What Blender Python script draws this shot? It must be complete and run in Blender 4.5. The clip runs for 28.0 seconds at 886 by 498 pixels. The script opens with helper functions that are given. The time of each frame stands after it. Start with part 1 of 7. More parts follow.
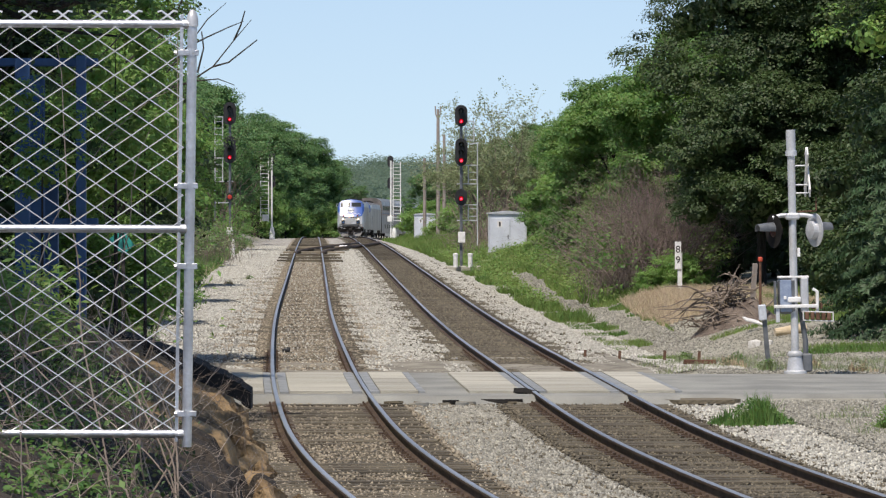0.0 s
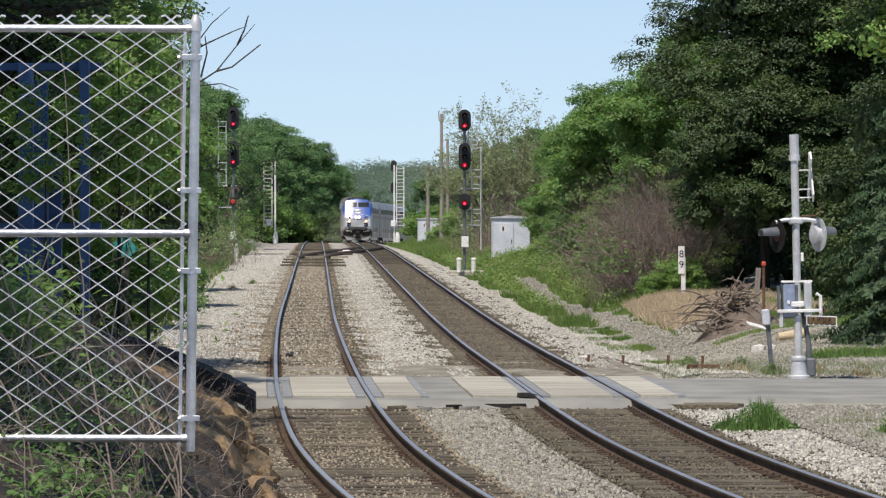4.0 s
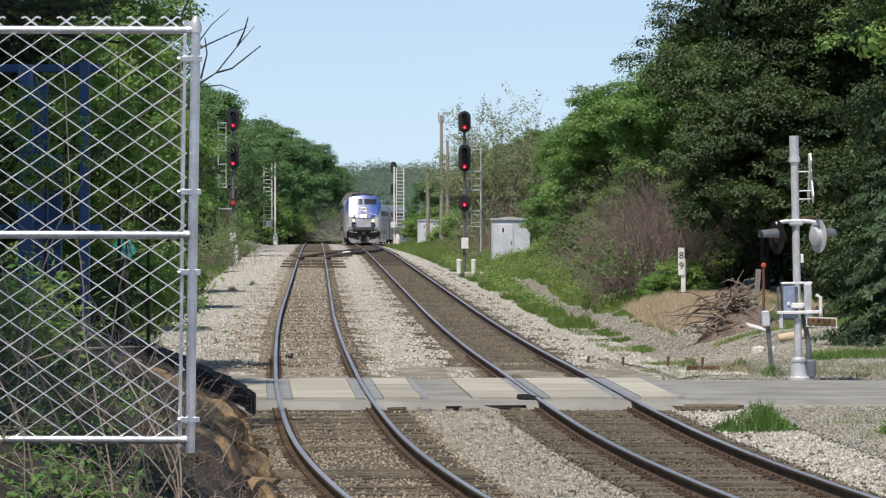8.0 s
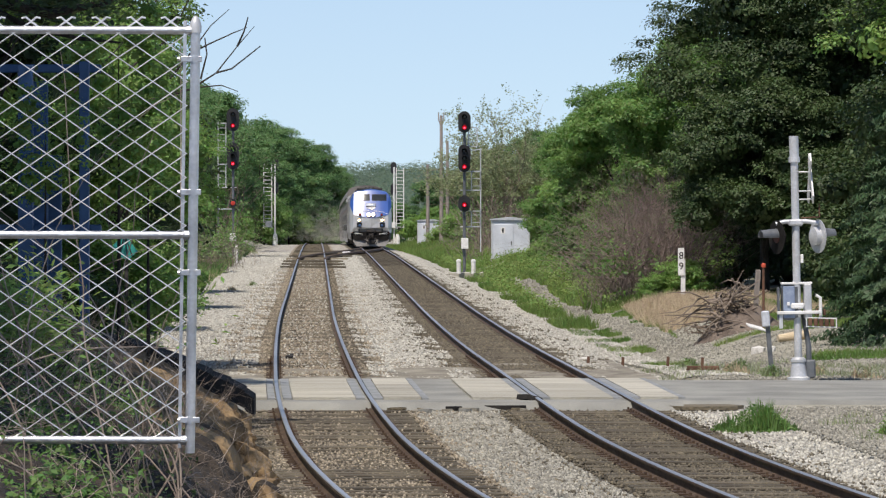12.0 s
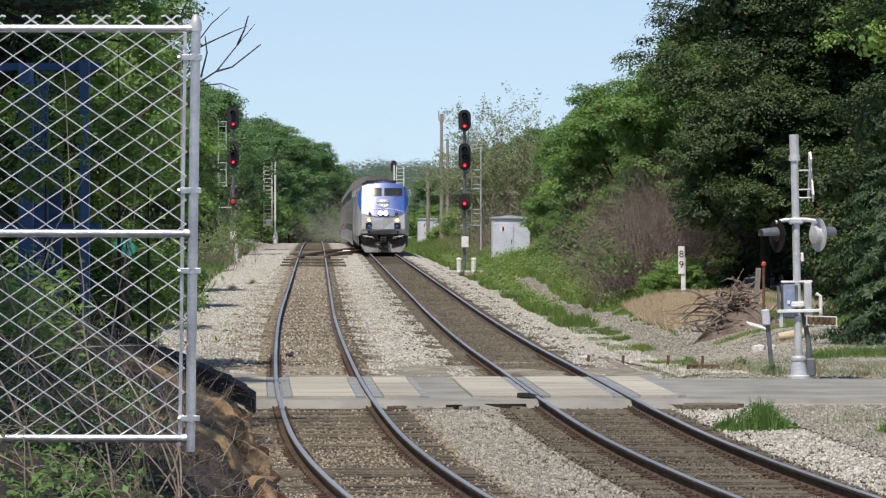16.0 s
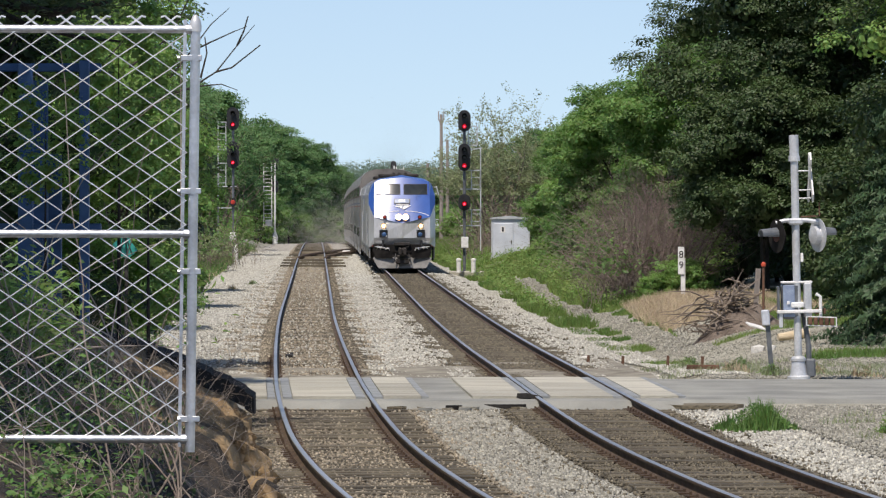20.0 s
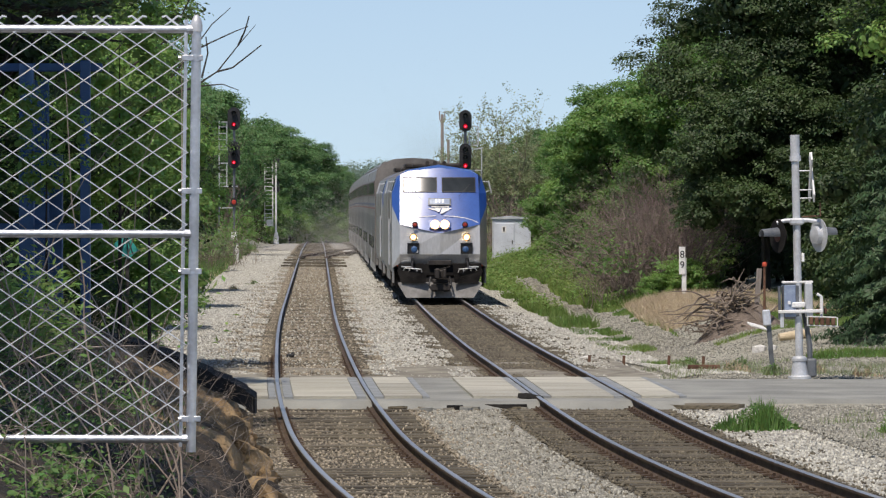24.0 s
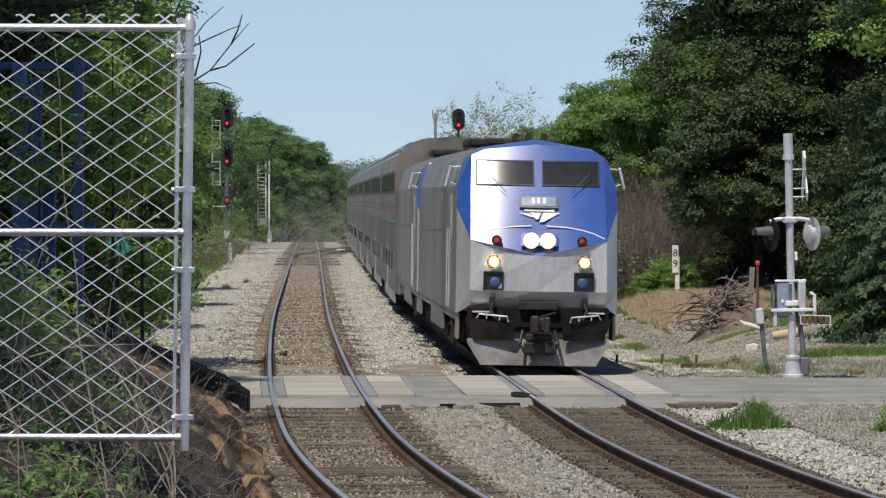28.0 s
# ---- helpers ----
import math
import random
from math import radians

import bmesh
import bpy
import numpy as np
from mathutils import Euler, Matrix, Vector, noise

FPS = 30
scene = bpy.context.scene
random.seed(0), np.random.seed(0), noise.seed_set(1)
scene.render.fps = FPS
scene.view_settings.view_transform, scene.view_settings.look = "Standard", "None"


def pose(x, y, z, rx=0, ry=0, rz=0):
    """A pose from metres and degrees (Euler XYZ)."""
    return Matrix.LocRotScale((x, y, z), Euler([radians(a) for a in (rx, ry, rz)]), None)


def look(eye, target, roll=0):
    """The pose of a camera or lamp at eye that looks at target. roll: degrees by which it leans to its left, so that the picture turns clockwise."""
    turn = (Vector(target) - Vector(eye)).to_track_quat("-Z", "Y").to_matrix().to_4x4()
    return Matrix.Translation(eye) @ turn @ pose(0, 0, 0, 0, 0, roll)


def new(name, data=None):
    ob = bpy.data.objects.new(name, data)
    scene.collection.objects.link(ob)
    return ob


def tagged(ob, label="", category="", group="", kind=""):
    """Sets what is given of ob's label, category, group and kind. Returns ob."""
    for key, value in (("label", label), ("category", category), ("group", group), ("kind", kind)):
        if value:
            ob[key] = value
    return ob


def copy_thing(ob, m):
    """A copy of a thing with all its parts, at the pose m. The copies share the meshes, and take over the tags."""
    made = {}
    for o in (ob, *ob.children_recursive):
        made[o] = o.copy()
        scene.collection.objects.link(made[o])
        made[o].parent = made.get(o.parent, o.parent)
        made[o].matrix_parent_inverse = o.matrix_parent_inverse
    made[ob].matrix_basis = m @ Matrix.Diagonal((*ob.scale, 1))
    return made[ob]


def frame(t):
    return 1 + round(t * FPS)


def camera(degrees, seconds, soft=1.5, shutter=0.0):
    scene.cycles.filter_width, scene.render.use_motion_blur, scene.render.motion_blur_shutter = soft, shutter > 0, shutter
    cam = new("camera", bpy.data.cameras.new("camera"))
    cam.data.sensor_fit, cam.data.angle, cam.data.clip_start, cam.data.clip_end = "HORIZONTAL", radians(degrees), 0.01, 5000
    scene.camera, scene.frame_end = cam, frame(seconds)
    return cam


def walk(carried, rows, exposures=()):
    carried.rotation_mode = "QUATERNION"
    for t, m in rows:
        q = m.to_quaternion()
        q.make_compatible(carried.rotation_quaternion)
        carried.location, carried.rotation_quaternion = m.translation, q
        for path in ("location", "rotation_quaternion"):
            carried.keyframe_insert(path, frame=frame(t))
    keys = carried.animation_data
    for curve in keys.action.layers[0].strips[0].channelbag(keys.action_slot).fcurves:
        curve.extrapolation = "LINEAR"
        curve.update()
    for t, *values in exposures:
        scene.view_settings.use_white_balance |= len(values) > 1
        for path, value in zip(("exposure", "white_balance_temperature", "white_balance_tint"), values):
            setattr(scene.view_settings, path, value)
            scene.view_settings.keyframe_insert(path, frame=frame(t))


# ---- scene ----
# ---- camera: a long lens on a bank beside the line, held by hand ----
cam = camera(10.92, 28.0, soft=1.25)


def aim(x, z):
    return look((0, 0, 3.22), (x, 100, z))


walk(cam, [
    (0, aim(0.0716, 2.0404)), (0.5, aim(0.0498, 2.0873)), (1, aim(0.0420, 2.1183)), (1.5, aim(0.0187, 2.1135)),
    (2, aim(0.0187, 2.1151)), (2.5, aim(0.0139, 2.1151)), (3, aim(-0.0000, 2.1135)), (3.5, aim(-0.0015, 2.1261)),
    (5.5, aim(-0.0030, 2.1526)), (6, aim(0.0124, 2.1526)), (6.5, aim(-0.0000, 2.1540)), (7, aim(-0.0065, 2.1541)),
    (7.5, aim(-0.0156, 2.1541)), (8, aim(-0.0000, 2.1712)), (8.5, aim(0.0187, 2.1727)), (9, aim(0.0187, 2.1852)),
    (9.5, aim(0.0187, 2.1899)), (10, aim(0.0359, 2.1899)), (10.5, aim(0.0374, 2.1899)), (11, aim(0.0374, 2.1883)),
    (11.5, aim(0.0187, 2.1899)), (12, aim(0.0030, 2.1759)), (12.5, aim(-0.0000, 2.1605)), (14.5, aim(-0.0139, 2.1526)),
    (15, aim(-0.0077, 2.1432)), (15.5, aim(-0.0015, 2.1479)), (16, aim(-0.0015, 2.1417)), (16.5, aim(-0.0030, 2.1385)),
    (17, aim(-0.0030, 2.1385)), (17.5, aim(-0.0015, 2.1355)), (18, aim(-0.0030, 2.1339)), (18.5, aim(-0.0015, 2.1385)),
    (19, aim(-0.0015, 2.1526)), (19.5, aim(-0.0015, 2.1510)), (20, aim(0.0030, 2.1526)), (20.5, aim(-0.0000, 2.1509)),
    (21, aim(-0.0000, 2.1526)), (21.5, aim(0.0030, 2.1385)), (23.5, aim(0.0187, 2.1541)), (24, aim(-0.0187, 2.1510)),
    (24.5, aim(-0.0696, 2.1322)), (25, aim(-0.0118, 2.1460)), (25.5, aim(-0.0763, 2.0899)), (26, aim(0.0187, 2.0899)),
    (26.5, aim(-0.0000, 1.9812)), (27, aim(0.0729, 2.0338)), (27.5, aim(0.1457, 2.1780)), (28, aim(0.1289, 2.1202)),
], exposures=[(0, 0.0, 6750, 14), (20, 0.0, 6750, 14), (24, -0.13, 6750, 14), (28, -0.26, 6750, 14)])

# ---- sky and sun ----
SUN_ELEV, SUN_AZ = 60.0, 204.0   # degrees; azimuth clockwise from +Y: behind the camera, to its left
world = bpy.data.worlds.new("sky")
scene.world = world
world.use_nodes = True
wn, wl = world.node_tree.nodes, world.node_tree.links
wn.clear()
sky = wn.new("ShaderNodeTexSky")
sky.sky_type, sky.sun_disc = "NISHITA", False
sky.sun_elevation, sky.sun_rotation = radians(SUN_ELEV), radians(SUN_AZ)
sky.altitude, sky.air_density, sky.dust_density, sky.ozone_density = 100, 0.5, 0.1, 1.6
bg = wn.new("ShaderNodeBackground")
bg.inputs["Strength"].default_value = 0.118
# summer haze: the sky near the horizon keeps the tone of the sky a little higher up
coord, lift = wn.new("ShaderNodeTexCoord"), wn.new("ShaderNodeMapping")
lift.inputs["Location"].default_value, lift.inputs["Scale"].default_value = (0, 0, 0.024), (1, 1, 0.45)
wl.new(coord.outputs["Generated"], lift.inputs[0])
wl.new(lift.outputs[0], sky.inputs[0])
wl.new(sky.outputs[0], bg.inputs[0])
wl.new(bg.outputs[0], wn.new("ShaderNodeOutputWorld").inputs[0])

sun = new("sun", bpy.data.lights.new("sun", "SUN"))
sun.data.energy, sun.data.angle, sun.data.color = 4.8, radians(0.55), (1.0, 0.95, 0.87)
sun_from = Vector((math.sin(radians(SUN_AZ)) * math.cos(radians(SUN_ELEV)),
                   math.cos(radians(SUN_AZ)) * math.cos(radians(SUN_ELEV)), math.sin(radians(SUN_ELEV))))
sun.matrix_world = look(sun_from * 50, (0, 0, 0))
scene.view_settings.exposure = 0.0


# ---- materials ----
def material(name, c1, c2, scale=3.0, rough=0.8, metal=0.0, bump=0.3, fine=40.0, c3=None, island=0.0, each=0.0,
             gloss=0.5, coat=0.0, coat_rough=0.17, emit=None, leafy=0.0, stretch=(1, 1, 1), depth=0.02):
    """A surface with broad stains between c1 and c2, fine grain, bump, and a tint that varies by island or by object."""
    m = bpy.data.materials.new(name)
    m.use_nodes = True
    n, l = m.node_tree.nodes, m.node_tree.links
    b = n["Principled BSDF"]
    pos = n.new("ShaderNodeTexCoord")
    mp = n.new("ShaderNodeMapping")
    mp.inputs["Scale"].default_value = stretch
    l.new(pos.outputs["Object"], mp.inputs[0])
    big, small = n.new("ShaderNodeTexNoise"), n.new("ShaderNodeTexNoise")
    big.inputs["Scale"].default_value, small.inputs["Scale"].default_value = scale, fine
    big.inputs["Detail"].default_value, small.inputs["Detail"].default_value = 6, 4
    for x in (big, small):
        l.new(mp.outputs[0], x.inputs["Vector"])
    ramp = n.new("ShaderNodeValToRGB")
    ramp.color_ramp.elements[0].position, ramp.color_ramp.elements[1].position = 0.36, 0.64
    ramp.color_ramp.elements[0].color, ramp.color_ramp.elements[1].color = (*c1, 1), (*c2, 1)
    if c3:
        e = ramp.color_ramp.elements.new(0.5)
        e.color = (*c3, 1)
    l.new(big.outputs[0], ramp.inputs[0])
    hsv = n.new("ShaderNodeHueSaturation")
    l.new(ramp.outputs[0], hsv.inputs["Color"])
    total = n.new("ShaderNodeMath")
    total.operation = "MULTIPLY_ADD"
    l.new(small.outputs[0], total.inputs[0])
    total.inputs[1].default_value, total.inputs[2].default_value = 0.5, 0.75
    last = total.outputs[0]
    for amount, node, out in ((island, "ShaderNodeNewGeometry", "Random Per Island"), (each, "ShaderNodeObjectInfo", "Random")):
        if amount:
            src, add = n.new(node), n.new("ShaderNodeMath")
            add.operation = "MULTIPLY_ADD"
            l.new(src.outputs[out], add.inputs[0])
            add.inputs[1].default_value = 2 * amount
            off = n.new("ShaderNodeMath")
            off.operation = "ADD"
            off.inputs[1].default_value = -amount
            l.new(last, add.inputs[2])
            l.new(add.outputs[0], off.inputs[0])
            last = off.outputs[0]
            if leafy:
                hue = n.new("ShaderNodeMath")
                hue.operation = "MULTIPLY_ADD"
                l.new(src.outputs[out], hue.inputs[0])
                hue.inputs[1].default_value, hue.inputs[2].default_value = 0.05, 0.475
                l.new(hue.outputs[0], hsv.inputs["Hue"])
    l.new(last, hsv.inputs["Value"])
    l.new(hsv.outputs[0], b.inputs["Base Color"])
    b.inputs["Roughness"].default_value, b.inputs["Metallic"].default_value = rough, metal
    b.inputs["Specular IOR Level"].default_value, b.inputs["Coat Weight"].default_value = gloss, coat
    b.inputs["Coat Roughness"].default_value = coat_rough
    if bump:
        bp = n.new("ShaderNodeBump")
        bp.inputs["Strength"].default_value, bp.inputs["Distance"].default_value = bump, depth
        l.new(small.outputs[0], bp.inputs["Height"])
        l.new(bp.outputs[0], b.inputs["Normal"])
    if emit:
        b.inputs["Emission Color"].default_value, b.inputs["Emission Strength"].default_value = (*emit[0], 1), emit[1]
    if leafy:
        tr, mix = n.new("ShaderNodeBsdfTranslucent"), n.new("ShaderNodeMixShader")
        bright = n.new("ShaderNodeHueSaturation")
        bright.inputs["Value"].default_value, bright.inputs["Saturation"].default_value = 1.4, 1.1
        l.new(hsv.outputs[0], bright.inputs["Color"])
        l.new(bright.outputs[0], tr.inputs[0])
        mix.inputs[0].default_value = leafy
        l.new(b.outputs[0], mix.inputs[1])
        l.new(tr.outputs[0], mix.inputs[2])
        l.new(mix.outputs[0], n["Material Output"].inputs["Surface"])
    return m


M = {}
M["earth"] = material("earth", (0.230, 0.216, 0.163), (0.343, 0.328, 0.260), 0.6, 0.95, fine=14, c3=(0.294, 0.279, 0.220), bump=0.6)
M["dry_grass"] = material("dry_grass", (0.40, 0.315, 0.21), (0.56, 0.455, 0.32), 1.5, 0.95, fine=25, island=0.18, leafy=0.15)
M["pale_wood"] = material("barkless_pale_wood", (0.50, 0.40, 0.26), (0.68, 0.57, 0.40), 4.0, 0.8, fine=30, stretch=(0.5, 4, 4))
M["mulch"] = material("brown_mulch", (0.093, 0.070, 0.055), (0.197, 0.157, 0.126), 3.0, 0.95, fine=20, bump=1.0, depth=0.05)
M["white_rock"] = material("white_limestone", (0.55, 0.53, 0.49), (0.72, 0.70, 0.66), 5.0, 0.9, fine=30, bump=0.5)
M["gravel"] = material("gravel", (0.218, 0.209, 0.171), (0.429, 0.414, 0.354), 2.2, 0.95, fine=22, c3=(0.350, 0.323, 0.286), bump=0.9, depth=0.04)
M["brown_ballast"] = material("brown_ballast", (0.157, 0.127, 0.088), (0.304, 0.260, 0.185), 1.0, 0.95, fine=20, c3=(0.225, 0.186, 0.128), bump=0.9, depth=0.04)
M["dark_ballast"] = material("dark_brown_ballast", (0.067, 0.056, 0.038), (0.157, 0.132, 0.089), 0.8, 0.95, fine=20, c3=(0.133, 0.113, 0.076), bump=0.9, depth=0.04)
M["dark_stone"] = material("dark_brown_stone", (0.071, 0.061, 0.043), (0.185, 0.159, 0.111), 7.0, 0.9, fine=40, island=0.4)
M["stone"] = material("stone", (0.288, 0.279, 0.241), (0.529, 0.514, 0.446), 7.0, 0.9, fine=40, island=0.30)
M["grey_stone"] = material("grey_stone", (0.182, 0.174, 0.143), (0.365, 0.351, 0.296), 7.0, 0.9, fine=40, island=0.35)
M["brown_stone"] = material("brown_stone", (0.176, 0.147, 0.106), (0.353, 0.304, 0.224), 7.0, 0.9, fine=40, island=0.4)
M["tie"] = material("tie_wood", (0.060, 0.050, 0.036), (0.152, 0.130, 0.089), 2.0, 0.9, fine=30, stretch=(0.4, 5, 5), each=0.3, bump=0.8)
M["new_tie"] = material("pale_tie_wood", (0.167, 0.142, 0.101), (0.284, 0.245, 0.176), 2.0, 0.9, fine=30, stretch=(0.4, 5, 5), each=0.2, bump=0.6)
M["rail_side"] = material("rusty_rail", (0.052, 0.031, 0.019), (0.104, 0.069, 0.043), 3.0, 0.75, 0.2, fine=60)
M["rail_head"] = material("polished_rail", (0.34, 0.335, 0.33), (0.52, 0.515, 0.51), 1.0, 0.38, 0.7, fine=80, bump=0.05, stretch=(1, 0.05, 1))
M["rust"] = material("rusty_steel", (0.10, 0.05, 0.03), (0.20, 0.11, 0.07), 5.0, 0.85, 0.2, fine=50)
M["asphalt"] = material("asphalt", (0.186, 0.186, 0.167), (0.284, 0.284, 0.251), 0.8, 0.9, fine=60, c3=(0.235, 0.235, 0.211), bump=0.4)
M["old_asphalt"] = material("black_asphalt", (0.010, 0.009, 0.008), (0.028, 0.025, 0.022), 3.0, 0.95, fine=40, bump=0.8)
M["concrete"] = material("concrete", (0.294, 0.279, 0.229), (0.451, 0.431, 0.361), 1.3, 0.9, fine=50, c3=(0.382, 0.363, 0.299), each=0.15, bump=0.5, stretch=(0.3, 3, 1))
M["rubber"] = material("grey_rubber", (0.196, 0.206, 0.202), (0.274, 0.284, 0.282), 2.0, 0.7, fine=50, bump=0.3)
M["galv"] = material("galvanised_steel", (0.50, 0.51, 0.53), (0.70, 0.71, 0.73), 6.0, 0.42, 0.85, fine=70, bump=0.12)
M["wire"] = material("galvanised_wire", (0.70, 0.70, 0.70), (0.88, 0.88, 0.88), 14.0, 0.38, 0.6, fine=90, bump=0.15)
M["alu"] = material("aluminium_paint", (0.50, 0.51, 0.52), (0.66, 0.67, 0.68), 3.0, 0.45, 0.35, fine=30, bump=0.15)
M["case"] = material("silver_grey_paint", (0.52, 0.55, 0.60), (0.64, 0.67, 0.72), 1.2, 0.5, 0.1, fine=20, bump=0.1)
M["white"] = material("white_paint", (0.66, 0.65, 0.62), (0.82, 0.81, 0.79), 4.0, 0.6, fine=30, bump=0.2)
M["black"] = material("black_paint", (0.012, 0.012, 0.013), (0.022, 0.022, 0.023), 4.0, 0.55, fine=30, bump=0.1)
M["matt_black"] = material("matt_black_plate", (0.010, 0.009, 0.009), (0.022, 0.020, 0.018), 4.0, 0.9, fine=30, bump=0.2, gloss=0.15)
M["board"] = material("blue_grey_panel", (0.20, 0.25, 0.36), (0.30, 0.36, 0.46), 6.0, 0.4, fine=40, bump=0.05)
M["dark_steel"] = material("dark_grimy_steel", (0.018, 0.016, 0.015), (0.05, 0.043, 0.038), 4.0, 0.7, 0.3, fine=30, bump=0.5)
M["grey_mast"] = material("grey_mast_paint", (0.10, 0.11, 0.12), (0.18, 0.19, 0.20), 4.0, 0.5, 0.3, fine=40, bump=0.15)
M["red_glow"] = material("red_signal_light", (0.35, 0.01, 0.01), (0.4, 0.02, 0.02), 2, 0.3, emit=((1.0, 0.006, 0.03), 0.45), bump=0)
M["red_core"] = material("red_lamp_core", (0.6, 0.01, 0.01), (0.7, 0.02, 0.02), 2, 0.3, emit=((1.0, 0.05, 0.10), 5.0), bump=0)
M["dull_red"] = material("dull_red_lens", (0.40, 0.04, 0.03), (0.5, 0.06, 0.04), 2, 0.3, bump=0)
M["red_lens_off"] = material("dark_red_lens", (0.05, 0.008, 0.008), (0.08, 0.012, 0.010), 2, 0.3, bump=0)
M["orange_red"] = material("red_orange_paint", (0.45, 0.06, 0.03), (0.6, 0.10, 0.05), 4, 0.5, bump=0.1)
M["glow"] = material("headlight_glow", (1, 0.9, 0.7), (1, 0.9, 0.7), 2, 0.3, emit=((1.0, 0.80, 0.50), 26.0), bump=0)
# the lamps' warm halo, put into a glowing ring round each lens
M["warm_ring"] = material("warm_halo_glow", (0.9, 0.7, 0.4), (0.9, 0.7, 0.4), 2, 0.3, emit=((1.0, 0.55, 0.20), 2.2), bump=0)
M["soft_glow"] = material("dim_headlight_glow", (1, 0.9, 0.7), (1, 0.9, 0.7), 2, 0.3, emit=((1.0, 0.76, 0.44), 14.0), bump=0)
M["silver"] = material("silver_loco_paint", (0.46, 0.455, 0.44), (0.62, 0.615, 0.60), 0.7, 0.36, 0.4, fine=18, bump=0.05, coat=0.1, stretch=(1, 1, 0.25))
M["dull_silver"] = material("grimy_silver_paint", (0.14, 0.135, 0.125), (0.27, 0.26, 0.245), 2.5, 0.6, 0.2, fine=18, bump=0.2)
M["stainless"] = material("stainless_car_side", (0.20, 0.19, 0.18), (0.31, 0.30, 0.29), 0.8, 0.45, 0.6, fine=14, bump=0.08, stretch=(1, 1, 0.2))
M["roof_grey"] = material("sooty_roof", (0.13, 0.12, 0.11), (0.24, 0.22, 0.20), 1.0, 0.6, 0.3, fine=14, bump=0.2)
M["blue"] = material("blue_loco_paint", (0.012, 0.060, 0.28), (0.022, 0.090, 0.35), 1.0, 0.42, 0.0, fine=16, bump=0.02, coat=1.0, coat_rough=0.32, gloss=0.4)
M["glass"] = material("dark_window_glass", (0.020, 0.023, 0.024), (0.035, 0.040, 0.040), 1.0, 0.14, 0.0, fine=5, bump=0, gloss=0.5)
M["blue_steel"] = material("blue_painted_steel", (0.030, 0.085, 0.20), (0.045, 0.115, 0.26), 2.0, 0.5, fine=20, bump=0.2)
M["teal"] = material("teal_green_sign_paint", (0.01, 0.20, 0.17), (0.02, 0.26, 0.22), 2.0, 0.5, fine=20, bump=0.1)
M["band"] = material("brown_window_band", (0.095, 0.052, 0.042), (0.16, 0.095, 0.080), 1.0, 0.5, fine=10, bump=0.05)
M["faded_red"] = material("faded_red_paint", (0.24, 0.12, 0.10), (0.30, 0.17, 0.14), 2.0, 0.6, fine=10, bump=0.05)
M["faded_blue"] = material("faded_blue_paint", (0.13, 0.15, 0.20), (0.18, 0.20, 0.25), 2.0, 0.6, fine=10, bump=0.05)
M["clay"] = material("ochre_clay", (0.115, 0.073, 0.036), (0.33, 0.23, 0.12), 3.0, 0.95, fine=18, c3=(0.24, 0.162, 0.083), bump=1.0, depth=0.05)
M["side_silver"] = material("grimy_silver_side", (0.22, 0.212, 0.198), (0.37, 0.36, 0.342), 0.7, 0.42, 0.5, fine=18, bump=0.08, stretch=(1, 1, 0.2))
M["humus"] = material("dark_soil_litter", (0.014, 0.011, 0.008), (0.055, 0.042, 0.030), 2.0, 0.95, fine=20, bump=1.0, depth=0.05)
M["dirt"] = material("spilled_dirt", (0.157, 0.142, 0.110), (0.284, 0.265, 0.211), 1.6, 0.95, fine=24, c3=(0.216, 0.196, 0.154), bump=0.7, depth=0.03)
M["bark"] = material("bark", (0.018, 0.015, 0.012), (0.050, 0.042, 0.034), 3.0, 0.9, fine=25, stretch=(3, 3, 0.6), bump=0.8)
M["twig"] = material("dead_twig", (0.14, 0.11, 0.085), (0.27, 0.22, 0.175), 3.0, 0.9, fine=25, island=0.3)
M["vine"] = material("dry_vine", (0.22, 0.175, 0.14), (0.40, 0.335, 0.28), 3.0, 0.9, fine=25, island=0.35)
M["pole"] = material("weathered_pole_wood", (0.20, 0.17, 0.145), (0.32, 0.28, 0.25), 2.0, 0.9, fine=30, stretch=(4, 4, 0.3), bump=0.5)
M["leaf"] = material("leaf_green", (0.090, 0.175, 0.046), (0.165, 0.275, 0.075), 0.5, 0.6, fine=3, island=0.22, leafy=0.38, bump=0)
M["leaf_cool"] = material("leaf_cool_green", (0.070, 0.150, 0.050), (0.140, 0.245, 0.088), 0.5, 0.65, fine=3, island=0.22, leafy=0.32, bump=0)
M["leaf_light"] = material("leaf_light_green", (0.140, 0.250, 0.060), (0.230, 0.350, 0.100), 0.5, 0.6, fine=3, island=0.22, leafy=0.38, bump=0)
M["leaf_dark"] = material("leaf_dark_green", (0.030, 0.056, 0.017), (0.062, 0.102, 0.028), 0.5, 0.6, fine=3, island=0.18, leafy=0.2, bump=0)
M["leaf_grey"] = material("leaf_grey_green", (0.18, 0.215, 0.105), (0.28, 0.315, 0.17), 0.5, 0.6, fine=3, island=0.3, leafy=0.35, bump=0)
M["needle"] = material("spruce_needles", (0.030, 0.066, 0.026), (0.066, 0.118, 0.044), 0.8, 0.6, fine=5, island=0.22, leafy=0.10, bump=0)
M["grass"] = material("grass_blades", (0.085, 0.165, 0.030), (0.20, 0.27, 0.075), 0.35, 0.7, fine=5, island=0.35, leafy=0.35, bump=0)
# paler and bluer than the near leaves: distance haze is put into this colour
M["far_wood"] = material("haze_tinted_far_leaves", (0.105, 0.160, 0.115), (0.145, 0.205, 0.150), 0.05, 0.8, fine=1, island=0.06, leafy=0.5, bump=0)
M["scrub_twig"] = material("dark_scrub_twig", (0.125, 0.095, 0.082), (0.27, 0.21, 0.185), 3.0, 0.9, fine=25, island=0.4)
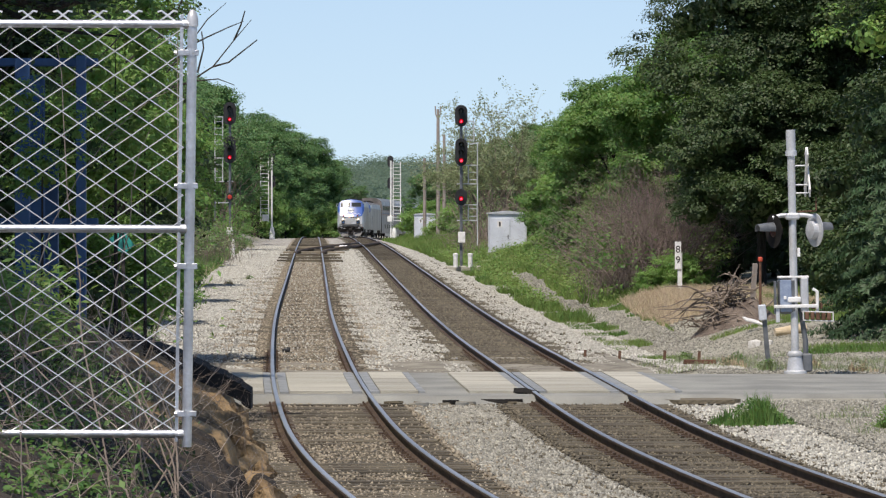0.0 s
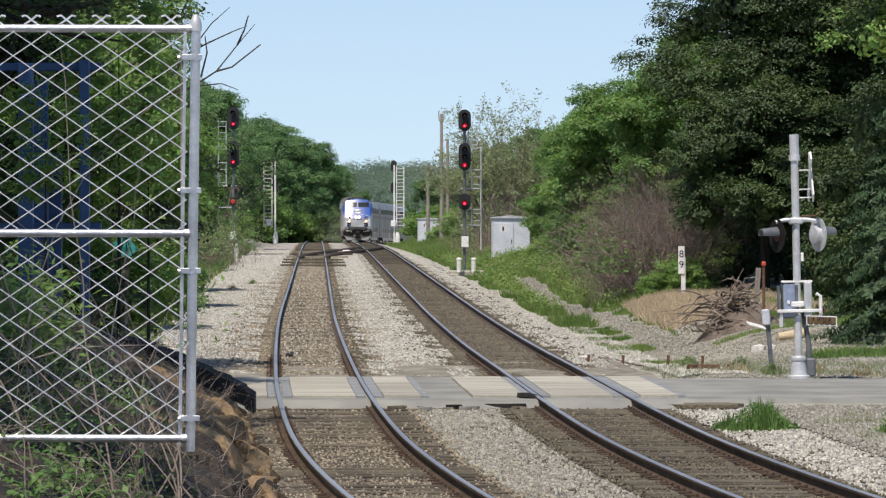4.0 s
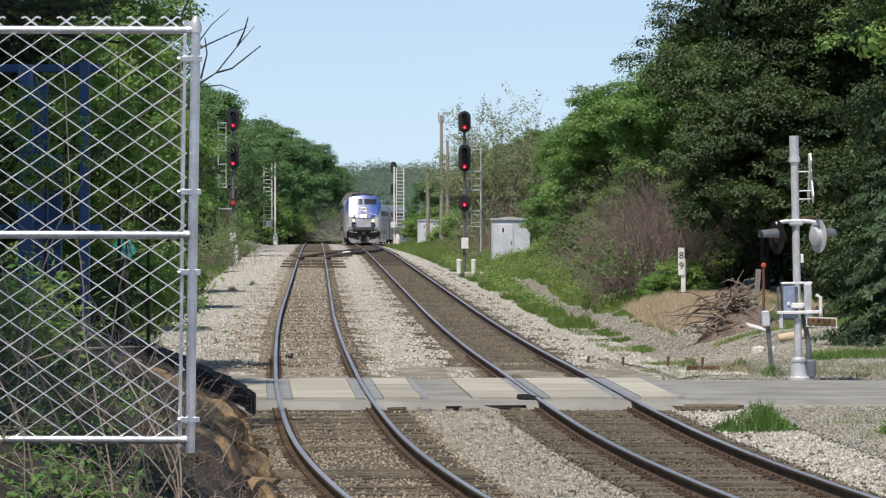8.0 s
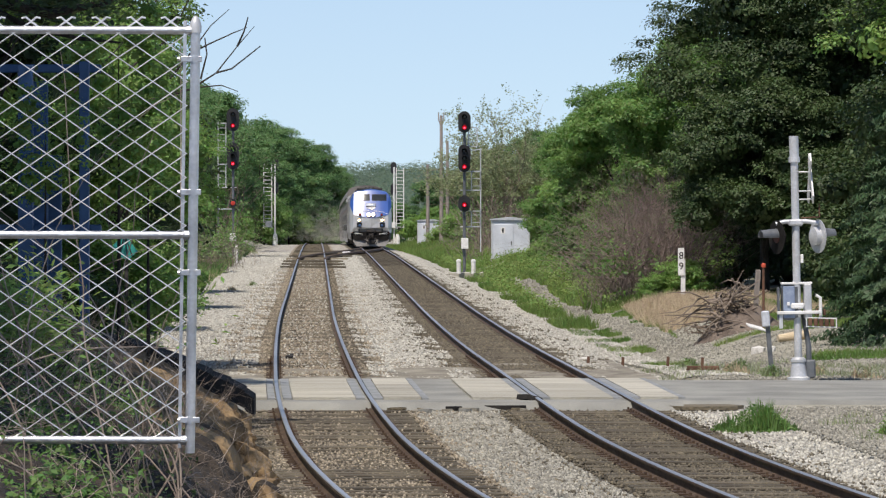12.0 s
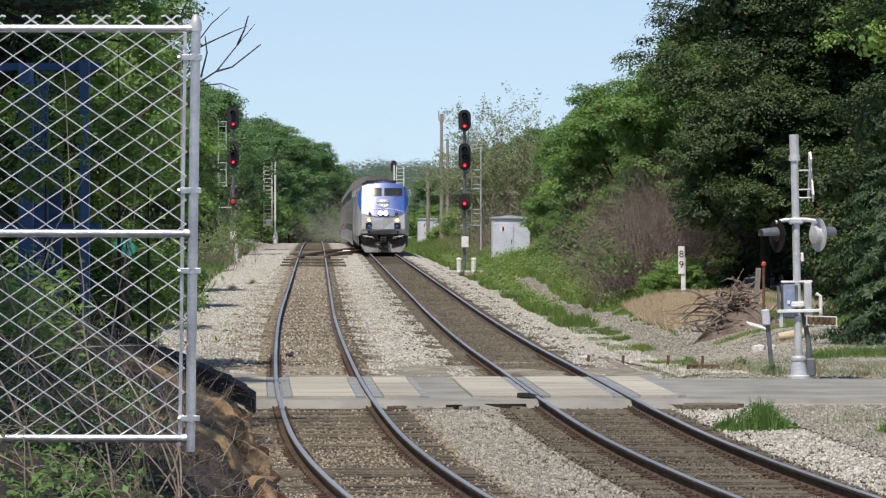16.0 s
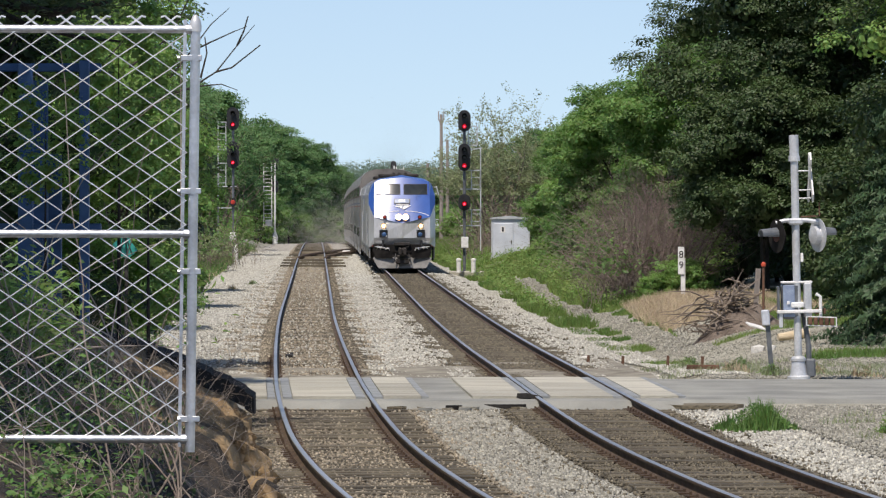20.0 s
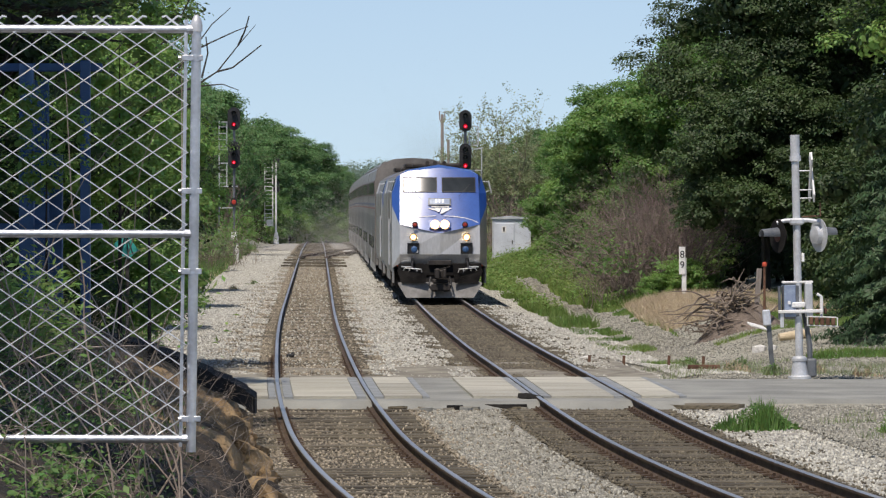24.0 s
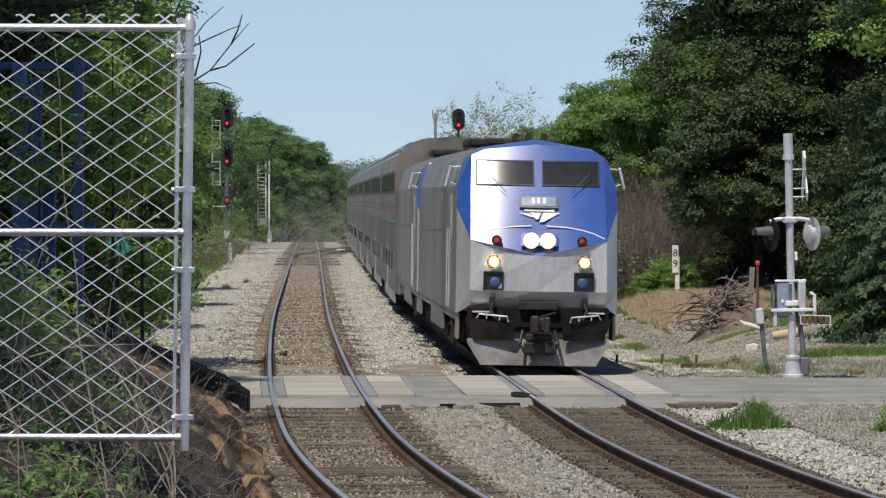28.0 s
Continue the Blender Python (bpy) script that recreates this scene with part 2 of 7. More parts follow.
M["car_roof"] = material("dusty_car_roof", (0.26, 0.25, 0.235), (0.40, 0.39, 0.37), 1.0, 0.42, 0.5, fine=14, bump=0.1)
M["dust"] = material("road_dust", (0.42, 0.40, 0.37), (0.54, 0.515, 0.475), 0.3, 0.95, fine=2, leafy=0.5, bump=0)
M["soot"] = material("exhaust_soot", (0.10, 0.095, 0.085), (0.16, 0.15, 0.135), 0.3, 0.95, fine=2, leafy=0.4, bump=0)


# ---- mesh tools ----
class Geo:
    """Collects vertices and faces of one mesh."""

    def __init__(self):
        self.v, self.f = [], []

    def add(self, verts, faces):
        n = len(self.v)
        self.v += [tuple(p) for p in verts]
        self.f += [tuple(i + n for i in f) for f in faces]
        return self

    def hull(self, verts, faces):
        """Faces of a convex shape, turned outwards."""
        vs = [Vector(p) for p in verts]
        mid = sum(vs, Vector()) / len(vs)
        out = []
        for f in faces:
            a, b, c = vs[f[0]], vs[f[1]], vs[f[2]]
            out.append(f if (b - a).cross(c - a).dot(a - mid) >= 0 else f[::-1])
        return self.add(vs, out)

    def box(self, c, s, ch=0.0, m=None):
        """A box of size s at c with its edges chamfered by ch; m turns it before it is put at c."""
        h = [x / 2 for x in s]
        ch = min(ch, min(h) * 0.49)
        c = Vector(c)
        put = (lambda p: c + (m @ Vector(p))) if m is not None else (lambda p: c + Vector(p))
        if ch <= 0:
            pts = [put((x * h[0], y * h[1], z * h[2])) for x in (-1, 1) for y in (-1, 1) for z in (-1, 1)]
            return self.hull(pts, [(0, 1, 3, 2), (4, 5, 7, 6), (0, 1, 5, 4), (2, 3, 7, 6), (0, 2, 6, 4), (1, 3, 7, 5)])
        pts, at = [], {}
        for x in (-1, 1):
            for y in (-1, 1):
                for z in (-1, 1):
                    for k in range(3):
                        p = [x * h[0], y * h[1], z * h[2]]
                        for j in range(3):
                            if j != k:
                                p[j] -= math.copysign(ch, p[j])
                        at[x, y, z, k] = len(pts)
                        pts.append(put(p))
        fs = []
        for k in range(3):
            a, b = [j for j in range(3) if j != k]
            for s1 in (-1, 1):
                q = []
                for sa, sb in ((-1, -1), (1, -1), (1, 1), (-1, 1)):
                    key = [0, 0, 0]
                    key[k], key[a], key[b] = s1, sa, sb
                    q.append(at[(*key, k)])
                fs.append(tuple(q))
                for sb in (-1, 1):
                    e1, e2 = [0, 0, 0], [0, 0, 0]
                    e1[a], e2[a] = -1, 1
                    e1[b] = e2[b] = sb
                    e1[k] = e2[k] = s1
                    if k < b:
                        fs.append((at[(*e1, k)], at[(*e2, k)], at[(*e2, b)], at[(*e1, b)]))
                for sa in (-1, 1):
                    e1, e2 = [0, 0, 0], [0, 0, 0]
                    e1[b], e2[b] = -1, 1
                    e1[a] = e2[a] = sa
                    e1[k] = e2[k] = s1
                    if k < a:
                        fs.append((at[(*e1, k)], at[(*e2, k)], at[(*e2, a)], at[(*e1, a)]))
        for x in (-1, 1):
            for y in (-1, 1):
                for z in (-1, 1):
                    fs.append(tuple(at[x, y, z, k] for k in range(3)))
        return self.hull(pts, fs)

    def tube(self, path, r, seg=8, cap=True):
        """A round bar along a path; r is one radius or one for each point."""
        path = [Vector(p) for p in path]
        n = len(path)
        rs = r if isinstance(r, (list, tuple)) else [r] * n
        verts, faces = [], []
        side = None
        for i, p in enumerate(path):
            d = (path[min(i + 1, n - 1)] - path[max(i - 1, 0)]).normalized()
            if side is None:
                side = d.orthogonal().normalized()
            side = (side - d * side.dot(d)).normalized()
            up = d.cross(side)
            for k in range(seg):
                a = 2 * math.pi * k / seg
                verts.append(p + (side * math.cos(a) + up * math.sin(a)) * rs[i])
        for i in range(n - 1):
            for k in range(seg):
                k2 = (k + 1) % seg
                faces.append((i * seg + k, i * seg + k2, (i + 1) * seg + k2, (i + 1) * seg + k))
        if cap:
            faces += [tuple(range(seg))[::-1], tuple(range((n - 1) * seg, n * seg))]
        return self.add(verts, faces)

    def spun(self, c, axis, profile, seg=16):
        """A turned shape: profile of (radius, height along axis) from c."""
        axis = Vector(axis).normalized()
        side = axis.orthogonal().normalized()
        up = axis.cross(side)
        c, verts, faces = Vector(c), [], []
        for r, hgt in profile:
            for k in range(seg):
                a = 2 * math.pi * k / seg
                verts.append(c + axis * hgt + (side * math.cos(a) + up * math.sin(a)) * r)
        for i in range(len(profile) - 1):
            for k in range(seg):
                k2 = (k + 1) % seg
                faces.append((i * seg + k, i * seg + k2, (i + 1) * seg + k2, (i + 1) * seg + k))
        faces += [tuple(range(seg))[::-1], tuple(range((len(profile) - 1) * seg, len(profile) * seg))]
        return self.add(verts, faces)

    def plate(self, outline, thick, m=None):
        """A flat outline of (x, z) points given thickness along y; m places it."""
        n = len(outline)
        m = m if m is not None else Matrix()
        vs = [m @ Vector((x, -thick / 2, z)) for x, z in outline] + [m @ Vector((x, thick / 2, z)) for x, z in outline]
        fs = [tuple(range(n)), tuple(range(2 * n - 1, n - 1, -1))]
        fs += [(i, i + n, (i + 1) % n + n, (i + 1) % n) for i in range(n)]
        return self.add(vs, fs)

    def mesh(self, name, mat, smooth=False):
        me = bpy.data.meshes.new(name)
        me.from_pydata(self.v, [], self.f)
        for x in (mat if isinstance(mat, list) else [mat]):
            me.materials.append(x)
        if smooth:
            me.shade_smooth()
            me.set_sharp_from_angle(angle=radians(40))
        return me


def part(name, geo, mat, parent, label="", smooth=False, m=None, weld=False):
    """One mesh object under a thing or under a part."""
    ob = new(name, geo.mesh(name, mat, smooth) if isinstance(geo, Geo) else geo)
    ob.parent = parent
    if m is not None:
        ob.matrix_basis = m
    if label:
        ob["label"] = label
    if weld:
        bm = bmesh.new()
        bm.from_mesh(ob.data)
        bmesh.ops.remove_doubles(bm, verts=bm.verts, dist=0.002)
        bm.to_mesh(ob.data)
        bm.free()
    return ob


def thing(name, label, category, m=None, group="", kind="", geo=None, mat=None, smooth=False):
    ob = new(name, geo.mesh(name, mat, smooth) if isinstance(geo, Geo) else geo)
    if m is not None:
        ob.matrix_basis = m
    return tagged(ob, label, category, group, kind)


def quick_mesh(name, verts, faces, mat):
    """A mesh from arrays of vertices and of equal-sided faces."""
    me = bpy.data.meshes.new(name)
    k = faces.shape[1]
    me.vertices.add(len(verts))
    me.vertices.foreach_set("co", np.asarray(verts, np.float32).ravel())
    me.loops.add(faces.size)
    me.loops.foreach_set("vertex_index", np.asarray(faces, np.int32).ravel())
    me.polygons.add(len(faces))
    me.polygons.foreach_set("loop_start", np.arange(0, faces.size, k, dtype=np.int32))
    me.update(calc_edges=True)
    me.materials.append(mat)
    return me


# ---- plan of the line ----
GAUGE, SPACING = 1.505, 4.18


def dip(y):
    """Height of the rails: level near by, falling away over a crest."""
    return -1.78e-5 * max(0.0, y - 226) ** 2


def line_x(y):
    """Centre line of the left-hand track."""
    x = -0.2803 - 0.02724 * y + 0.0011021 * max(0, 66 - y) ** 2 + 0.00029813 * max(0, 85 - y) ** 2 + 9.306e-5 * max(0, 140 - y) ** 2
    return x + max(0, y - 515) ** 2 / 1150


def smooth_step(a, b, x):
    t = min(1.0, max(0.0, (x - a) / (b - a)))
    return t * t * (3 - 2 * t)


def heading(y):
    """Unit normal (to the right) of the centre line at y."""
    d = (line_x(y + 0.5) - line_x(y - 0.5))
    n = math.hypot(1, d)
    return Vector((1 / n, -d / n, 0))


def on_line(y, off, z=0.0):
    """A point off metres to the right of the left-hand track, z above its rails."""
    n = heading(y)
    if off > 2.9:   # the tracks draw a little apart beyond the crossover
        off += 0.08 * math.exp(-((y - 84) / 13) ** 2) + 0.08 * smooth_step(230, 310, y) + 0.14 * smooth_step(310, 450, y)
    return Vector((line_x(y) + n.x * off, y + n.y * off, dip(y) + z))


def ground_z(x, y):
    d = x - line_x(min(y, 640))
    z = dip(min(y, 700)) - 0.27
    near = 1 - smooth_step(88, 110, y)
    # right: a shoulder, a shallow ditch, then a low grassy bank
    z += (-0.35 * smooth_step(6.2, 7.6, d) + 0.80 * smooth_step(7.9, 11.5, d)) * (1 - near)
    z += near * 0.16 * smooth_step(6.2, 7.5, d)
    z += 1.2 * smooth_step(13, 26, d)
    # left: wide ballast shoulder, then a bank
    z += 1.3 * smooth_step(-4.6, -9.5, d) if d < -4.6 else 0.0
    z += 10 * smooth_step(650, 1500, y) + 14 * smooth_step(1500, 3500, y)
    return z


def axis_steps(stops):
    out = []
    for a, b, n in stops:
        out += list(np.linspace(a, b, n, endpoint=False))
    return out + [stops[-1][1]]


def sheet(name, ys, offs, zf, mat):
    """A ground sheet along the line: rows at ys, columns at offsets from the left-hand track."""
    vs, fs = [], []
    for y in ys:
        for o in offs:
            x = line_x(min(max(y, 0), 640)) + o
            vs.append((x, y, zf(x, y, o)))
    w = len(offs)
    for j in range(len(ys) - 1):
        for i in range(w - 1):
            a = j * w + i
            fs.append((a, a + 1, a + w + 1, a + w))
    return quick_mesh(name, np.array(vs), np.array(fs), mat)


def rough(x, y, amount, size):
    return amount * noise.noise(Vector((x / size, y / size, 1.7)))


GROUND_Y = axis_steps([(-400, -20, 8), (-20, 40, 20), (40, 160, 120), (160, 560, 130), (560, 1000, 30), (1000, 4500, 12)])
GROUND_O = axis_steps([(-2500, -60, 12), (-60, -12, 24), (-12, 14, 78), (14, 60, 24), (60, 2500, 12)])
ground = thing("ground", "dry earth and thin grass beside the railway line", "ground", kind="structure",
               geo=sheet("ground", GROUND_Y, GROUND_O, lambda x, y, o: ground_z(x, y) - (0.12 if -4.2 < o < 7.2 else 0) + rough(x, y, 0.02, 4.0), M["earth"]))

BED_Y = axis_steps([(20, 160, 280), (160, 560, 200)])
thing("ballast_left", "pale grey crushed stone ballast beside the track", "ballast", kind="structure",
      geo=sheet("ballast_left", BED_Y, [-4.6, -4.0, -3.4, -2.8, -2.2, -1.8, -1.45],
                lambda x, y, o: dip(y) - 0.22 - (0.3 if o < -4.5 else 0.08 if o < -3.9 else 0) + rough(x, y, 0.05, 0.5), M["gravel"]))
for o in (0.0, SPACING):
    thing("track_bed", "brown stained ballast under the track", "ballast", kind="structure",
          geo=sheet("track_bed", BED_Y, [o + k for k in (-1.5, -1.2, -0.9, -0.6, -0.3, 0, 0.3, 0.6, 0.9, 1.2, 1.5)],
                    lambda x, y, o: dip(y) - 0.20 + rough(x, y, 0.035, 0.4), M["dark_ballast" if o > 1 else "brown_ballast"]))
thing("ballast_middle", "pale grey crushed stone ballast between the tracks", "ballast", kind="structure",
      geo=sheet("ballast_middle", BED_Y, [1.4, 1.7, 2.05, 2.4, 2.75],
                lambda x, y, o: dip(y) - 0.205 + rough(x, y, 0.05, 0.5), M["gravel"]))
thing("ballast_right", "pale grey crushed stone ballast shoulder", "ballast", kind="structure",
      geo=sheet("ballast_right", BED_Y, [5.5, 5.8, 6.2, 6.6, 7.0, 7.4],
                lambda x, y, o: dip(y) - 0.2 - max(0, o - 6.1) * 0.30 * smooth_step(86, 100, y) + rough(x, y, 0.05 if y < 100 else 0.015, 0.5), M["gravel"]))


# ---- rails and ties ----
def rail_mesh(name, off, y0, y1):
    """A rail in T section with a polished head, bent along the line."""
    sec = [(-0.07, -0.17), (0.07, -0.17), (0.07, -0.155), (0.012, -0.13), (0.012, -0.045), (0.036, -0.035), (0.036, -0.008),
           (0.028, 0.0), (-0.028, 0.0), (-0.036, -0.008), (-0.036, -0.035), (-0.012, -0.045), (-0.012, -0.13), (-0.07, -0.155)]
    ys = axis_steps([(y0, min(y1, 150), max(2, int((min(y1, 150) - y0) / 1.5)))] + ([(150, y1, int((y1 - 150) / 4))] if y1 > 150 else []))
    g = Geo()
    n = len(sec)
    vs = []
    for y in ys:
        c, h = on_line(y, off), heading(y)
        vs += [c + h * a + Vector((0, 0, b)) for a, b in sec]
    fs = [(j * n + i, j * n + (i + 1) % n, (j + 1) * n + (i + 1) % n, (j + 1) * n + i) for j in range(len(ys) - 1) for i in range(n)]
    g.add(vs, fs)
    me = g.mesh(name, [M["rail_side"], M["rail_head"]])
    for p in me.polygons:
        if p.index % n in (6, 7, 8):
            p.material_index = 1
    return me


def tie_mesh(name, mat):
    return Geo().box((0, 0, -0.09), (2.6, 0.22, 0.18), 0.012).mesh(name, mat)


TIE = tie_mesh("tie", M["tie"])
rng = random.Random(4)


def railway_track(name_label, off):
    track = thing("railway_track", name_label, "railway track", group="parallel tracks")
    for side in (-1, 1):
        part("rail", rail_mesh("rail", off + side * GAUGE / 2, 22, 700), None, track, "worn steel rail with a polished head")
    y, count = 44.0, 0
    far = Geo()
    while y < 520:
        c, h = on_line(y, off, -0.165), heading(y)
        ang = math.atan2(h.y, h.x) + rng.uniform(-0.01, 0.01)
        on_road = 74.5 < y < 85
        if y < 165:
            if not on_road:
                t = part("tie", TIE, None, track, m=Matrix.Translation(c + Vector((0, 0, rng.uniform(-0.012, 0.02)))) @ Matrix.Rotation(ang, 4, "Z"))
        else:
            far.box(c - Vector((0, 0, 0.075 + 0.02 * rng.random())), (2.6, 0.22, 0.16), 0.0, Matrix.Rotation(ang, 3, "Z"))
        y += 0.50 + rng.uniform(-0.02, 0.02)
    tagged(part("distant_timber", far, M["tie"], track, "rows of dark timber ties"), kind="stuff")
    plates = Geo()
    y = 46.0
    while y < 100:
        if not 74.5 < y < 85:
            h = heading(y)
            for side in (-1, 1):
                c = on_line(y, off + side * GAUGE / 2, -0.158)
                mm = Matrix.Rotation(math.atan2(h.y, h.x), 3, "Z")
                plates.box(c, (0.36, 0.19, 0.02), 0.0, mm)
                for k in (-0.1, 0.1):
                    plates.box(c + mm @ Vector((k, 0.05, 0.02)), (0.03, 0.04, 0.05), 0.0, mm)
        y += 0.5
    tagged(part("rail_fastening", plates, M["rail_side"], track, "rusty tie plates and spikes"), kind="stuff")
    return track


railway_track("railway track with rusty rails on dark timber ties", 0.0)
railway_track("railway track with rusty rails on dark timber ties, the train's own", SPACING)


# ---- road and level crossing ----
ROAD0, ROAD1 = 76.0, 84.2
road = Geo()
for x0, x1, z0, z1, y0, y1 in ((-9, -5.0, -0.10, -0.05, 75.2, 84.9), (-5.0, 3.9, -0.05, -0.05, 75.2, 84.9), (3.9, 60, -0.05, -0.12, 75.8, 84.4)):
    n = 24
    vs = []
    for i in range(n + 1):
        t = i / n
        x = x0 + (x1 - x0) * t
        z = z0 + (z1 - z0) * t
        e0, e1 = y0 + rough(x, 3, 0.35, 0.9), y1 + rough(x, 9, 0.25, 0.9)
        vs += [(x, e0 - 0.35, z - 0.2), (x, e0, z), (x, e1, z), (x, e1 + 0.35, z - 0.2)]
    road.add(vs, [(i * 4 + k, i * 4 + 4 + k, i * 4 + 5 + k, i * 4 + 1 + k) for i in range(n) for k in range(3)])
thing("road", "cracked grey asphalt road over the railway", "road", geo=road, mat=M["asphalt"], kind="structure")

crossing = thing("level_crossing", "concrete panel level crossing with rubber flangeway strips", "level crossing")
for off in (0.0, SPACING):
    strips = [(-1.75, -0.93, "concrete"), (-0.93, -0.80, "rubber"), (-0.68, -0.52, "rubber"), (-0.52, 0.52, "concrete"),
              (0.52, 0.68, "rubber"), (0.80, 0.97, "rubber"), (0.97, 1.6, "concrete"), (1.6, 1.72, "rubber")]
    for a, b, kind in strips:
        for j in range(1 if kind == "rubber" else 3):
            n_row = 1 if kind == "rubber" else 3
            ya, yb = ROAD0 + (ROAD1 - ROAD0) * j / n_row + 0.012, ROAD0 + (ROAD1 - ROAD0) * (j + 1) / n_row - 0.012
            g = Geo()
            vs = []
            for i in range(5):
                y = ya + (yb - ya) * i / 4
                for zz in (-0.12, -0.008 if kind == "concrete" else -0.014):
                    vs += [on_line(y, off + a + 0.006, zz), on_line(y, off + b - 0.006, zz)]
            for i in range(4):
                k = i * 4
                g.f += [(k + 2, k + 3, k + 7, k + 6), (k, k + 2, k + 6, k + 4), (k + 1, k + 5, k + 7, k + 3)]
            g.f += [(0, 1, 3, 2), (16, 18, 19, 17)]
            g.v = [tuple(p) for p in vs]
            part("panel" if kind == "concrete" else "rubber_strip", g, M[kind], crossing,
                 "worn concrete crossing panel" if kind == "concrete" else "grey rubber flangeway strip")

# dirt spilled from the road over the tracks
thing("spilled_dirt", "grey dirt spilled over the ballast beyond the road", "dirt", kind="structure",
      geo=sheet("spilled_dirt", list(np.linspace(84.6, 99, 90)), list(np.linspace(-3.6, 6.4, 60)),
                lambda x, y, o: -0.10 - 0.008 * (y - 84.6) + rough(x, y, 0.045, 0.7) + rough(x, y, 0.06, 2.4) - (0.04 if min(abs(abs(o) - GAUGE / 2), abs(abs(o - SPACING) - GAUGE / 2)) < 0.2 else 0), M["dirt"]))

# broken asphalt along the near edge of the crossing
rb = random.Random(12)


def chunk(x, y, z, r, high, mat, tilt=(0, 0), n=9, stretch=1.0):
    pts = []
    for i in range(n):
        q = r * rb.uniform(0.65, 1.2)
        pts.append((math.cos(6.283 * i / n) * q * stretch, math.sin(6.283 * i / n) * q))
    g = Geo().plate(pts, high, pose(x, y, z, 90 + tilt[0], tilt[1], rb.uniform(-20, 20)))
    thing("asphalt_chunk", "broken chunk of dark asphalt at the crossing's edge", "asphalt chunk", group="asphalt chunks", geo=g, mat=M[mat])


chunk(0.17, 74.75, -0.15, 0.11, 0.10, "old_asphalt", stretch=1.4)
chunk(1.44, 76.0, -0.03, 0.13, 0.08, "old_asphalt", (-14, 12), stretch=1.6)
chunk(1.28, 75.3, -0.10, 0.08, 0.06, "dark_ballast", (8, 5), stretch=1.5)
chunk(4.15, 75.3, -0.135, 0.6, 0.06, "dark_ballast", n=15, stretch=1.5)
chunk(1.0, 75.05, -0.13, 0.15, 0.07, "old_asphalt", n=13, stretch=2.2)
for k in range(14):
    x = rb.uniform(-0.85, 1.4)
    chunk(x, rb.uniform(74.3, 75.0), -0.17 + rb.uniform(0, 0.03), rb.uniform(0.04, 0.09), rb.uniform(0.02, 0.05), ("asphalt", "dirt", "dark_ballast")[k % 3], (rb.uniform(-10, 10), rb.uniform(-8, 8)), stretch=rb.uniform(1.1, 2.0))
thing("rubber_scrap", "dark scrap of rubber between the rails", "scrap", pose(-3.28, 99, -0.13), geo=Geo().box((0, 0, 0.02), (0.17, 0.16, 0.07), 0.03).box((0.05, 0.02, 0.06), (0.08, 0.08, 0.05), 0.02), mat=M["black"])


# ---- crossover between the tracks ----
def blend_path(y0, o0, y1, o1, n=24):
    return [on_line(y0 + (y1 - y0) * i / n, o0 + (o1 - o0) * smooth_step(0, 1, i / n), -0.02) for i in range(n + 1)]


cross = thing("crossover", "rusty crossover rails joining the two tracks", "railway switch")
for a, b in ((-GAUGE / 2, SPACING - GAUGE / 2), (GAUGE / 2, SPACING + GAUGE / 2)):
    g = Geo()
    pts = blend_path(256, a, 338, b)
    g.tube([p - Vector((0, 0, 0.02)) for p in pts], 0.105, 6)
    part("switch_rail", g, M["rail_side"], cross, "dark rusty switch rail")
for y in (232, 243, 255, 268, 282, 300, 318):
    g = Geo().box(on_line(y, 0.1 + max(0, y - 255) * 0.016, -0.13), (3.3 + max(0, y - 255) * 0.02, 0.45, 0.16), 0.02)
    part("long_tie", g, M["new_tie"] if y in (268, 300) else M["tie"], cross, "broad timber switch tie")
sm = thing("switch_machine", "small white switch machine between the tracks", "switch machine")
part("housing", Geo().box(on_line(296, 2.2, -0.05), (0.55, 0.5, 0.2), 0.05), M["white"], sm)
part("base", Geo().box(on_line(296, 2.2, -0.15), (0.8, 0.9, 0.1), 0.02), M["dark_steel"], sm)


# ---- near bank with fence panel ----
def bank_edge(y):
    return -0.60 - 0.063 * (y - 18.5) + 0.10 * noise.noise(Vector((y * 0.9, 4.1, 0))) + 0.08 * noise.noise(Vector((y * 4.0, 1.1, 0))) + 0.035 * noise.noise(Vector((y * 13.0, 2.1, 0)))


def bank_top(x, y):
    dist = max(0.0, bank_edge(y) - x)
    z = 1.95 + 0.42 * min(dist, 2.2) + 0.06 * noise.noise(Vector((x * 2.2, y * 2.2, 0))) + 0.03 * noise.noise(Vector((x * 7, y * 7, 3)))
    z -= 0.25 * smooth_step(0.5, 0, dist) * (0.5 + noise.noise(Vector((x * 3, y * 3, 8))))
    # a gaping crack where the outer lumps are breaking off
    crack = 0.15 + 0.07 * noise.noise(Vector((y * 1.6, 6.6, 0))) + 0.03 * noise.noise(Vector((y * 7, 3.6, 0)))
    open_up = smooth_step(17, 18.5, y) * smooth_step(25, 23.5, y) * max(0.0, 0.75 + noise.noise(Vector((y * 1.3, 0.4, 0))))
    return z - 0.8 * open_up * math.exp(-((dist - crack) / 0.042) ** 2)


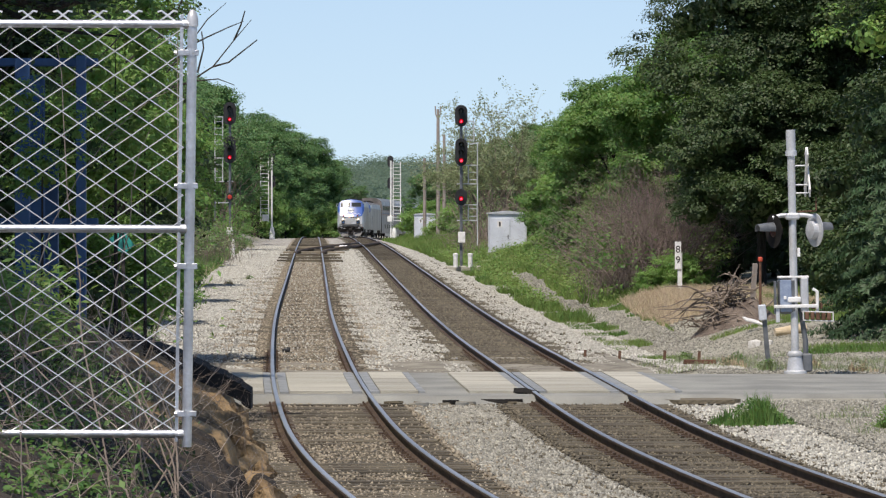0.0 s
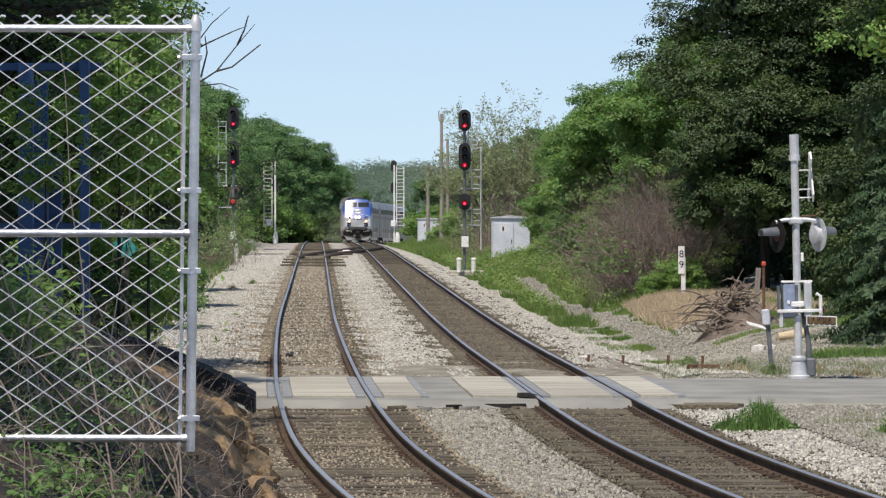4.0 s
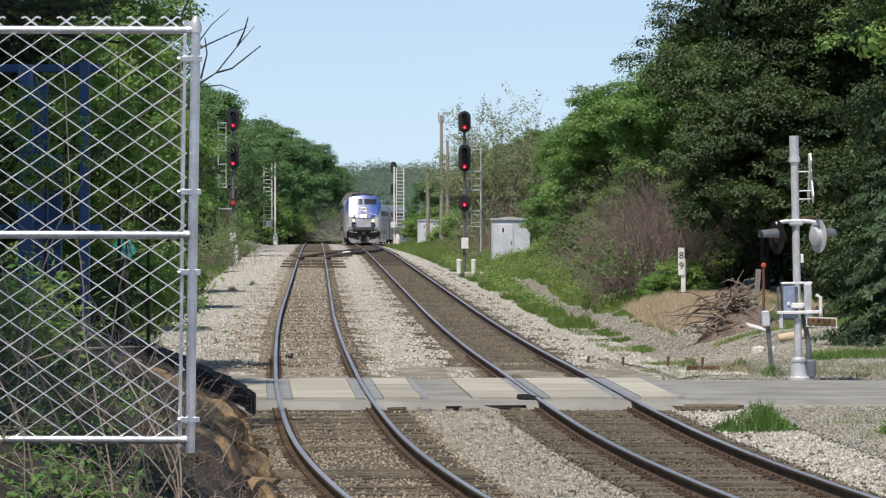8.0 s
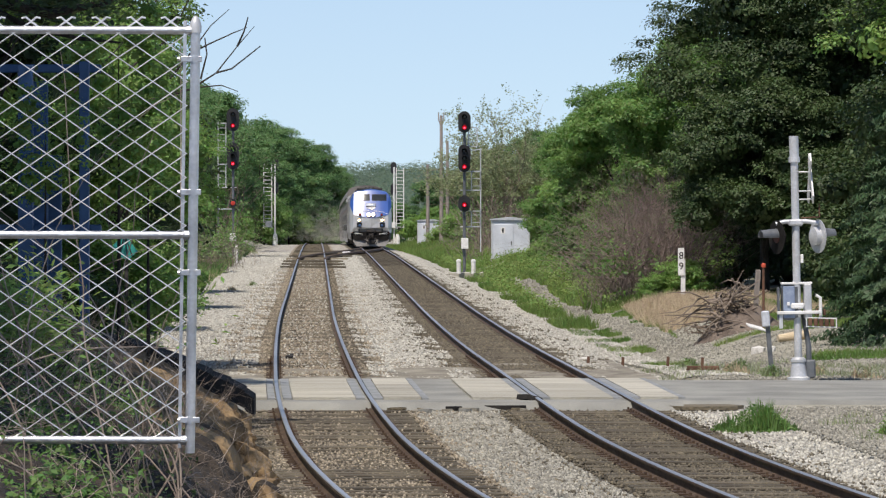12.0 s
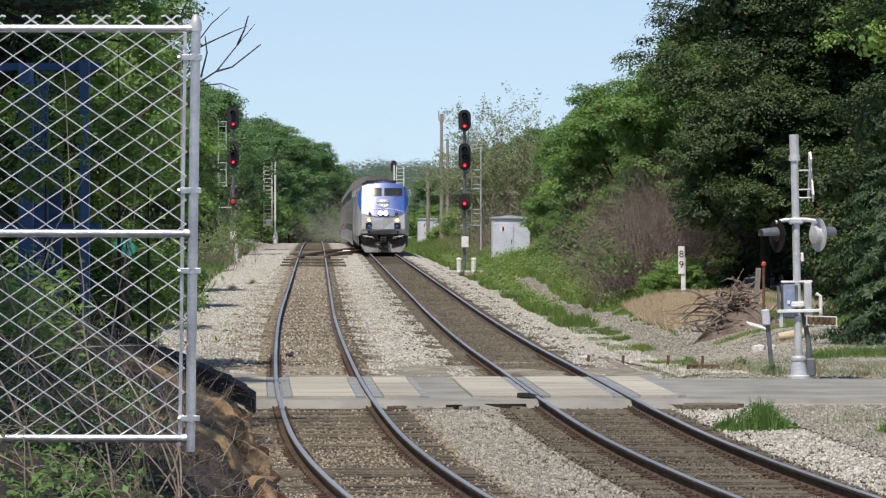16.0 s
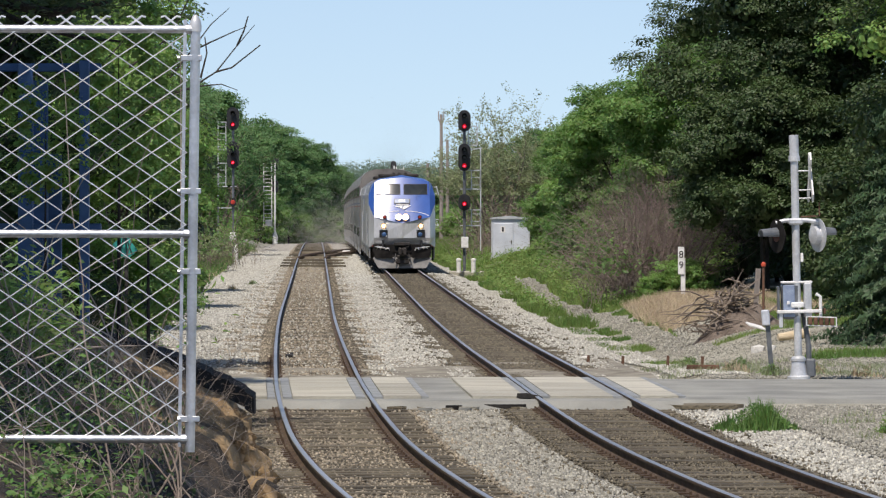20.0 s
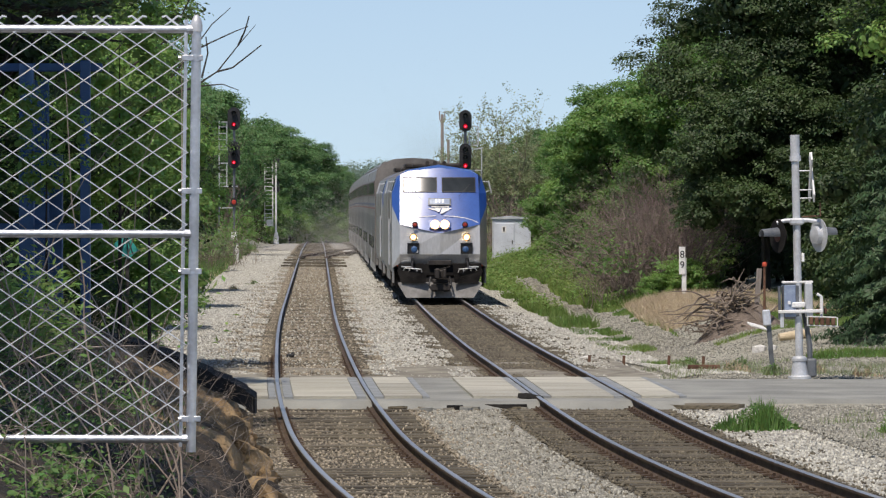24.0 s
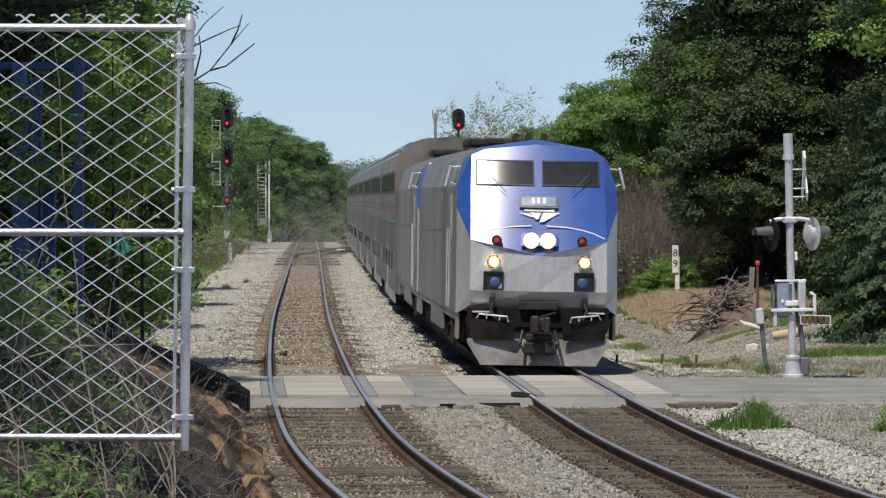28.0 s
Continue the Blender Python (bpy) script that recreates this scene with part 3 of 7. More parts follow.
bank = Geo()
ys = axis_steps([(-8, 14, 12), (14, 30.6, 300)])
cols = [0, 0.025, 0.05, 0.075, 0.1, 0.12, 0.14, 0.16, 0.18, 0.2, 0.23, 0.28, 0.36, 0.5, 0.7, 0.9, 1.15, 1.4, 1.8, 2.4, 3.2, 4.5, 7, 12]
rowsz = [0.0, 0.4, 0.8, 1.0, 1.15, 1.25, 1.35, 1.45, 1.54, 1.62, 1.7, 1.78, 1.86]
vs = []
for j, y in enumerate(ys):
    for k, zz in enumerate(rowsz):
        e = bank_edge(y)
        cut = 0.20 * noise.noise(Vector((y * 2.1, zz * 3, 2.2))) + 0.10 * noise.noise(Vector((y * 6.5, zz * 7, 5.2))) + 0.09 * noise.noise(Vector((y * 1.8, zz * 15, 7.2)))
        vs.append((e + 0.32 * (1.9 - zz) * 0.35 + cut, y, zz - 0.35))
    for c in cols:
        x = bank_edge(y) - c
        vs.append((x, y, bank_top(x, y)))
w = len(rowsz) + len(cols)
bank.add(vs, [(j * w + i, (j + 1) * w + i, (j + 1) * w + i + 1, j * w + i + 1) for j in range(len(ys) - 1) for i in range(w - 1)])
n0 = (len(ys) - 1) * w
back = [vs[n0 + i] for i in range(w)]
low = [(p[0], p[1] + 1.6 + 0.3 * noise.noise(Vector((p[0] * 2, 0, 0))), -0.4) for p in back]
bank.add(back + low, [(i, i + w, i + w + 1, i + 1) for i in range(w - 1)])
bank_ob = thing("embankment", "eroded ochre clay bank with a crumbling edge and dark litter", "embankment", kind="structure", geo=bank, mat=[M["clay"], M["humus"]])
for p in bank_ob.data.polygons:
    c = p.center
    inside = bank_edge(c.y) - c.x
    limit = 0.05 + 0.75 * smooth_step(21.3, 23, c.y) + 0.28 * noise.noise(Vector((c.x * 1.7, c.y * 0.8, 3.3))) + 1.1 * smooth_step(24, 26.5, c.y)
    p.material_index = 1 if inside > limit and c.z > 1.5 else 0

rr = random.Random(5)
clod_m = Geo()
for k in range(10):
    a, z = 2 * math.pi * (k % 5) / 5 + (k // 5) * 0.6, (-0.45, 0.4)[k // 5]
    clod_m.v.append((math.cos(a) * (0.5 + 0.1 * (k % 3)), math.sin(a) * 0.5, z))
clod_m.v += [(0.05, 0, 0.62), (0, 0.04, -0.6)]
for k in range(5):
    k2 = (k + 1) % 5
    clod_m.f += [(k, k2, k + 5), (k2, k2 + 5, k + 5), (k + 5, k2 + 5, 10), (k2, k, 11)]
CLOD = clod_m.mesh("clod", M["clay"])
for k in range(34):
    y = rr.uniform(18.0, 29.5)
    s = rr.uniform(0.04, 0.11)
    ob = thing("clod", "lump of ochre clay at the bank's edge", "clod", group="clay lumps", geo=CLOD)
    x = bank_edge(y) + rr.uniform(-0.18, 0.06)
    ob.matrix_basis = Matrix.Translation((x, y, bank_top(x, y) - 0.3 * s)) @ Euler((rr.random() * 6, rr.random() * 6, rr.random() * 6)).to_matrix().to_4x4() @ Matrix.Diagonal((s, s * rr.uniform(0.7, 1.4), s * 0.8, 1))
slab = Geo()
top = [(-1.22, 1.95), (-1.28, 2.00), (-1.38, 2.06), (-1.50, 2.11), (-1.66, 2.19), (-1.86, 2.27), (-2.1, 2.34), (-2.3, 2.36)]
for (xa, za), (xb, zb) in zip(top, top[1:]):
    slab.hull([(xa, 29.9, za - 0.12), (xb, 29.9, zb - 0.13), (xb, 29.95, zb - 0.02), (xa, 29.95, za - 0.01),
               (xa, 30.25, za - 0.12), (xb, 30.25, zb - 0.13), (xb, 30.25, zb), (xa, 30.25, za + 0.01)],
              [(0, 1, 2, 3), (4, 5, 6, 7), (0, 1, 5, 4), (2, 3, 7, 6), (0, 3, 7, 4), (1, 2, 6, 5)])
thing("broken_asphalt_slab", "broken dark asphalt slab along the top of the bank", "asphalt slab", geo=slab, mat=M["old_asphalt"])

FY = 13.67
fence = thing("chain_link_gate", "galvanised chain-link gate leaf with three rails", "gate")
part("hinge_post", Geo().tube([(-2.23, FY, 1.6), (-2.23, FY, 3.9)], 0.03, 14), M["galv"], fence, "galvanised hinge post", smooth=True)
lean = lambda z: -0.7467 + (z - 2.478) * 0.0143
post = Geo().tube([(lean(2.475), FY, 2.475), (lean(3.72), FY, 3.72)], 0.0145, 16)
part("post", post, M["galv"], fence, "galvanised tubular post", smooth=True)
part("post_cap", Geo().spun((lean(3.72), FY, 3.715), (0, 0, 1), [(0.0175, 0), (0.0175, 0.02), (0.015, 0.032), (0.009, 0.045), (0.002, 0.05)], 16), M["alu"], fence, "domed cap", smooth=True)
for z in (3.7217, 3.118, 2.513):
    part("rail", Geo().tube([(-2.2, FY, z + 0.004), (lean(z) - 0.004, FY, z)], 0.0122, 14), M["galv"], fence, "galvanised rail", smooth=True)
    part("rail_end", Geo().spun((lean(z) - 0.03, FY, z), (1, 0, 0), [(0.0135, 0), (0.0145, 0.004), (0.0145, 0.02), (0.012, 0.026)], 14), M["galv"], fence)
part("tension_bar", Geo().box((-0.768, FY - 0.006, 3.12), (0.010, 0.006, 1.26), 0.001, Matrix.Rotation(radians(0.8), 3, "Y")), M["galv"], fence, "flat tension bar")
for z in (3.637, 3.245, 3.008, 2.573):
    b = Geo().box(((lean(z) - 0.775) / 2 + 0.012, FY - 0.012, z), (0.062, 0.006, 0.017), 0.002)
    b.tube([(-0.782, FY - 0.016, z), (-0.774, FY - 0.016, z)], 0.007, 8)
    b.spun((lean(z), FY, z - 0.009), (0, 0, 1), [(0.0172, 0), (0.0172, 0.018)], 14)
    part("band", b, M["galv"], fence, "tension band")
HW, HH = 0.05165, 0.0354
for k in range(28):
    x0 = -0.7583 - k * HW
    pts, z, i = [], 2.5088, 0
    while z < 3.75:
        pts.append((x0 - (HW if (i + k) % 2 else 0.0) + (z - 3.1) * 0.0143 * (0.7 if k == 0 else 1.0), FY + (0.004 if (i % 2) else -0.004) - 0.004, z))
        z += HH
        i += 1
    tip = pts[-1]
    away = -1 if (i - 1 + k) % 2 else 1
    pts.append((tip[0] + away * 0.016, tip[1], tip[2] + 0.013))
    pts.append((tip[0] + away * 0.028, tip[1], tip[2] + 0.010))
    part("wire", Geo().tube(pts, 0.0033, 6), M["wire"], fence)

# blue steel rack behind the fence
rack = thing("blue_steel_rack", "tall blue painted steel rack behind the fence", "steel rack")
for x, y, w, top in ((-2.165, 28.0, 0.06, 4.06), (-2.215, 28.5, 0.04, 4.04), (-2.52, 28.0, 0.09, 4.04), (-2.40, 28.4, 0.13, 3.50), (-2.58, 28.6, 0.05, 4.0), (-2.75, 28.2, 0.08, 3.9)):
    part("upright", Geo().box((x, y, (top + 1.9) / 2), (w, 0.05, top - 1.9), 0.006), M["blue_steel"], rack, "blue steel upright")
for z in (4.02, 3.05):
    part("beam", Geo().box((-2.42, 28.1, z), (0.70, 0.05, 0.05), 0.006), M["blue_steel"], rack, "blue steel beam")
part("panel", Geo().box((-2.46, 28.3, 3.0), (0.10, 0.03, 1.9), 0.006), M["blue_steel"], rack, "blue steel panel")
sign = thing("diamond_sign", "small teal diamond sign with dark ribs on a stake", "sign")
part("plate", Geo().plate([(-0.165, 0.02), (-0.01, 0.17), (0.16, -0.06), (0.03, -0.17), (-0.08, -0.12)], 0.012, pose(-4.11, 60, 2.62)), M["teal"], sign, "teal plate")
g = Geo()
for a, b in (((-0.01, 0.17), (-0.08, -0.13)), ((-0.01, 0.17), (0.03, -0.18)), ((-0.01, 0.17), (0.09, -0.12))):
    g.tube([(-4.11 + a[0], 59.98, 2.62 + a[1]), (-4.11 + b[0], 59.98, 2.62 + b[1])], 0.008, 6)
part("ribs", g, M["black"], sign)
part("stake", Geo().box((-4.10, 60.03, 1.2), (0.05, 0.03, 2.7), 0.005), M["dark_steel"], sign)


# ---- signals ----
def capsule(w, h, n=8):
    pts = [(w / 2 * math.cos(math.pi * i / n), h / 2 - w / 2 + w / 2 * math.sin(math.pi * i / n)) for i in range(n + 1)]
    return pts + [(-x, -z) for x, z in pts]


def signal_head(parent, z, h, w, lamps, lit):
    head = part("signal_head", Geo().plate(capsule(w, h), 0.14, pose(0, -0.22, z)), M["black"], parent, "black signal head")
    part("back_box", Geo().box((0, -0.08, z), (w * 0.5, 0.2, h * 0.6), 0.04), M["black"], head)
    for k, dz in enumerate(lamps):
        g = Geo()
        n = 10
        r = 0.15
        vs = []
        for i in range(n + 1):
            a = math.pi * (-0.15 + 1.3 * i / n)
            for y, rr_ in ((-0.29, r), (-0.62, r * 1.02), (-0.62, r * 0.92), (-0.29, r * 0.92)):
                vs.append((math.cos(a) * rr_, y, z + dz + math.sin(a) * rr_))
        g.add(vs, [(i * 4 + j, i * 4 + (j + 1) % 4, i * 4 + 4 + (j + 1) % 4, i * 4 + 4 + j) for i in range(n) for j in range(4)])
        part("hood", g, M["black"], head)
        lens = Geo().spun((0, -0.29, z + dz), (0, -1, 0), [(0.105, 0), (0.10, 0.02), (0.05, 0.04)], 18)
        part("lens", lens, M["red_glow"] if k == lit else M["glass"], head, "glowing red lens" if k == lit else "dark unlit lens")
        if k == lit:
            part("lamp_core", Geo().spun((0.0, -0.325, z + dz - 0.015), (0, -1, 0), [(0.045, 0), (0.04, 0.012), (0.015, 0.02)], 14), M["red_core"], head, "bright red lamp")
    return head


def ladder(parent, x, z0, z1, gap=0.42, mat="alu", bar=0.05):
    for dx in (-gap / 2, gap / 2):
        part("ladder_stile", Geo().box((x + dx, 0.15, (z0 + z1) / 2), (bar, 0.05, z1 - z0), 0.004), M[mat], parent)
    g_n = int((z1 - z0) / 0.36)
    for k in range(g_n):
        part("rung", Geo().box((x, 0.15, z0 + 0.2 + k * 0.36), (gap, 0.03, bar * 0.6), 0.0), M[mat], parent)


def signal(label, x, y, z, heads, top, lad, group="railway signals"):
    s = thing("railway_signal", label, "railway signal", pose(x, y, z), group)
    part("mast", Geo().tube([(0, 0, 0.0), (0, 0, top)], 0.075, 12), M["grey_mast"], s, "grey steel mast", smooth=True)
    for hz, hh, hw, lamps, lit in heads:
        signal_head(s, hz, hh, hw, lamps, lit)
    for z0, z1, dx in lad:
        ladder(s, dx, z0, z1, 0.42)
        for zz in (z0, z1):
            part("platform_arm", Geo().box((dx / 2, 0.1, zz), (abs(dx) + 0.4, 0.05, 0.05), 0.0), M["alu"], s)
    return s


sl = signal("tall signal mast with two red-lit black heads", -11.72, 259, -0.35,
            [(8.08, 1.3, 0.70, (0.3, -0.32), 1), (6.06, 1.52, 0.68, (0.4, 0.0, -0.42), 2)], 8.3,
            [(6.35, 7.9, -0.62), (4.3, 5.6, -0.62)])
part("rail_stile", Geo().box((-0.85, 0.15, 5.9), (0.05, 0.05, 4.3), 0.0), M["alu"], sl)
part("lower_head", Geo().plate(capsule(0.34, 0.5), 0.14, pose(0, -0.16, 3.42)), M["black"], sl, "small lower head")
part("lower_lens", Geo().spun((0, -0.24, 3.42), (0, -1, 0), [(0.13, 0), (0.1, 0.03)], 16), M["dull_red"], sl, "dull red lens")
part("case", Geo().box((0, -0.15, 1.5), (0.36, 0.26, 0.50), 0.02), M["white"], sl, "pale equipment case")
part("base", Geo().spun((0.14, -0.1, 0.1), (0.05, 0, 1), [(0.12, 0), (0.13, 0.5), (0.08, 0.9), (0.05, 1.0)], 10), M["white"], sl, "white base cover")
part("post", Geo().box((-0.85, 0.2, 1.7), (0.07, 0.07, 3.0), 0.0), M["grey_mast"], sl)
part("arm", Geo().box((-0.45, 0.2, 3.1), (0.85, 0.06, 0.06), 0.0), M["alu"], sl)

sr = signal("tall signal mast with three red-lit black heads", 1.03, 222, -0.38,
            [(7.36, 1.04, 0.60, (0.24, -0.26), 1), (5.62, 1.32, 0.58, (0.36, 0.0, -0.40), 2), (3.46, 0.80, 0.58, (-0.06,), 0)], 7.6,
            [(6.2, 7.1, 0.40), (4.1, 5.0, 0.55), (2.35, 3.1, 0.55)])
part("long_stile", Geo().box((0.78, 0.15, 3.6), (0.05, 0.05, 4.9), 0.0), M["alu"], sr)
part("arm", Geo().box((0.45, 0.15, 6.02), (0.8, 0.05, 0.05), 0.0, Matrix.Rotation(radians(-8), 3, "Y")), M["alu"], sr)
part("case", Geo().box((0.02, -0.15, 1.55), (0.34, 0.26, 0.52), 0.02), M["white"], sr, "pale equipment case")
part("foundation", Geo().box((0.1, 0, 0.0), (1.7, 1.4, 0.35), 0.05), M["concrete"], sr, "concrete foundation")
for dx in (-0.27, 0.43):
    bo = thing("bollard", "short white bollard with a yellow cap at the signal", "bollard", pose(1.03 + dx, 221.0, -0.26), "white bollards")
    part("post", Geo().spun((0, 0, 0), (0, 0, 1), [(0.11, 0), (0.11, 0.55), (0.13, 0.56), (0.13, 0.64), (0.06, 0.68)], 12), M["white"], bo)

for x, y, zt, gap in ((-16.05, 434, 7.7, 0.62), (-4.7, 470, 7.9, 0.62)):
    z = dip(y) - 0.2
    s = thing("railway_signal", "far signal mast seen from behind, with its ladder", "railway signal", pose(x, y, z), "railway signals")
    part("mast", Geo().tube([(-0.25 if x > -10 else 0.33, 0, 0), (-0.25 if x > -10 else 0.33, 0, zt)], 0.085, 10), M["white"], s, "pale mast")
    ladder(s, 0.35 if x > -10 else -0.35, 1.6, zt - 0.1, 0.75, "white", 0.09)
    part("head", Geo().plate(capsule(0.6, 1.2), 0.2, pose(-0.3 if x > -10 else 0.35, 0.3, zt - 0.1)), M["black"], s, "black back of the signal head")
    part("head", Geo().plate(capsule(0.6, 1.2), 0.2, pose(-0.3 if x > -10 else 0.35, 0.3, zt - 2.3)), M["black"], s, "black back of the signal head")
    part("case", Geo().box((-0.3 if x < -10 else -0.35, -0.2, 2.0), (0.5, 0.4, 0.6), 0.03), M["white"], s, "pale case")
    part("base", Geo().spun((0.35 if x < -10 else 0.1, 0, 0), (0, 0, 1), [(0.25, 0), (0.25, 0.6), (0.15, 1.1)], 10), M["white"], s, "white base")


# ---- signal houses and poles ----
def signal_house(x, y, z, w, d, h, label):
    s = thing("signal_house", label, "equipment house", pose(x, y, z), "equipment houses")
    part("wall", Geo().box((0, 0, h / 2), (w, d, h), 0.03), M["case"], s, "silver-grey metal wall")
    rf = Geo().hull([(-w / 2 - 0.08, -d / 2 - 0.1, h), (w / 2 + 0.08, -d / 2 - 0.1, h), (w / 2 + 0.08, d / 2 + 0.1, h), (-w / 2 - 0.08, d / 2 + 0.1, h),
                     (-w / 2 - 0.08, -d / 2 - 0.1, h + 0.05), (w / 2 + 0.08, -d / 2 - 0.1, h + 0.05), (w / 2 + 0.08, d / 2 + 0.1, h + 0.05), (-w / 2 - 0.08, d / 2 + 0.1, h + 0.05),
                     (0, -d / 2 - 0.1, h + 0.16), (0, d / 2 + 0.1, h + 0.16)],
                    [(0, 1, 5, 8, 4), (3, 2, 6, 9, 7), (4, 8, 9, 7), (5, 8, 9, 6), (0, 3, 7, 4), (1, 2, 6, 5), (0, 1, 2, 3)])
    part("roof", rf, M["alu"], s, "low gabled metal roof")
    dr = part("door", Geo().box((-w * 0.18, -d / 2 - 0.02, h * 0.46), (w * 0.5, 0.05, h * 0.86), 0.015), M["case"], s, "metal door")
    part("label_plate", Geo().box((-w * 0.20, -d / 2 - 0.05, h * 0.74), (0.26, 0.012, 0.36), 0.0), M["white"], dr, "white plate with a dark mark")
    part("label_bar", Geo().box((-w * 0.20, -d / 2 - 0.058, h * 0.74), (0.10, 0.006, 0.24), 0.0), M["dark_steel"], dr)
    part("handle", Geo().box((w * 0.02, -d / 2 - 0.06, h * 0.42), (0.05, 0.04, 0.2), 0.01), M["dark_steel"], dr)
    part("base", Geo().box((0, 0, -0.08), (w + 0.1, d + 0.1, 0.3), 0.02), M["concrete"], s)
    for k in (-1, 1):
        part("corner_trim", Geo().box((k * (w / 2 - 0.02), -d / 2 - 0.012, h / 2), (0.07, 0.03, h - 0.1), 0.005), M["alu"], s)


signal_house(3.65, 251.0, 0.02, 2.05, 1.9, 2.15, "silver-grey metal signal house on the grassy bank")
signal_house(-1.3, 416.0, -0.75, 1.95, 1.9, 2.15, "silver-grey metal signal house near the far signals")


def utility_pole(x, y, h, label, arms=0):
    z = ground_z(x, y)
    p = thing("utility_pole", label, "utility pole", pose(x, y, z - 0.3), "old poles")
    part("pole", Geo().tube([(0, 0, 0), (0.02, 0, h * 0.5), (0.0, 0, h)], [0.17, 0.15, 0.12], 10), M["pole"], p, "weathered wooden pole", smooth=True)
    for k in range(arms):
        part("bracket", Geo().tube([(0, 0, h - 0.9), (0.2 - 0.4 * k, 0, h - 0.4), (0.22 - 0.44 * k, 0, h + 0.25)], 0.05, 6), M["pole"], p)
    return p


utility_pole(-1.33, 405, 7.4, "bare weathered utility pole by the far signal house")
utility_pole(-0.14, 380, 10.9, "tall weathered utility pole with a split top", 2)
utility_pole(0.38, 398, 9.0, "weathered utility pole among twigs")

# ---- milepost ----
mp = thing("milepost", "white wooden milepost with the number 89", "milepost", pose(7.27, 141, ground_z(7.27, 141)))
hgt = 1.80 - ground_z(7.27, 141)
part("post", Geo().box((0.04, 0.02, hgt * 0.38), (0.14, 0.06, hgt * 0.8), 0.01), M["white"], mp, "peeling white post")
part("board", Geo().box((-0.02, -0.03, hgt - 0.44), (0.19, 0.03, 0.84), 0.006), M["white"], mp, "white number board")
for ch, zz in (("8", hgt - 0.26), ("9", hgt - 0.58)):
    cu = bpy.data.curves.new("digit", "FONT")
    cu.body, cu.size, cu.align_x, cu.align_y, cu.extrude = ch, 0.30, "CENTER", "CENTER", 0.004
    tmp = new("digit_curve", cu)
    me = bpy.data.meshes.new_from_object(tmp.evaluated_get(bpy.context.evaluated_depsgraph_get()))
    bpy.data.objects.remove(tmp)
    me.materials.clear()
    me.materials.append(M["dark_steel"])
    part("digit", me, None, mp, "black digit", m=pose(-0.02, -0.05, zz, 90))

# ---- crossing signal ----
cs = thing("crossing_signal", "silver level-crossing signal mast with flashers and gate machine", "crossing signal", pose(6.50, 84.6, -0.06, 0, -1.25, 0))
part("mast", Geo().tube([(0, 0, 0.1), (0, 0, 4.1)], 0.070, 16), M["alu"], cs, "silver tubular mast", smooth=True)
part("mast_top", Geo().tube([(0, 0, 4.05), (0, 0, 4.46)], 0.086, 16), M["alu"], cs, "silver mast cap", smooth=True)
part("collar", Geo().tube([(0, 0, 3.98), (0, 0, 4.08)], 0.104, 16), M["alu"], cs, smooth=True)
part("base", Geo().spun((0, 0, 0), (0, 0, 1), [(0.21, 0), (0.21, 0.05), (0.16, 0.07), (0.12, 0.32), (0.14, 0.34), (0.14, 0.38), (0.10, 0.42)], 16), M["alu"], cs, "flared cast base", smooth=True)
part("crossbuck", Geo().box((0.30, 0.0, 3.68), (0.03, 1.1, 0.2), 0.004, Matrix.Rotation(radians(45), 3, "X")), M["white"], cs, "white crossing sign seen edge-on")
part("crossbuck", Geo().box((0.27, 0.0, 3.68), (0.03, 1.1, 0.2), 0.004, Matrix.Rotation(radians(-45), 3, "X")), M["white"], cs, "white crossing sign seen edge-on")
for z in (3.80, 3.45, 3.30):
    part("bracket", Geo().tube([(0.05, 0, z), (0.29, 0, z)], 0.014, 8), M["alu"], cs)
part("crossarm", Geo().tube([(-0.36, 0, 2.86), (-0.2, 0, 2.90), (0.2, 0, 2.90), (0.42, 0, 2.86)], 0.04, 10), M["alu"], cs, "flasher arm", smooth=True)
part("clamp", Geo().box((0, 0, 2.88), (0.26, 0.26, 0.12), 0.03), M["alu"], cs)
for s, x in ((-1, -0.34), (1, 0.40)):
    tilt = Matrix.Rotation(radians(8) * s, 3, "Z")
    ax = tilt @ Vector((s, -0.62 if s < 0 else 0.30, 0))
    disc = part("flasher", Geo().spun((x, 0, 2.62), ax, [(0.05, -0.12), (0.16, -0.10), (0.17, 0.0), (0.31, 0.0), (0.31, 0.012), (0.12, 0.014)], 24), M["matt_black"] if s < 0 else M["alu"], cs, "round flasher background")
    hood = Geo()
    axn = ax.normalized()
    sd = Vector((0, 0, 1)).cross(axn)
    vs = []
    for i in range(13):
        a = math.pi * (-0.1 + 1.2 * i / 12)
        for dd, rr_ in ((0.02, 0.13), (0.34, 0.10), (0.34, 0.09), (0.02, 0.12)):
            vs.append(Vector((x, 0, 2.65)) + axn * dd + sd * math.cos(a) * rr_ + Vector((0, 0, math.sin(a) * rr_)))
    hood.add(vs, [(i * 4 + j, i * 4 + (j + 1) % 4, i * 4 + 4 + (j + 1) % 4, i * 4 + 4 + j) for i in range(12) for j in range(4)])
    part("hood", hood, M["grey_mast"], disc, "dark grey hood")
    part("lens", Geo().spun((x, 0, 2.62), ax, [(0.11, 0.015), (0.10, 0.03)], 18), M["red_lens_off"], disc, "dark unlit red lens")
gm = part("gate_machine", Geo().box((-0.11, 0.14, 1.43), (0.34, 0.42, 0.66), 0.05), M["grey_mast"], cs, "grey gate machine housing")
part("cover_plate", Geo().box((-0.155, -0.08, 1.43), (0.21, 0.03, 0.58), 0.02), M["board"], gm)
part("top_rail", Geo().box((0.0, 0.1, 1.77), (0.56, 0.34, 0.04), 0.01), M["white"], gm)
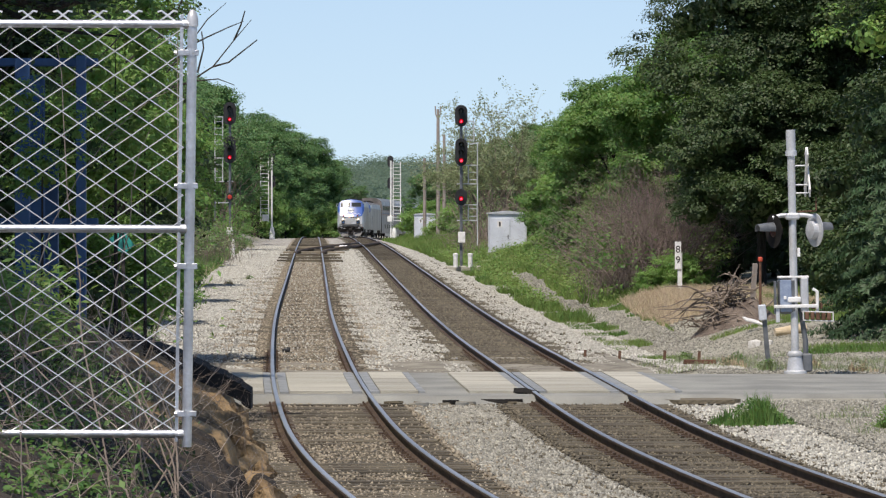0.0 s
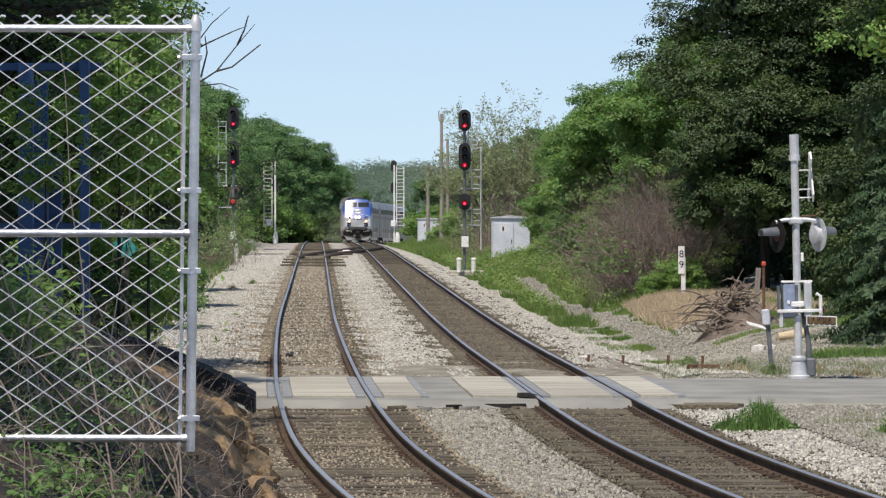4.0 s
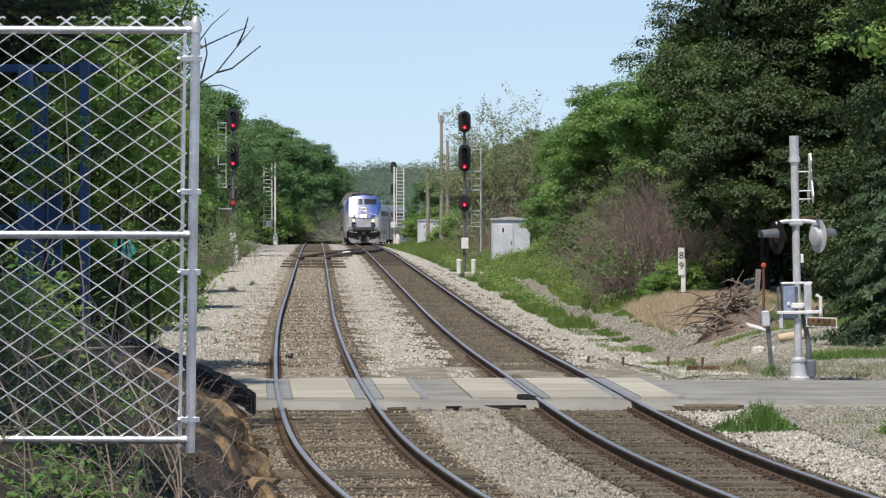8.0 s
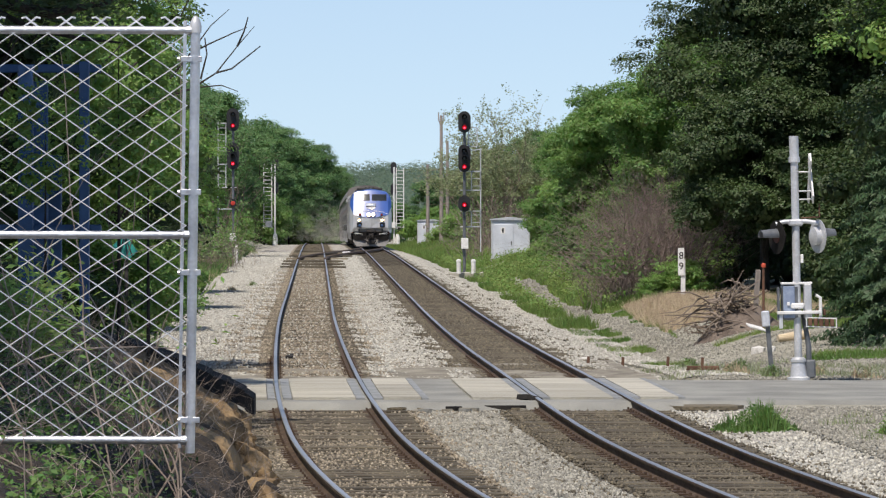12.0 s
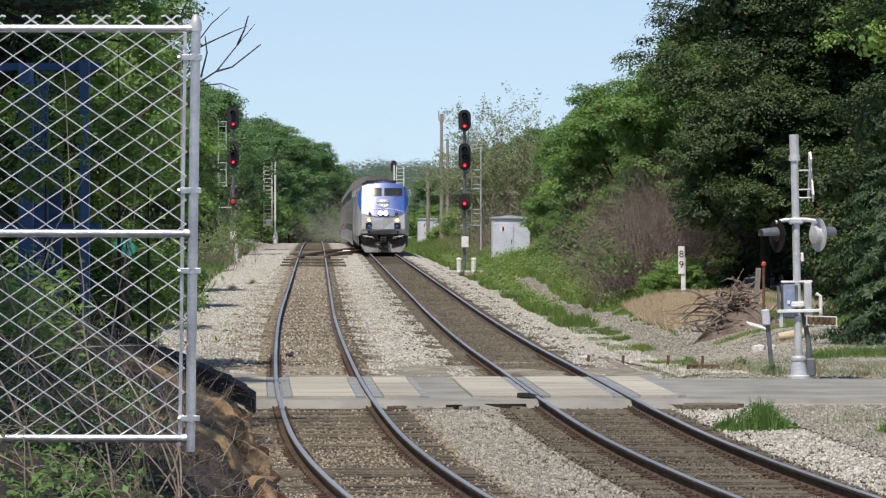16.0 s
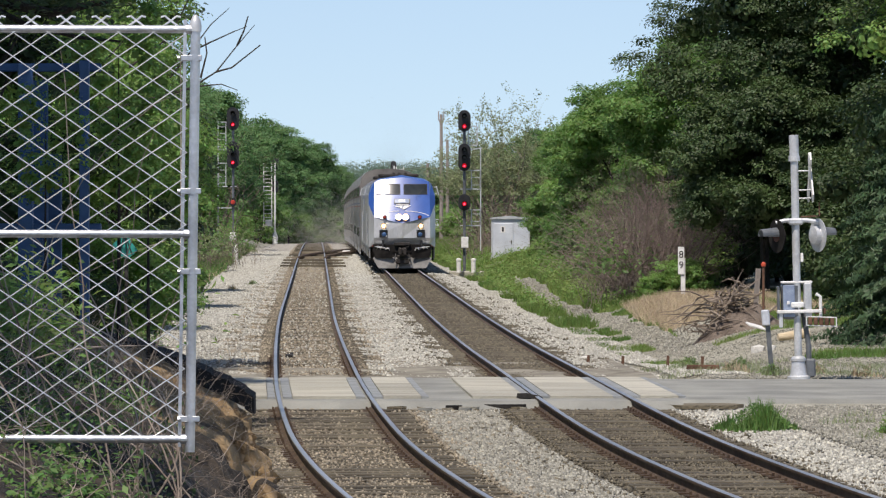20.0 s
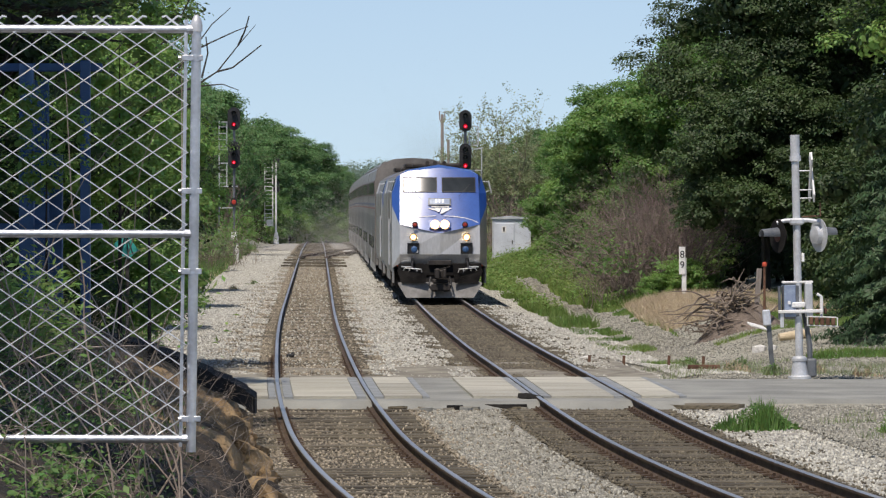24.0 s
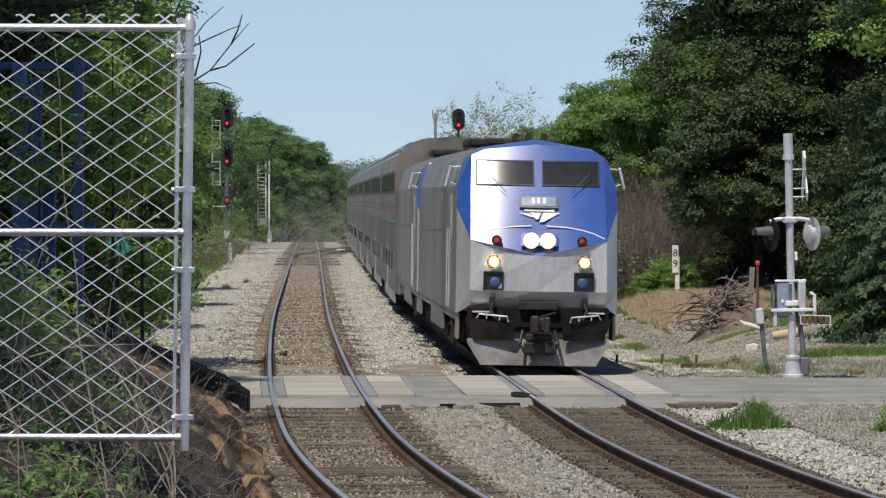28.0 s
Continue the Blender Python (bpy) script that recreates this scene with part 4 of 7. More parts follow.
part("latch_knob", Geo().box((-0.17, -0.11, 1.40), (0.05, 0.03, 0.06), 0.01), M["white"], gm)
part("hinge_plate", Geo().box((-0.34, 0.05, 1.40), (0.03, 0.34, 0.60), 0.01), M["grey_mast"], gm)
part("side_plate", Geo().box((0.19, 0.05, 1.44), (0.14, 0.3, 0.64), 0.02), M["alu"], gm)
part("latch", Geo().tube([(0.34, -0.05, 1.55), (0.42, -0.05, 1.5), (0.42, -0.05, 1.15), (0.36, -0.05, 1.1)], 0.03, 8), M["white"], gm, smooth=True)
part("arm_channel", Geo().box((0.03, -0.14, 1.24), (0.82, 0.05, 0.06), 0.01), M["white"], cs, "white gate arm channel")
part("arm_strut", Geo().box((-0.31, -0.1, 1.10), (0.07, 0.05, 0.30), 0.01), M["alu"], cs)
tip = Matrix.Rotation(radians(3), 3, "Y")
wt = part("counterweight_frame", Geo().box((0.42, -0.15, 1.13), (0.56, 0.04, 0.02), 0.004, tip).box((0.42, -0.15, 0.97), (0.56, 0.04, 0.02), 0.004, tip)
          .box((0.695, -0.15, 1.035), (0.02, 0.04, 0.18), 0.004).box((0.15, -0.15, 1.06), (0.02, 0.04, 0.18), 0.004), M["white"], cs, "white counterweight frame")
for k in range(5):
    part("counterweight", Geo().box((0.22 + k * 0.10, -0.13, 1.062 - k * 0.006), (0.072, 0.12, 0.135), 0.012), M["rust"], wt, "dark red-brown weight")
for k in range(3):
    part("counterweight", Geo().box((0.36 + k * 0.07, 0.10, 1.23 + 0.02 * (k % 2)), (0.05, 0.12, 0.11), 0.012), M["rust"], wt, "dark red-brown weight")
part("sensor_rod", Geo().tube([(0.1, 0.02, 2.96), (0.42, 0.02, 2.97), (0.44, 0.02, 2.97), (0.44, 0.02, 3.22)], 0.014, 6), M["rust"], cs, "thin rusty rod")
part("small_box", Geo().box((0.10, -0.03, 2.22), (0.05, 0.08, 0.16), 0.008), M["white"], cs)
part("conduit", Geo().tube([(0.12, 0.1, 1.2), (0.20, 0.1, 0.6), (0.20, 0.1, 0.12)], 0.05, 10), M["grey_mast"], cs, "grey cable conduit", smooth=True)
part("junction_box", Geo().box((0.22, 0.05, 0.2), (0.18, 0.18, 0.34), 0.03), M["grey_mast"], cs)
part("band_clamp", Geo().box((0, -0.02, 1.36), (0.24, 0.22, 0.10), 0.02), M["white"], cs)

ps = thing("equipment_post", "leaning grey steel post with a small box", "post", pose(6.28, 88.5, -0.05, 0, -5, 0))
part("post", Geo().box((0, 0, 0.55), (0.09, 0.06, 1.2), 0.01), M["grey_mast"], ps)
part("box", Geo().box((-0.03, -0.05, 1.02), (0.15, 0.12, 0.30), 0.02), M["case"], ps, "silver box")
mk = thing("marker_post", "dark red marker post with a red ball top", "marker", pose(7.75, 112, ground_z(7.75, 112)))
part("post", Geo().tube([(0, 0, 0), (0, 0, 1.45)], 0.032, 8), M["rust"], mk)
part("ball", Geo().spun((0, 0, 1.45), (0, 0, 1), [(0.03, 0), (0.06, 0.03), (0.06, 0.09), (0.03, 0.12)], 12), M["orange_red"], mk, "bright red top")
thing("grey_board", "upright weathered grey board by the brush pile", "board", pose(7.7, 114.5, ground_z(7.7, 114), 0, 4, 0),
      geo=Geo().box((0, 0, 0.65), (0.13, 0.05, 1.45), 0.01), mat=M["pole"])
thing("white_board", "flat white board lying on the ground", "board", pose(7.3, 108.5, 0.16, 14, 14, 20), geo=Geo().box((0, 0, 0.1), (0.42, 0.32, 0.04), 0.01), mat=M["white"])
thing("pale_log", "pale barkless log lying by the drive", "log", pose(7.9, 104, ground_z(7.9, 104) + 0.05), geo=Geo().tube([(-0.38, 0, 0.0), (0, 0.1, 0.04), (0.34, 0.15, 0.10)], [0.08, 0.115, 0.09], 10), mat=M["pale_wood"], smooth=True)
ROCK = CLOD.copy()
ROCK.materials[0] = M["white_rock"]
for x, y, s in ((6.95, 102, 0.2), (7.2, 101.5, 0.13), (3.05, 99.5, 0.14)):
    thing("rock", "pale limestone rock on the ground", "rock", Matrix.Translation((x, y, ground_z(x, y) + 0.05)) @ Matrix.Diagonal((s * 1.4, s, s, 1)), "loose rocks", geo=ROCK)
for x, y in ((3.02, 96.5), (3.72, 96.0), (4.63, 95.5), (5.2, 93)):
    thing("stake", "short dark steel stake in the gravel", "stake", pose(x, y, ground_z(x, y) - 0.02, 0, 3, 0), "stakes", geo=Geo().box((0, 0, 0.13), (0.06, 0.03, 0.28), 0.005), mat=M["rust"])
thing("rusty_beam", "rusty steel beam lying in the weeds", "steel beam", pose(5.05, 90, -0.06), geo=Geo().box((0, 0, 0.04), (0.62, 0.10, 0.06), 0.01).box((0, 0, 0.0), (0.64, 0.16, 0.03), 0.0), mat=M["rust"])


# ---- trees and plants ----
def leaf_cloud(centres, size, rs, outward, droop=0.0, wide=0.55):
    """Folded leaf blades at the given points; returns vertices and faces."""
    n = len(centres)
    a = rs.normal(size=(n, 3)) * 0.32 + outward
    a /= np.linalg.norm(a, axis=1)[:, None] + 1e-9
    t = rs.normal(size=(n, 3))
    t[:, 2] -= droop
    t -= a * (t * a).sum(1)[:, None]
    t /= np.linalg.norm(t, axis=1)[:, None] + 1e-9
    b = np.cross(a, t)
    s = (size * rs.uniform(0.6, 1.35, n))[:, None]
    v = np.stack([centres - t * s * 0.5, centres + b * s * wide * 0.5 + a * s * 0.08, centres + t * s * 0.55, centres - b * s * wide * 0.5 + a * s * 0.08], 1).reshape(-1, 3)
    i = np.arange(n)[:, None] * 4
    return v, np.concatenate([i, i + 1, i + 2, i + 3], 1)


def crown_points(rs, lobes, count, spread=0.35, clump=7, tuft=0.0):
    """Points in clumps near the surface of many lobes (centre, radii), which may carry smaller tufts."""
    w = np.array([np.prod(l[1]) ** (2 / 3) for l in lobes])
    c, r = np.array([l[0] for l in lobes], float), np.array([l[1] for l in lobes], float)
    if tuft:
        per = np.maximum(4, (w / tuft ** 2 * 2.2).astype(int))
        own = np.repeat(np.arange(len(lobes)), per)
        d = rs.normal(size=(len(own), 3))
        d[:, 2] = np.where(d[:, 2] < -0.35, -d[:, 2] * 0.6, d[:, 2])
        d /= np.linalg.norm(d, axis=1)[:, None]
        c = c[own] + d * r[own] * rs.uniform(0.72, 1.04, len(own))[:, None]
        k = tuft * rs.uniform(0.6, 1.35, len(own))
        r = np.stack([k, k, k * 0.7], 1)
        w, lean = k ** 2, d
    pick = rs.choice(len(c), size=count // clump + 1, p=w / w.sum())
    d = rs.normal(size=(len(pick), 3))
    d[:, 2] = np.where(d[:, 2] < -0.3, -d[:, 2] * 0.6, d[:, 2])
    if tuft:
        d += lean[pick] * 0.7
    d /= np.linalg.norm(d, axis=1)[:, None]
    rad = 1 - np.abs(rs.normal(0, 0.12, len(pick)))
    p = c[pick] + d * r[pick] * rad[:, None]
    p = np.repeat(p, clump, 0) + rs.normal(size=(len(pick) * clump, 3)) * spread * np.array([1, 1, 0.55])
    return p, np.repeat(d, clump, 0)


def make_lobes(rs, height, width, bottom, n, top=1.0):
    lobes = []
    for k in range(n):
        z = bottom + (height - bottom) * rs.uniform(0.08, 0.92)
        f = (z - bottom) / (height - bottom)
        reach = width * 0.5 * (math.sin(math.pi * min(1, 0.22 + 0.72 * f)) ** 0.7) * top
        a = rs.uniform(0, 2 * math.pi)
        q = reach * math.sqrt(rs.uniform(0.1, 1))
        r = width * rs.uniform(0.13, 0.24) * (36 / max(n, 36)) ** 0.28
        lobes.append(((math.cos(a) * q, math.sin(a) * q, z), (r, r, r * rs.uniform(0.6, 0.85))))
    return lobes


def tree(label, height, width, bottom, seed, mat, leaves=14000, leaf=0.22, lobes=26, trunk=0.2, category="tree", name="tree", group="trees along the line", tuft=0.0):
    rs = np.random.RandomState(seed)
    t = thing(name, label, category, group=group)
    lb = make_lobes(rs, height, width, bottom, lobes)
    g = Geo()
    lean = rs.uniform(-0.04, 0.04, 2) * height
    spine = [(lean[0] * f * f, lean[1] * f * f, height * 0.85 * f) for f in (0, 0.15, 0.35, 0.6, 0.85, 1)]
    spine[0] = (0, 0, -0.3)
    g.tube(spine, [trunk * k for k in (1.25, 1.0, 0.82, 0.55, 0.3, 0.08)], 9)
    for c, r in lb[:: max(1, len(lb) // 14)] if trunk > 0.03 else ():
        f = min(0.9, max(0.12, (c[2] - r[2]) / height * 0.75))
        p0 = Vector((lean[0] * f * f, lean[1] * f * f, height * 0.85 * f))
        p1 = Vector(c)
        mid = p0.lerp(p1, 0.5) + Vector((0, 0, 0.12 * (p1 - p0).length))
        g.tube([p0, mid, p1], [trunk * 0.34, trunk * 0.2, trunk * 0.06], 6)
    part("trunk", g, M["bark"], t, "brown bark trunk and limbs")
    p, d = crown_points(rs, lb, leaves, spread=leaf * 1.1, clump=5, tuft=tuft or max(leaf * 2.6, width * 0.036))
    v, f = leaf_cloud(p, leaf, rs, d + np.array([0, 0, 0.5]))
    # dense inner foliage that keeps the crown dark inside
    rr_ = np.array([l[1] for l in lb])
    cc = np.array([l[0] for l in lb])
    k = rs.randint(0, len(lb), max(400, leaves // 4))
    dd = rs.normal(size=(len(k), 3))
    dd /= np.linalg.norm(dd, axis=1)[:, None]
    v2, f2 = leaf_cloud(cc[k] + dd * rr_[k] * rs.uniform(0.1, 0.68, len(k))[:, None], leaf * 1.7, rs, dd, 0, 0.8)
    v, f = np.concatenate([v, v2]), np.concatenate([f, f2 + len(v)])
    part("crown", quick_mesh("crown", v, f, mat), None, t, "dense leafy crown with gaps")
    return t


def place(ob, x, y, s=1.0, turn=0.0, z=None, sz=None):
    zz = ground_z(x, y) if z is None else z
    return Matrix.Translation((x, y, zz)) @ Matrix.Rotation(turn, 4, "Z") @ Matrix.Diagonal((s, s, sz or s, 1))


def plant(kinds, spots, seed):
    """Put trees of several kinds at spots (x, y, scale)."""
    r = random.Random(seed)
    for x, y, s in spots:
        k = r.choice(kinds)
        copy_thing(k, place(k, x, y, s * r.uniform(0.92, 1.08), r.uniform(0, 6.28)))



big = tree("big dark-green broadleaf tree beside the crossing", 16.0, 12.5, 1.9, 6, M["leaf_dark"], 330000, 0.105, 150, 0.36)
big.matrix_basis = place(big, 13.5, 152)
tree_a = tree("mid-green broadleaf tree in the lineside row", 8.0, 5.6, 0.2, 11, M["leaf"], 70000, 0.115, 60, 0.18)
tree_a.matrix_basis = place(tree_a, 8.6, 163)
tree_b = tree("lighter green broadleaf tree in the lineside row", 7.0, 5.0, 0.1, 12, M["leaf_light"], 60000, 0.115, 56, 0.16)
tree_b.matrix_basis = place(tree_b, 7.6, 190)
tree_c = tree("dark green broadleaf tree in the lineside row", 12.5, 8.0, 0.2, 13, M["leaf_cool"], 48000, 0.22, 60, 0.25)
tree_c.matrix_basis = place(tree_c, -17.0, 330, 0.84)
tree_d = tree("green broadleaf tree in the lineside row", 12.0, 8.0, 0.1, 14, M["leaf_cool"], 48000, 0.22, 60, 0.25)
tree_d.matrix_basis = place(tree_d, -19.6, 372, 0.95)
near_a = tree("shady broadleaf tree behind the fence", 9.0, 6.5, 0.4, 15, M["leaf_dark"], 60000, 0.11, 44, 0.2)
near_a.matrix_basis = place(near_a, -8.0, 92)
shrub_a = tree("leafy green bush at the foot of the trees", 2.6, 2.8, 0.0, 21, M["leaf"], 9000, 0.12, 22, 0.05, "bush", "bush", "lineside bushes")
shrub_a.matrix_basis = place(shrub_a, 7.6, 160)
shrub_b = tree("light green bush at the foot of the trees", 1.9, 2.4, 0.0, 22, M["leaf_light"], 8000, 0.11, 20, 0.04, "bush", "bush", "lineside bushes")
shrub_b.matrix_basis = place(shrub_b, 7.2, 172)

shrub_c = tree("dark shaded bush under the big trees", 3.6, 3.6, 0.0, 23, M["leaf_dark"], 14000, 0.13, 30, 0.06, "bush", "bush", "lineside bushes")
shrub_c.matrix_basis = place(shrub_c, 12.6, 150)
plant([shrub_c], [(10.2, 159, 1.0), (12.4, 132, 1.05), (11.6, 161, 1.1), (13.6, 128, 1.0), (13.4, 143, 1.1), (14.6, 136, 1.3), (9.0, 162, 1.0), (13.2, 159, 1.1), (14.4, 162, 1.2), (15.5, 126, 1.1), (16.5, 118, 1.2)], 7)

low_dark = tree("dark-green broadleaf tree with low boughs at the edge of the wood", 6.6, 5.4, 1.7, 24, M["leaf_dark"], 90000, 0.10, 60, 0.16)
low_dark.matrix_basis = place(low_dark, 10.1, 145.5, 0.95)
maple = tree("bright green broadleaf tree with large sunlit leaves", 13.5, 8.4, 5.9, 25, M["leaf_light"], 60000, 0.11, 60, 0.22, tuft=0.42)
maple.matrix_basis = place(maple, 14.0, 118, 1.0)

# right-hand row behind the grassy bank
plant([tree_a, tree_b], [(10.2, 172, 1.15), (6.9, 178, 0.98), (9.6, 182, 1.15), (7.0, 206, 0.95), (9.5, 212, 1.1), (6.8, 232, 0.85), (9.4, 245, 1.0),
                         (8.4, 268, 0.9), (10.8, 300, 1.1)], 1)
plant([near_a], [(17.5, 162, 2.0), (13.6, 121, 1.0), (16.5, 128, 1.3), (19.5, 138, 1.5)], 2)
plant([tree_c, tree_d], [(7.5, 330, 0.55), (4.5, 430, 0.62), (9, 400, 0.75), (2.2, 470, 0.7), (9, 480, 0.9), (-1.5, 545, 0.7), (6, 560, 0.9), (-6, 620, 0.6), (2, 640, 0.8), (-12, 660, 0.6)], 3)
# left-hand row
plant([tree_c, tree_d], [(-16.2, 300, 0.70), (-23, 350, 0.95), (-20.6, 400, 1.1), (-21.0, 432, 1.08), (-25.5, 462, 1.05), (-19.6, 497, 1.06), (-18.8, 527, 1.15),
                         (-18, 560, 1.05), (-17, 600, 1.15), (-15.5, 640, 0.9), (-26, 420, 1.15), (-27, 470, 1.1), (-26, 520, 1.1), (-25, 580, 1.0),
                         (-24, 300, 1.15), (-16.6, 262, 0.62), (-21, 235, 0.9), (-14.4, 218, 0.75), (-17.5, 195, 0.85)], 4)
plant([near_a], [(-12.6, 170, 0.95), (-11.2, 145, 0.85), (-10.0, 120, 0.8), (-12.5, 105, 1.15), (-10.5, 78, 1.1), (-13, 60, 1.2)], 5)
near_b = tree("small-leaved tree in half shade behind the fence", 8.0, 4.6, 0.3, 18, M["leaf_light"], 90000, 0.058, 60, 0.13, tuft=0.22)
near_b.matrix_basis = place(near_b, -6.4, 68)
plant([near_b], [(-6.1, 66, 0.9), (-7.0, 61, 1.1), (-5.9, 80, 0.8)], 8)
plant([shrub_a, shrub_b], [(6.8, 182, 1.0), (6.0, 200, 0.9), (6.0, 218, 1.0), (5.8, 236, 0.9), (6.0, 262, 1.1), (5.3, 285, 1.2), 
                           (8.0, 154, 1.2),  (-9.6, 120, 1.0), (-9.0, 104, 1.1), (-8.0, 84, 1.0), (-12.6, 185, 1.1), (-13.4, 205, 1.2), (-14.2, 230, 1.2),
                           (-14.6, 255, 1.0), (-15.6, 285, 1.4), (-15.4, 315, 1.5), (-16.4, 345, 1.3), (-18.2, 385, 1.3), (-19, 415, 1.4), (-20.4, 450, 1.5), (-18.6, 482, 1.9), (-16.8, 505, 2.0), (-16.8, 530, 2.0), (-16, 560, 2.0), (-15, 590, 2.0), (-14.5, 620, 2.0), (-19, 470, 2.0), (-20, 500, 2.2),
                           (2.6, 330, 1.3), (1.4, 352, 1.2), (0.6, 395, 1.2), (3.4, 300, 1.2), (1.8, 372, 1.3), (-2.4, 440, 1.4), (-0.5, 460, 1.6)], 6)


def twig_mesh(name, rs, n, base, height, spread, r, mat, curl=0.25, branch=2):
    """Thin bent stems that rise from base(k) and fork."""
    V, F = [], []
    def stem(p, d, length, rad, depth):
        steps = 5
        ring = []
        for i in range(steps + 1):
            a = np.cross(d, [0.3, 0.5, 0.8])
            a /= np.linalg.norm(a) + 1e-9
            b = np.cross(d, a)
            rr_ = rad * (1 - 0.8 * i / steps)
            k = len(V)
            for q in range(3):
                an = 2.094 * q
                V.append(p + (a * math.cos(an) + b * math.sin(an)) * rr_)
            if i:
                for q in range(3):
                    F.append((ring[-1] + q, ring[-1] + (q + 1) % 3, k + (q + 1) % 3, k + q))
            ring.append(k)
            if depth and i in (2, 3, 4):
                for _ in range(1 if i < 4 else depth):
                    nd = d + rs.normal(size=3) * 0.55
                    stem(p.copy(), nd / np.linalg.norm(nd), length * rs.uniform(0.35, 0.6), rr_ * 0.75, depth - 1)
            d = d + rs.normal(size=3) * curl
            d /= np.linalg.norm(d)
            p = p + d * length / steps
    for k in range(n):
        p = np.array(base(k), float)
        d = np.array([rs.normal() * spread, rs.normal() * spread, 1.0])
        d /= np.linalg.norm(d)
        stem(p, d, height * rs.uniform(0.6, 1.1), r * rs.uniform(0.7, 1.3), branch)
    return quick_mesh(name, np.array(V), np.array(F), mat)


def thicket(label, x0, x1, y0, y1, n, height, seed, mat="twig", r=0.012, name="thicket", category="bush", leaves=0, leaf_mat="leaf_grey", spread=0.35):
    rs = np.random.RandomState(seed)
    t = thing(name, label, category, group="bare thickets")
    spots = [(rs.uniform(x0, x1), rs.uniform(y0, y1)) for _ in range(n)]
    cos = []
    for k0 in range(0, n, 12):
        m = min(12, n - k0)
        me = twig_mesh("stem_clump", rs, m, lambda k: (*spots[k0 + k], ground_z(*spots[k0 + k]) - 0.05), height, spread, r, M[mat])
        tagged(part("stem_clump", me, None, t, "bare brown stems and twigs"), kind="stuff")
        co = np.empty(len(me.vertices) * 3, np.float32)
        me.vertices.foreach_get("co", co)
        cos.append(co.reshape(-1, 3))
    if leaves:
        co = np.concatenate(cos)
        p = co[rs.randint(0, len(co), leaves)] + rs.normal(size=(leaves, 3)) * 0.12
        p = p[p[:, 2] > np.percentile(co[:, 2], 35)]
        v, f = leaf_cloud(p, 0.15, rs, np.tile([0, 0, 0.6], (len(p), 1)))
        part("leaves", quick_mesh("leaves", v, f, M[leaf_mat]), None, t, "sparse grey-green leaves")
    return t


thicket("tall bare purple-brown thicket in front of the trees", 5.7, 7.9, 147, 154, 470, 3.8, 31, mat="scrub_twig", r=0.015)
thicket("low bare brown thicket with green shoots", 4.7, 6.4, 146, 155, 110, 2.2, 39, mat="scrub_twig", r=0.013, leaves=2500, leaf_mat="leaf")
copy_thing(shrub_b, place(shrub_b, 6.6, 144.6, 0.42, 1.0))
copy_thing(shrub_b, place(shrub_b, 7.5, 145.2, 0.62, 2.6))
thicket("bare brown brushwood at the edge of the bank", 5.2, 6.8, 160, 200, 60, 2.4, 32, r=0.012, leaves=2500, leaf_mat="leaf")
thicket("tall sparse tree with few grey-green leaves", 2.2, 5.2, 275, 300, 56, 7.0, 33, r=0.07, name="sparse_tree", category="tree", leaves=60000, spread=0.16)
thicket("brown brushwood round the signal house", 1.2, 4.5, 256, 275, 110, 3.2, 34, r=0.016, leaves=1500)
thicket("brown twiggy undergrowth on the bank below the trees", -12.5, -9.8, 170, 250, 120, 2.6, 35, r=0.013, leaves=3000, leaf_mat="leaf")
thicket("twiggy dark undergrowth behind the fence", -7.4, -4.9, 55, 80, 130, 2.4, 36, r=0.008, leaves=2500, leaf_mat="leaf_light")
thicket("brown brushwood along the ballast", -16.6, -14.6, 260, 330, 90, 3.0, 37, r=0.02, leaves=2000, leaf_mat="leaf")


thicket("low brown and green scrub at the ballast's edge", -12.6, -11.0, 205, 246, 70, 1.5, 38, r=0.014, leaves=5000, leaf_mat="leaf_grey")

thicket("airy tree with pale young leaves on the wooded bank", -14.6, -13.3, 283, 292, 22, 8.4, 40, r=0.06, name="sparse_tree", category="tree", leaves=22000, leaf_mat="leaf_cool", spread=0.10)

# spruce by the road
def spruce(label, x, y, h, rad, seed):
    rs = np.random.RandomState(seed)
    t = thing("spruce", label, "tree", place(None, x, y))
    part("trunk", Geo().tube([(0, 0, -0.2), (0, 0, h)], [0.14, 0.02], 8), M["bark"], t, "brown trunk")
    P, D = [], []
    for k in range(360):
        z = h * (1 - math.sqrt(rs.uniform(0.0, 1))) * 0.95 + 0.15
        a = rs.uniform(0, 6.283)
        reach = rad * (1 - z / h) ** 0.8 * rs.uniform(0.75, 1.1)
        d = np.array([math.cos(a), math.sin(a), 0])
        m = int(40 + 120 * reach / rad)
        u = rs.uniform(0.25, 1, m) ** 0.7
        c = d * (u * reach)[:, None] + np.array([0, 0, 1]) * (z - 0.25 * (u ** 2) * reach + 0.12 * u)[:, None]
        c += rs.normal(size=(m, 3)) * np.array([0.10, 0.10, 0.05]) * (1.1 - 0.6 * u)[:, None]
        P.append(c)
        D.append(np.tile(d + [0, 0, 0.4], (m, 1)))
    v, f = leaf_cloud(np.concatenate(P), 0.15, rs, np.concatenate(D), 0.3, 0.22)
    part("foliage", quick_mesh("foliage", v, f, M["needle"]), None, t, "drooping dark needles")


spruce("dense dark spruce by the road", 10.3, 101.5, 6.8, 2.55, 41)
spruce("dense dark spruce behind the crossing signal", 12.9, 104.5, 7.5, 2.8, 42)


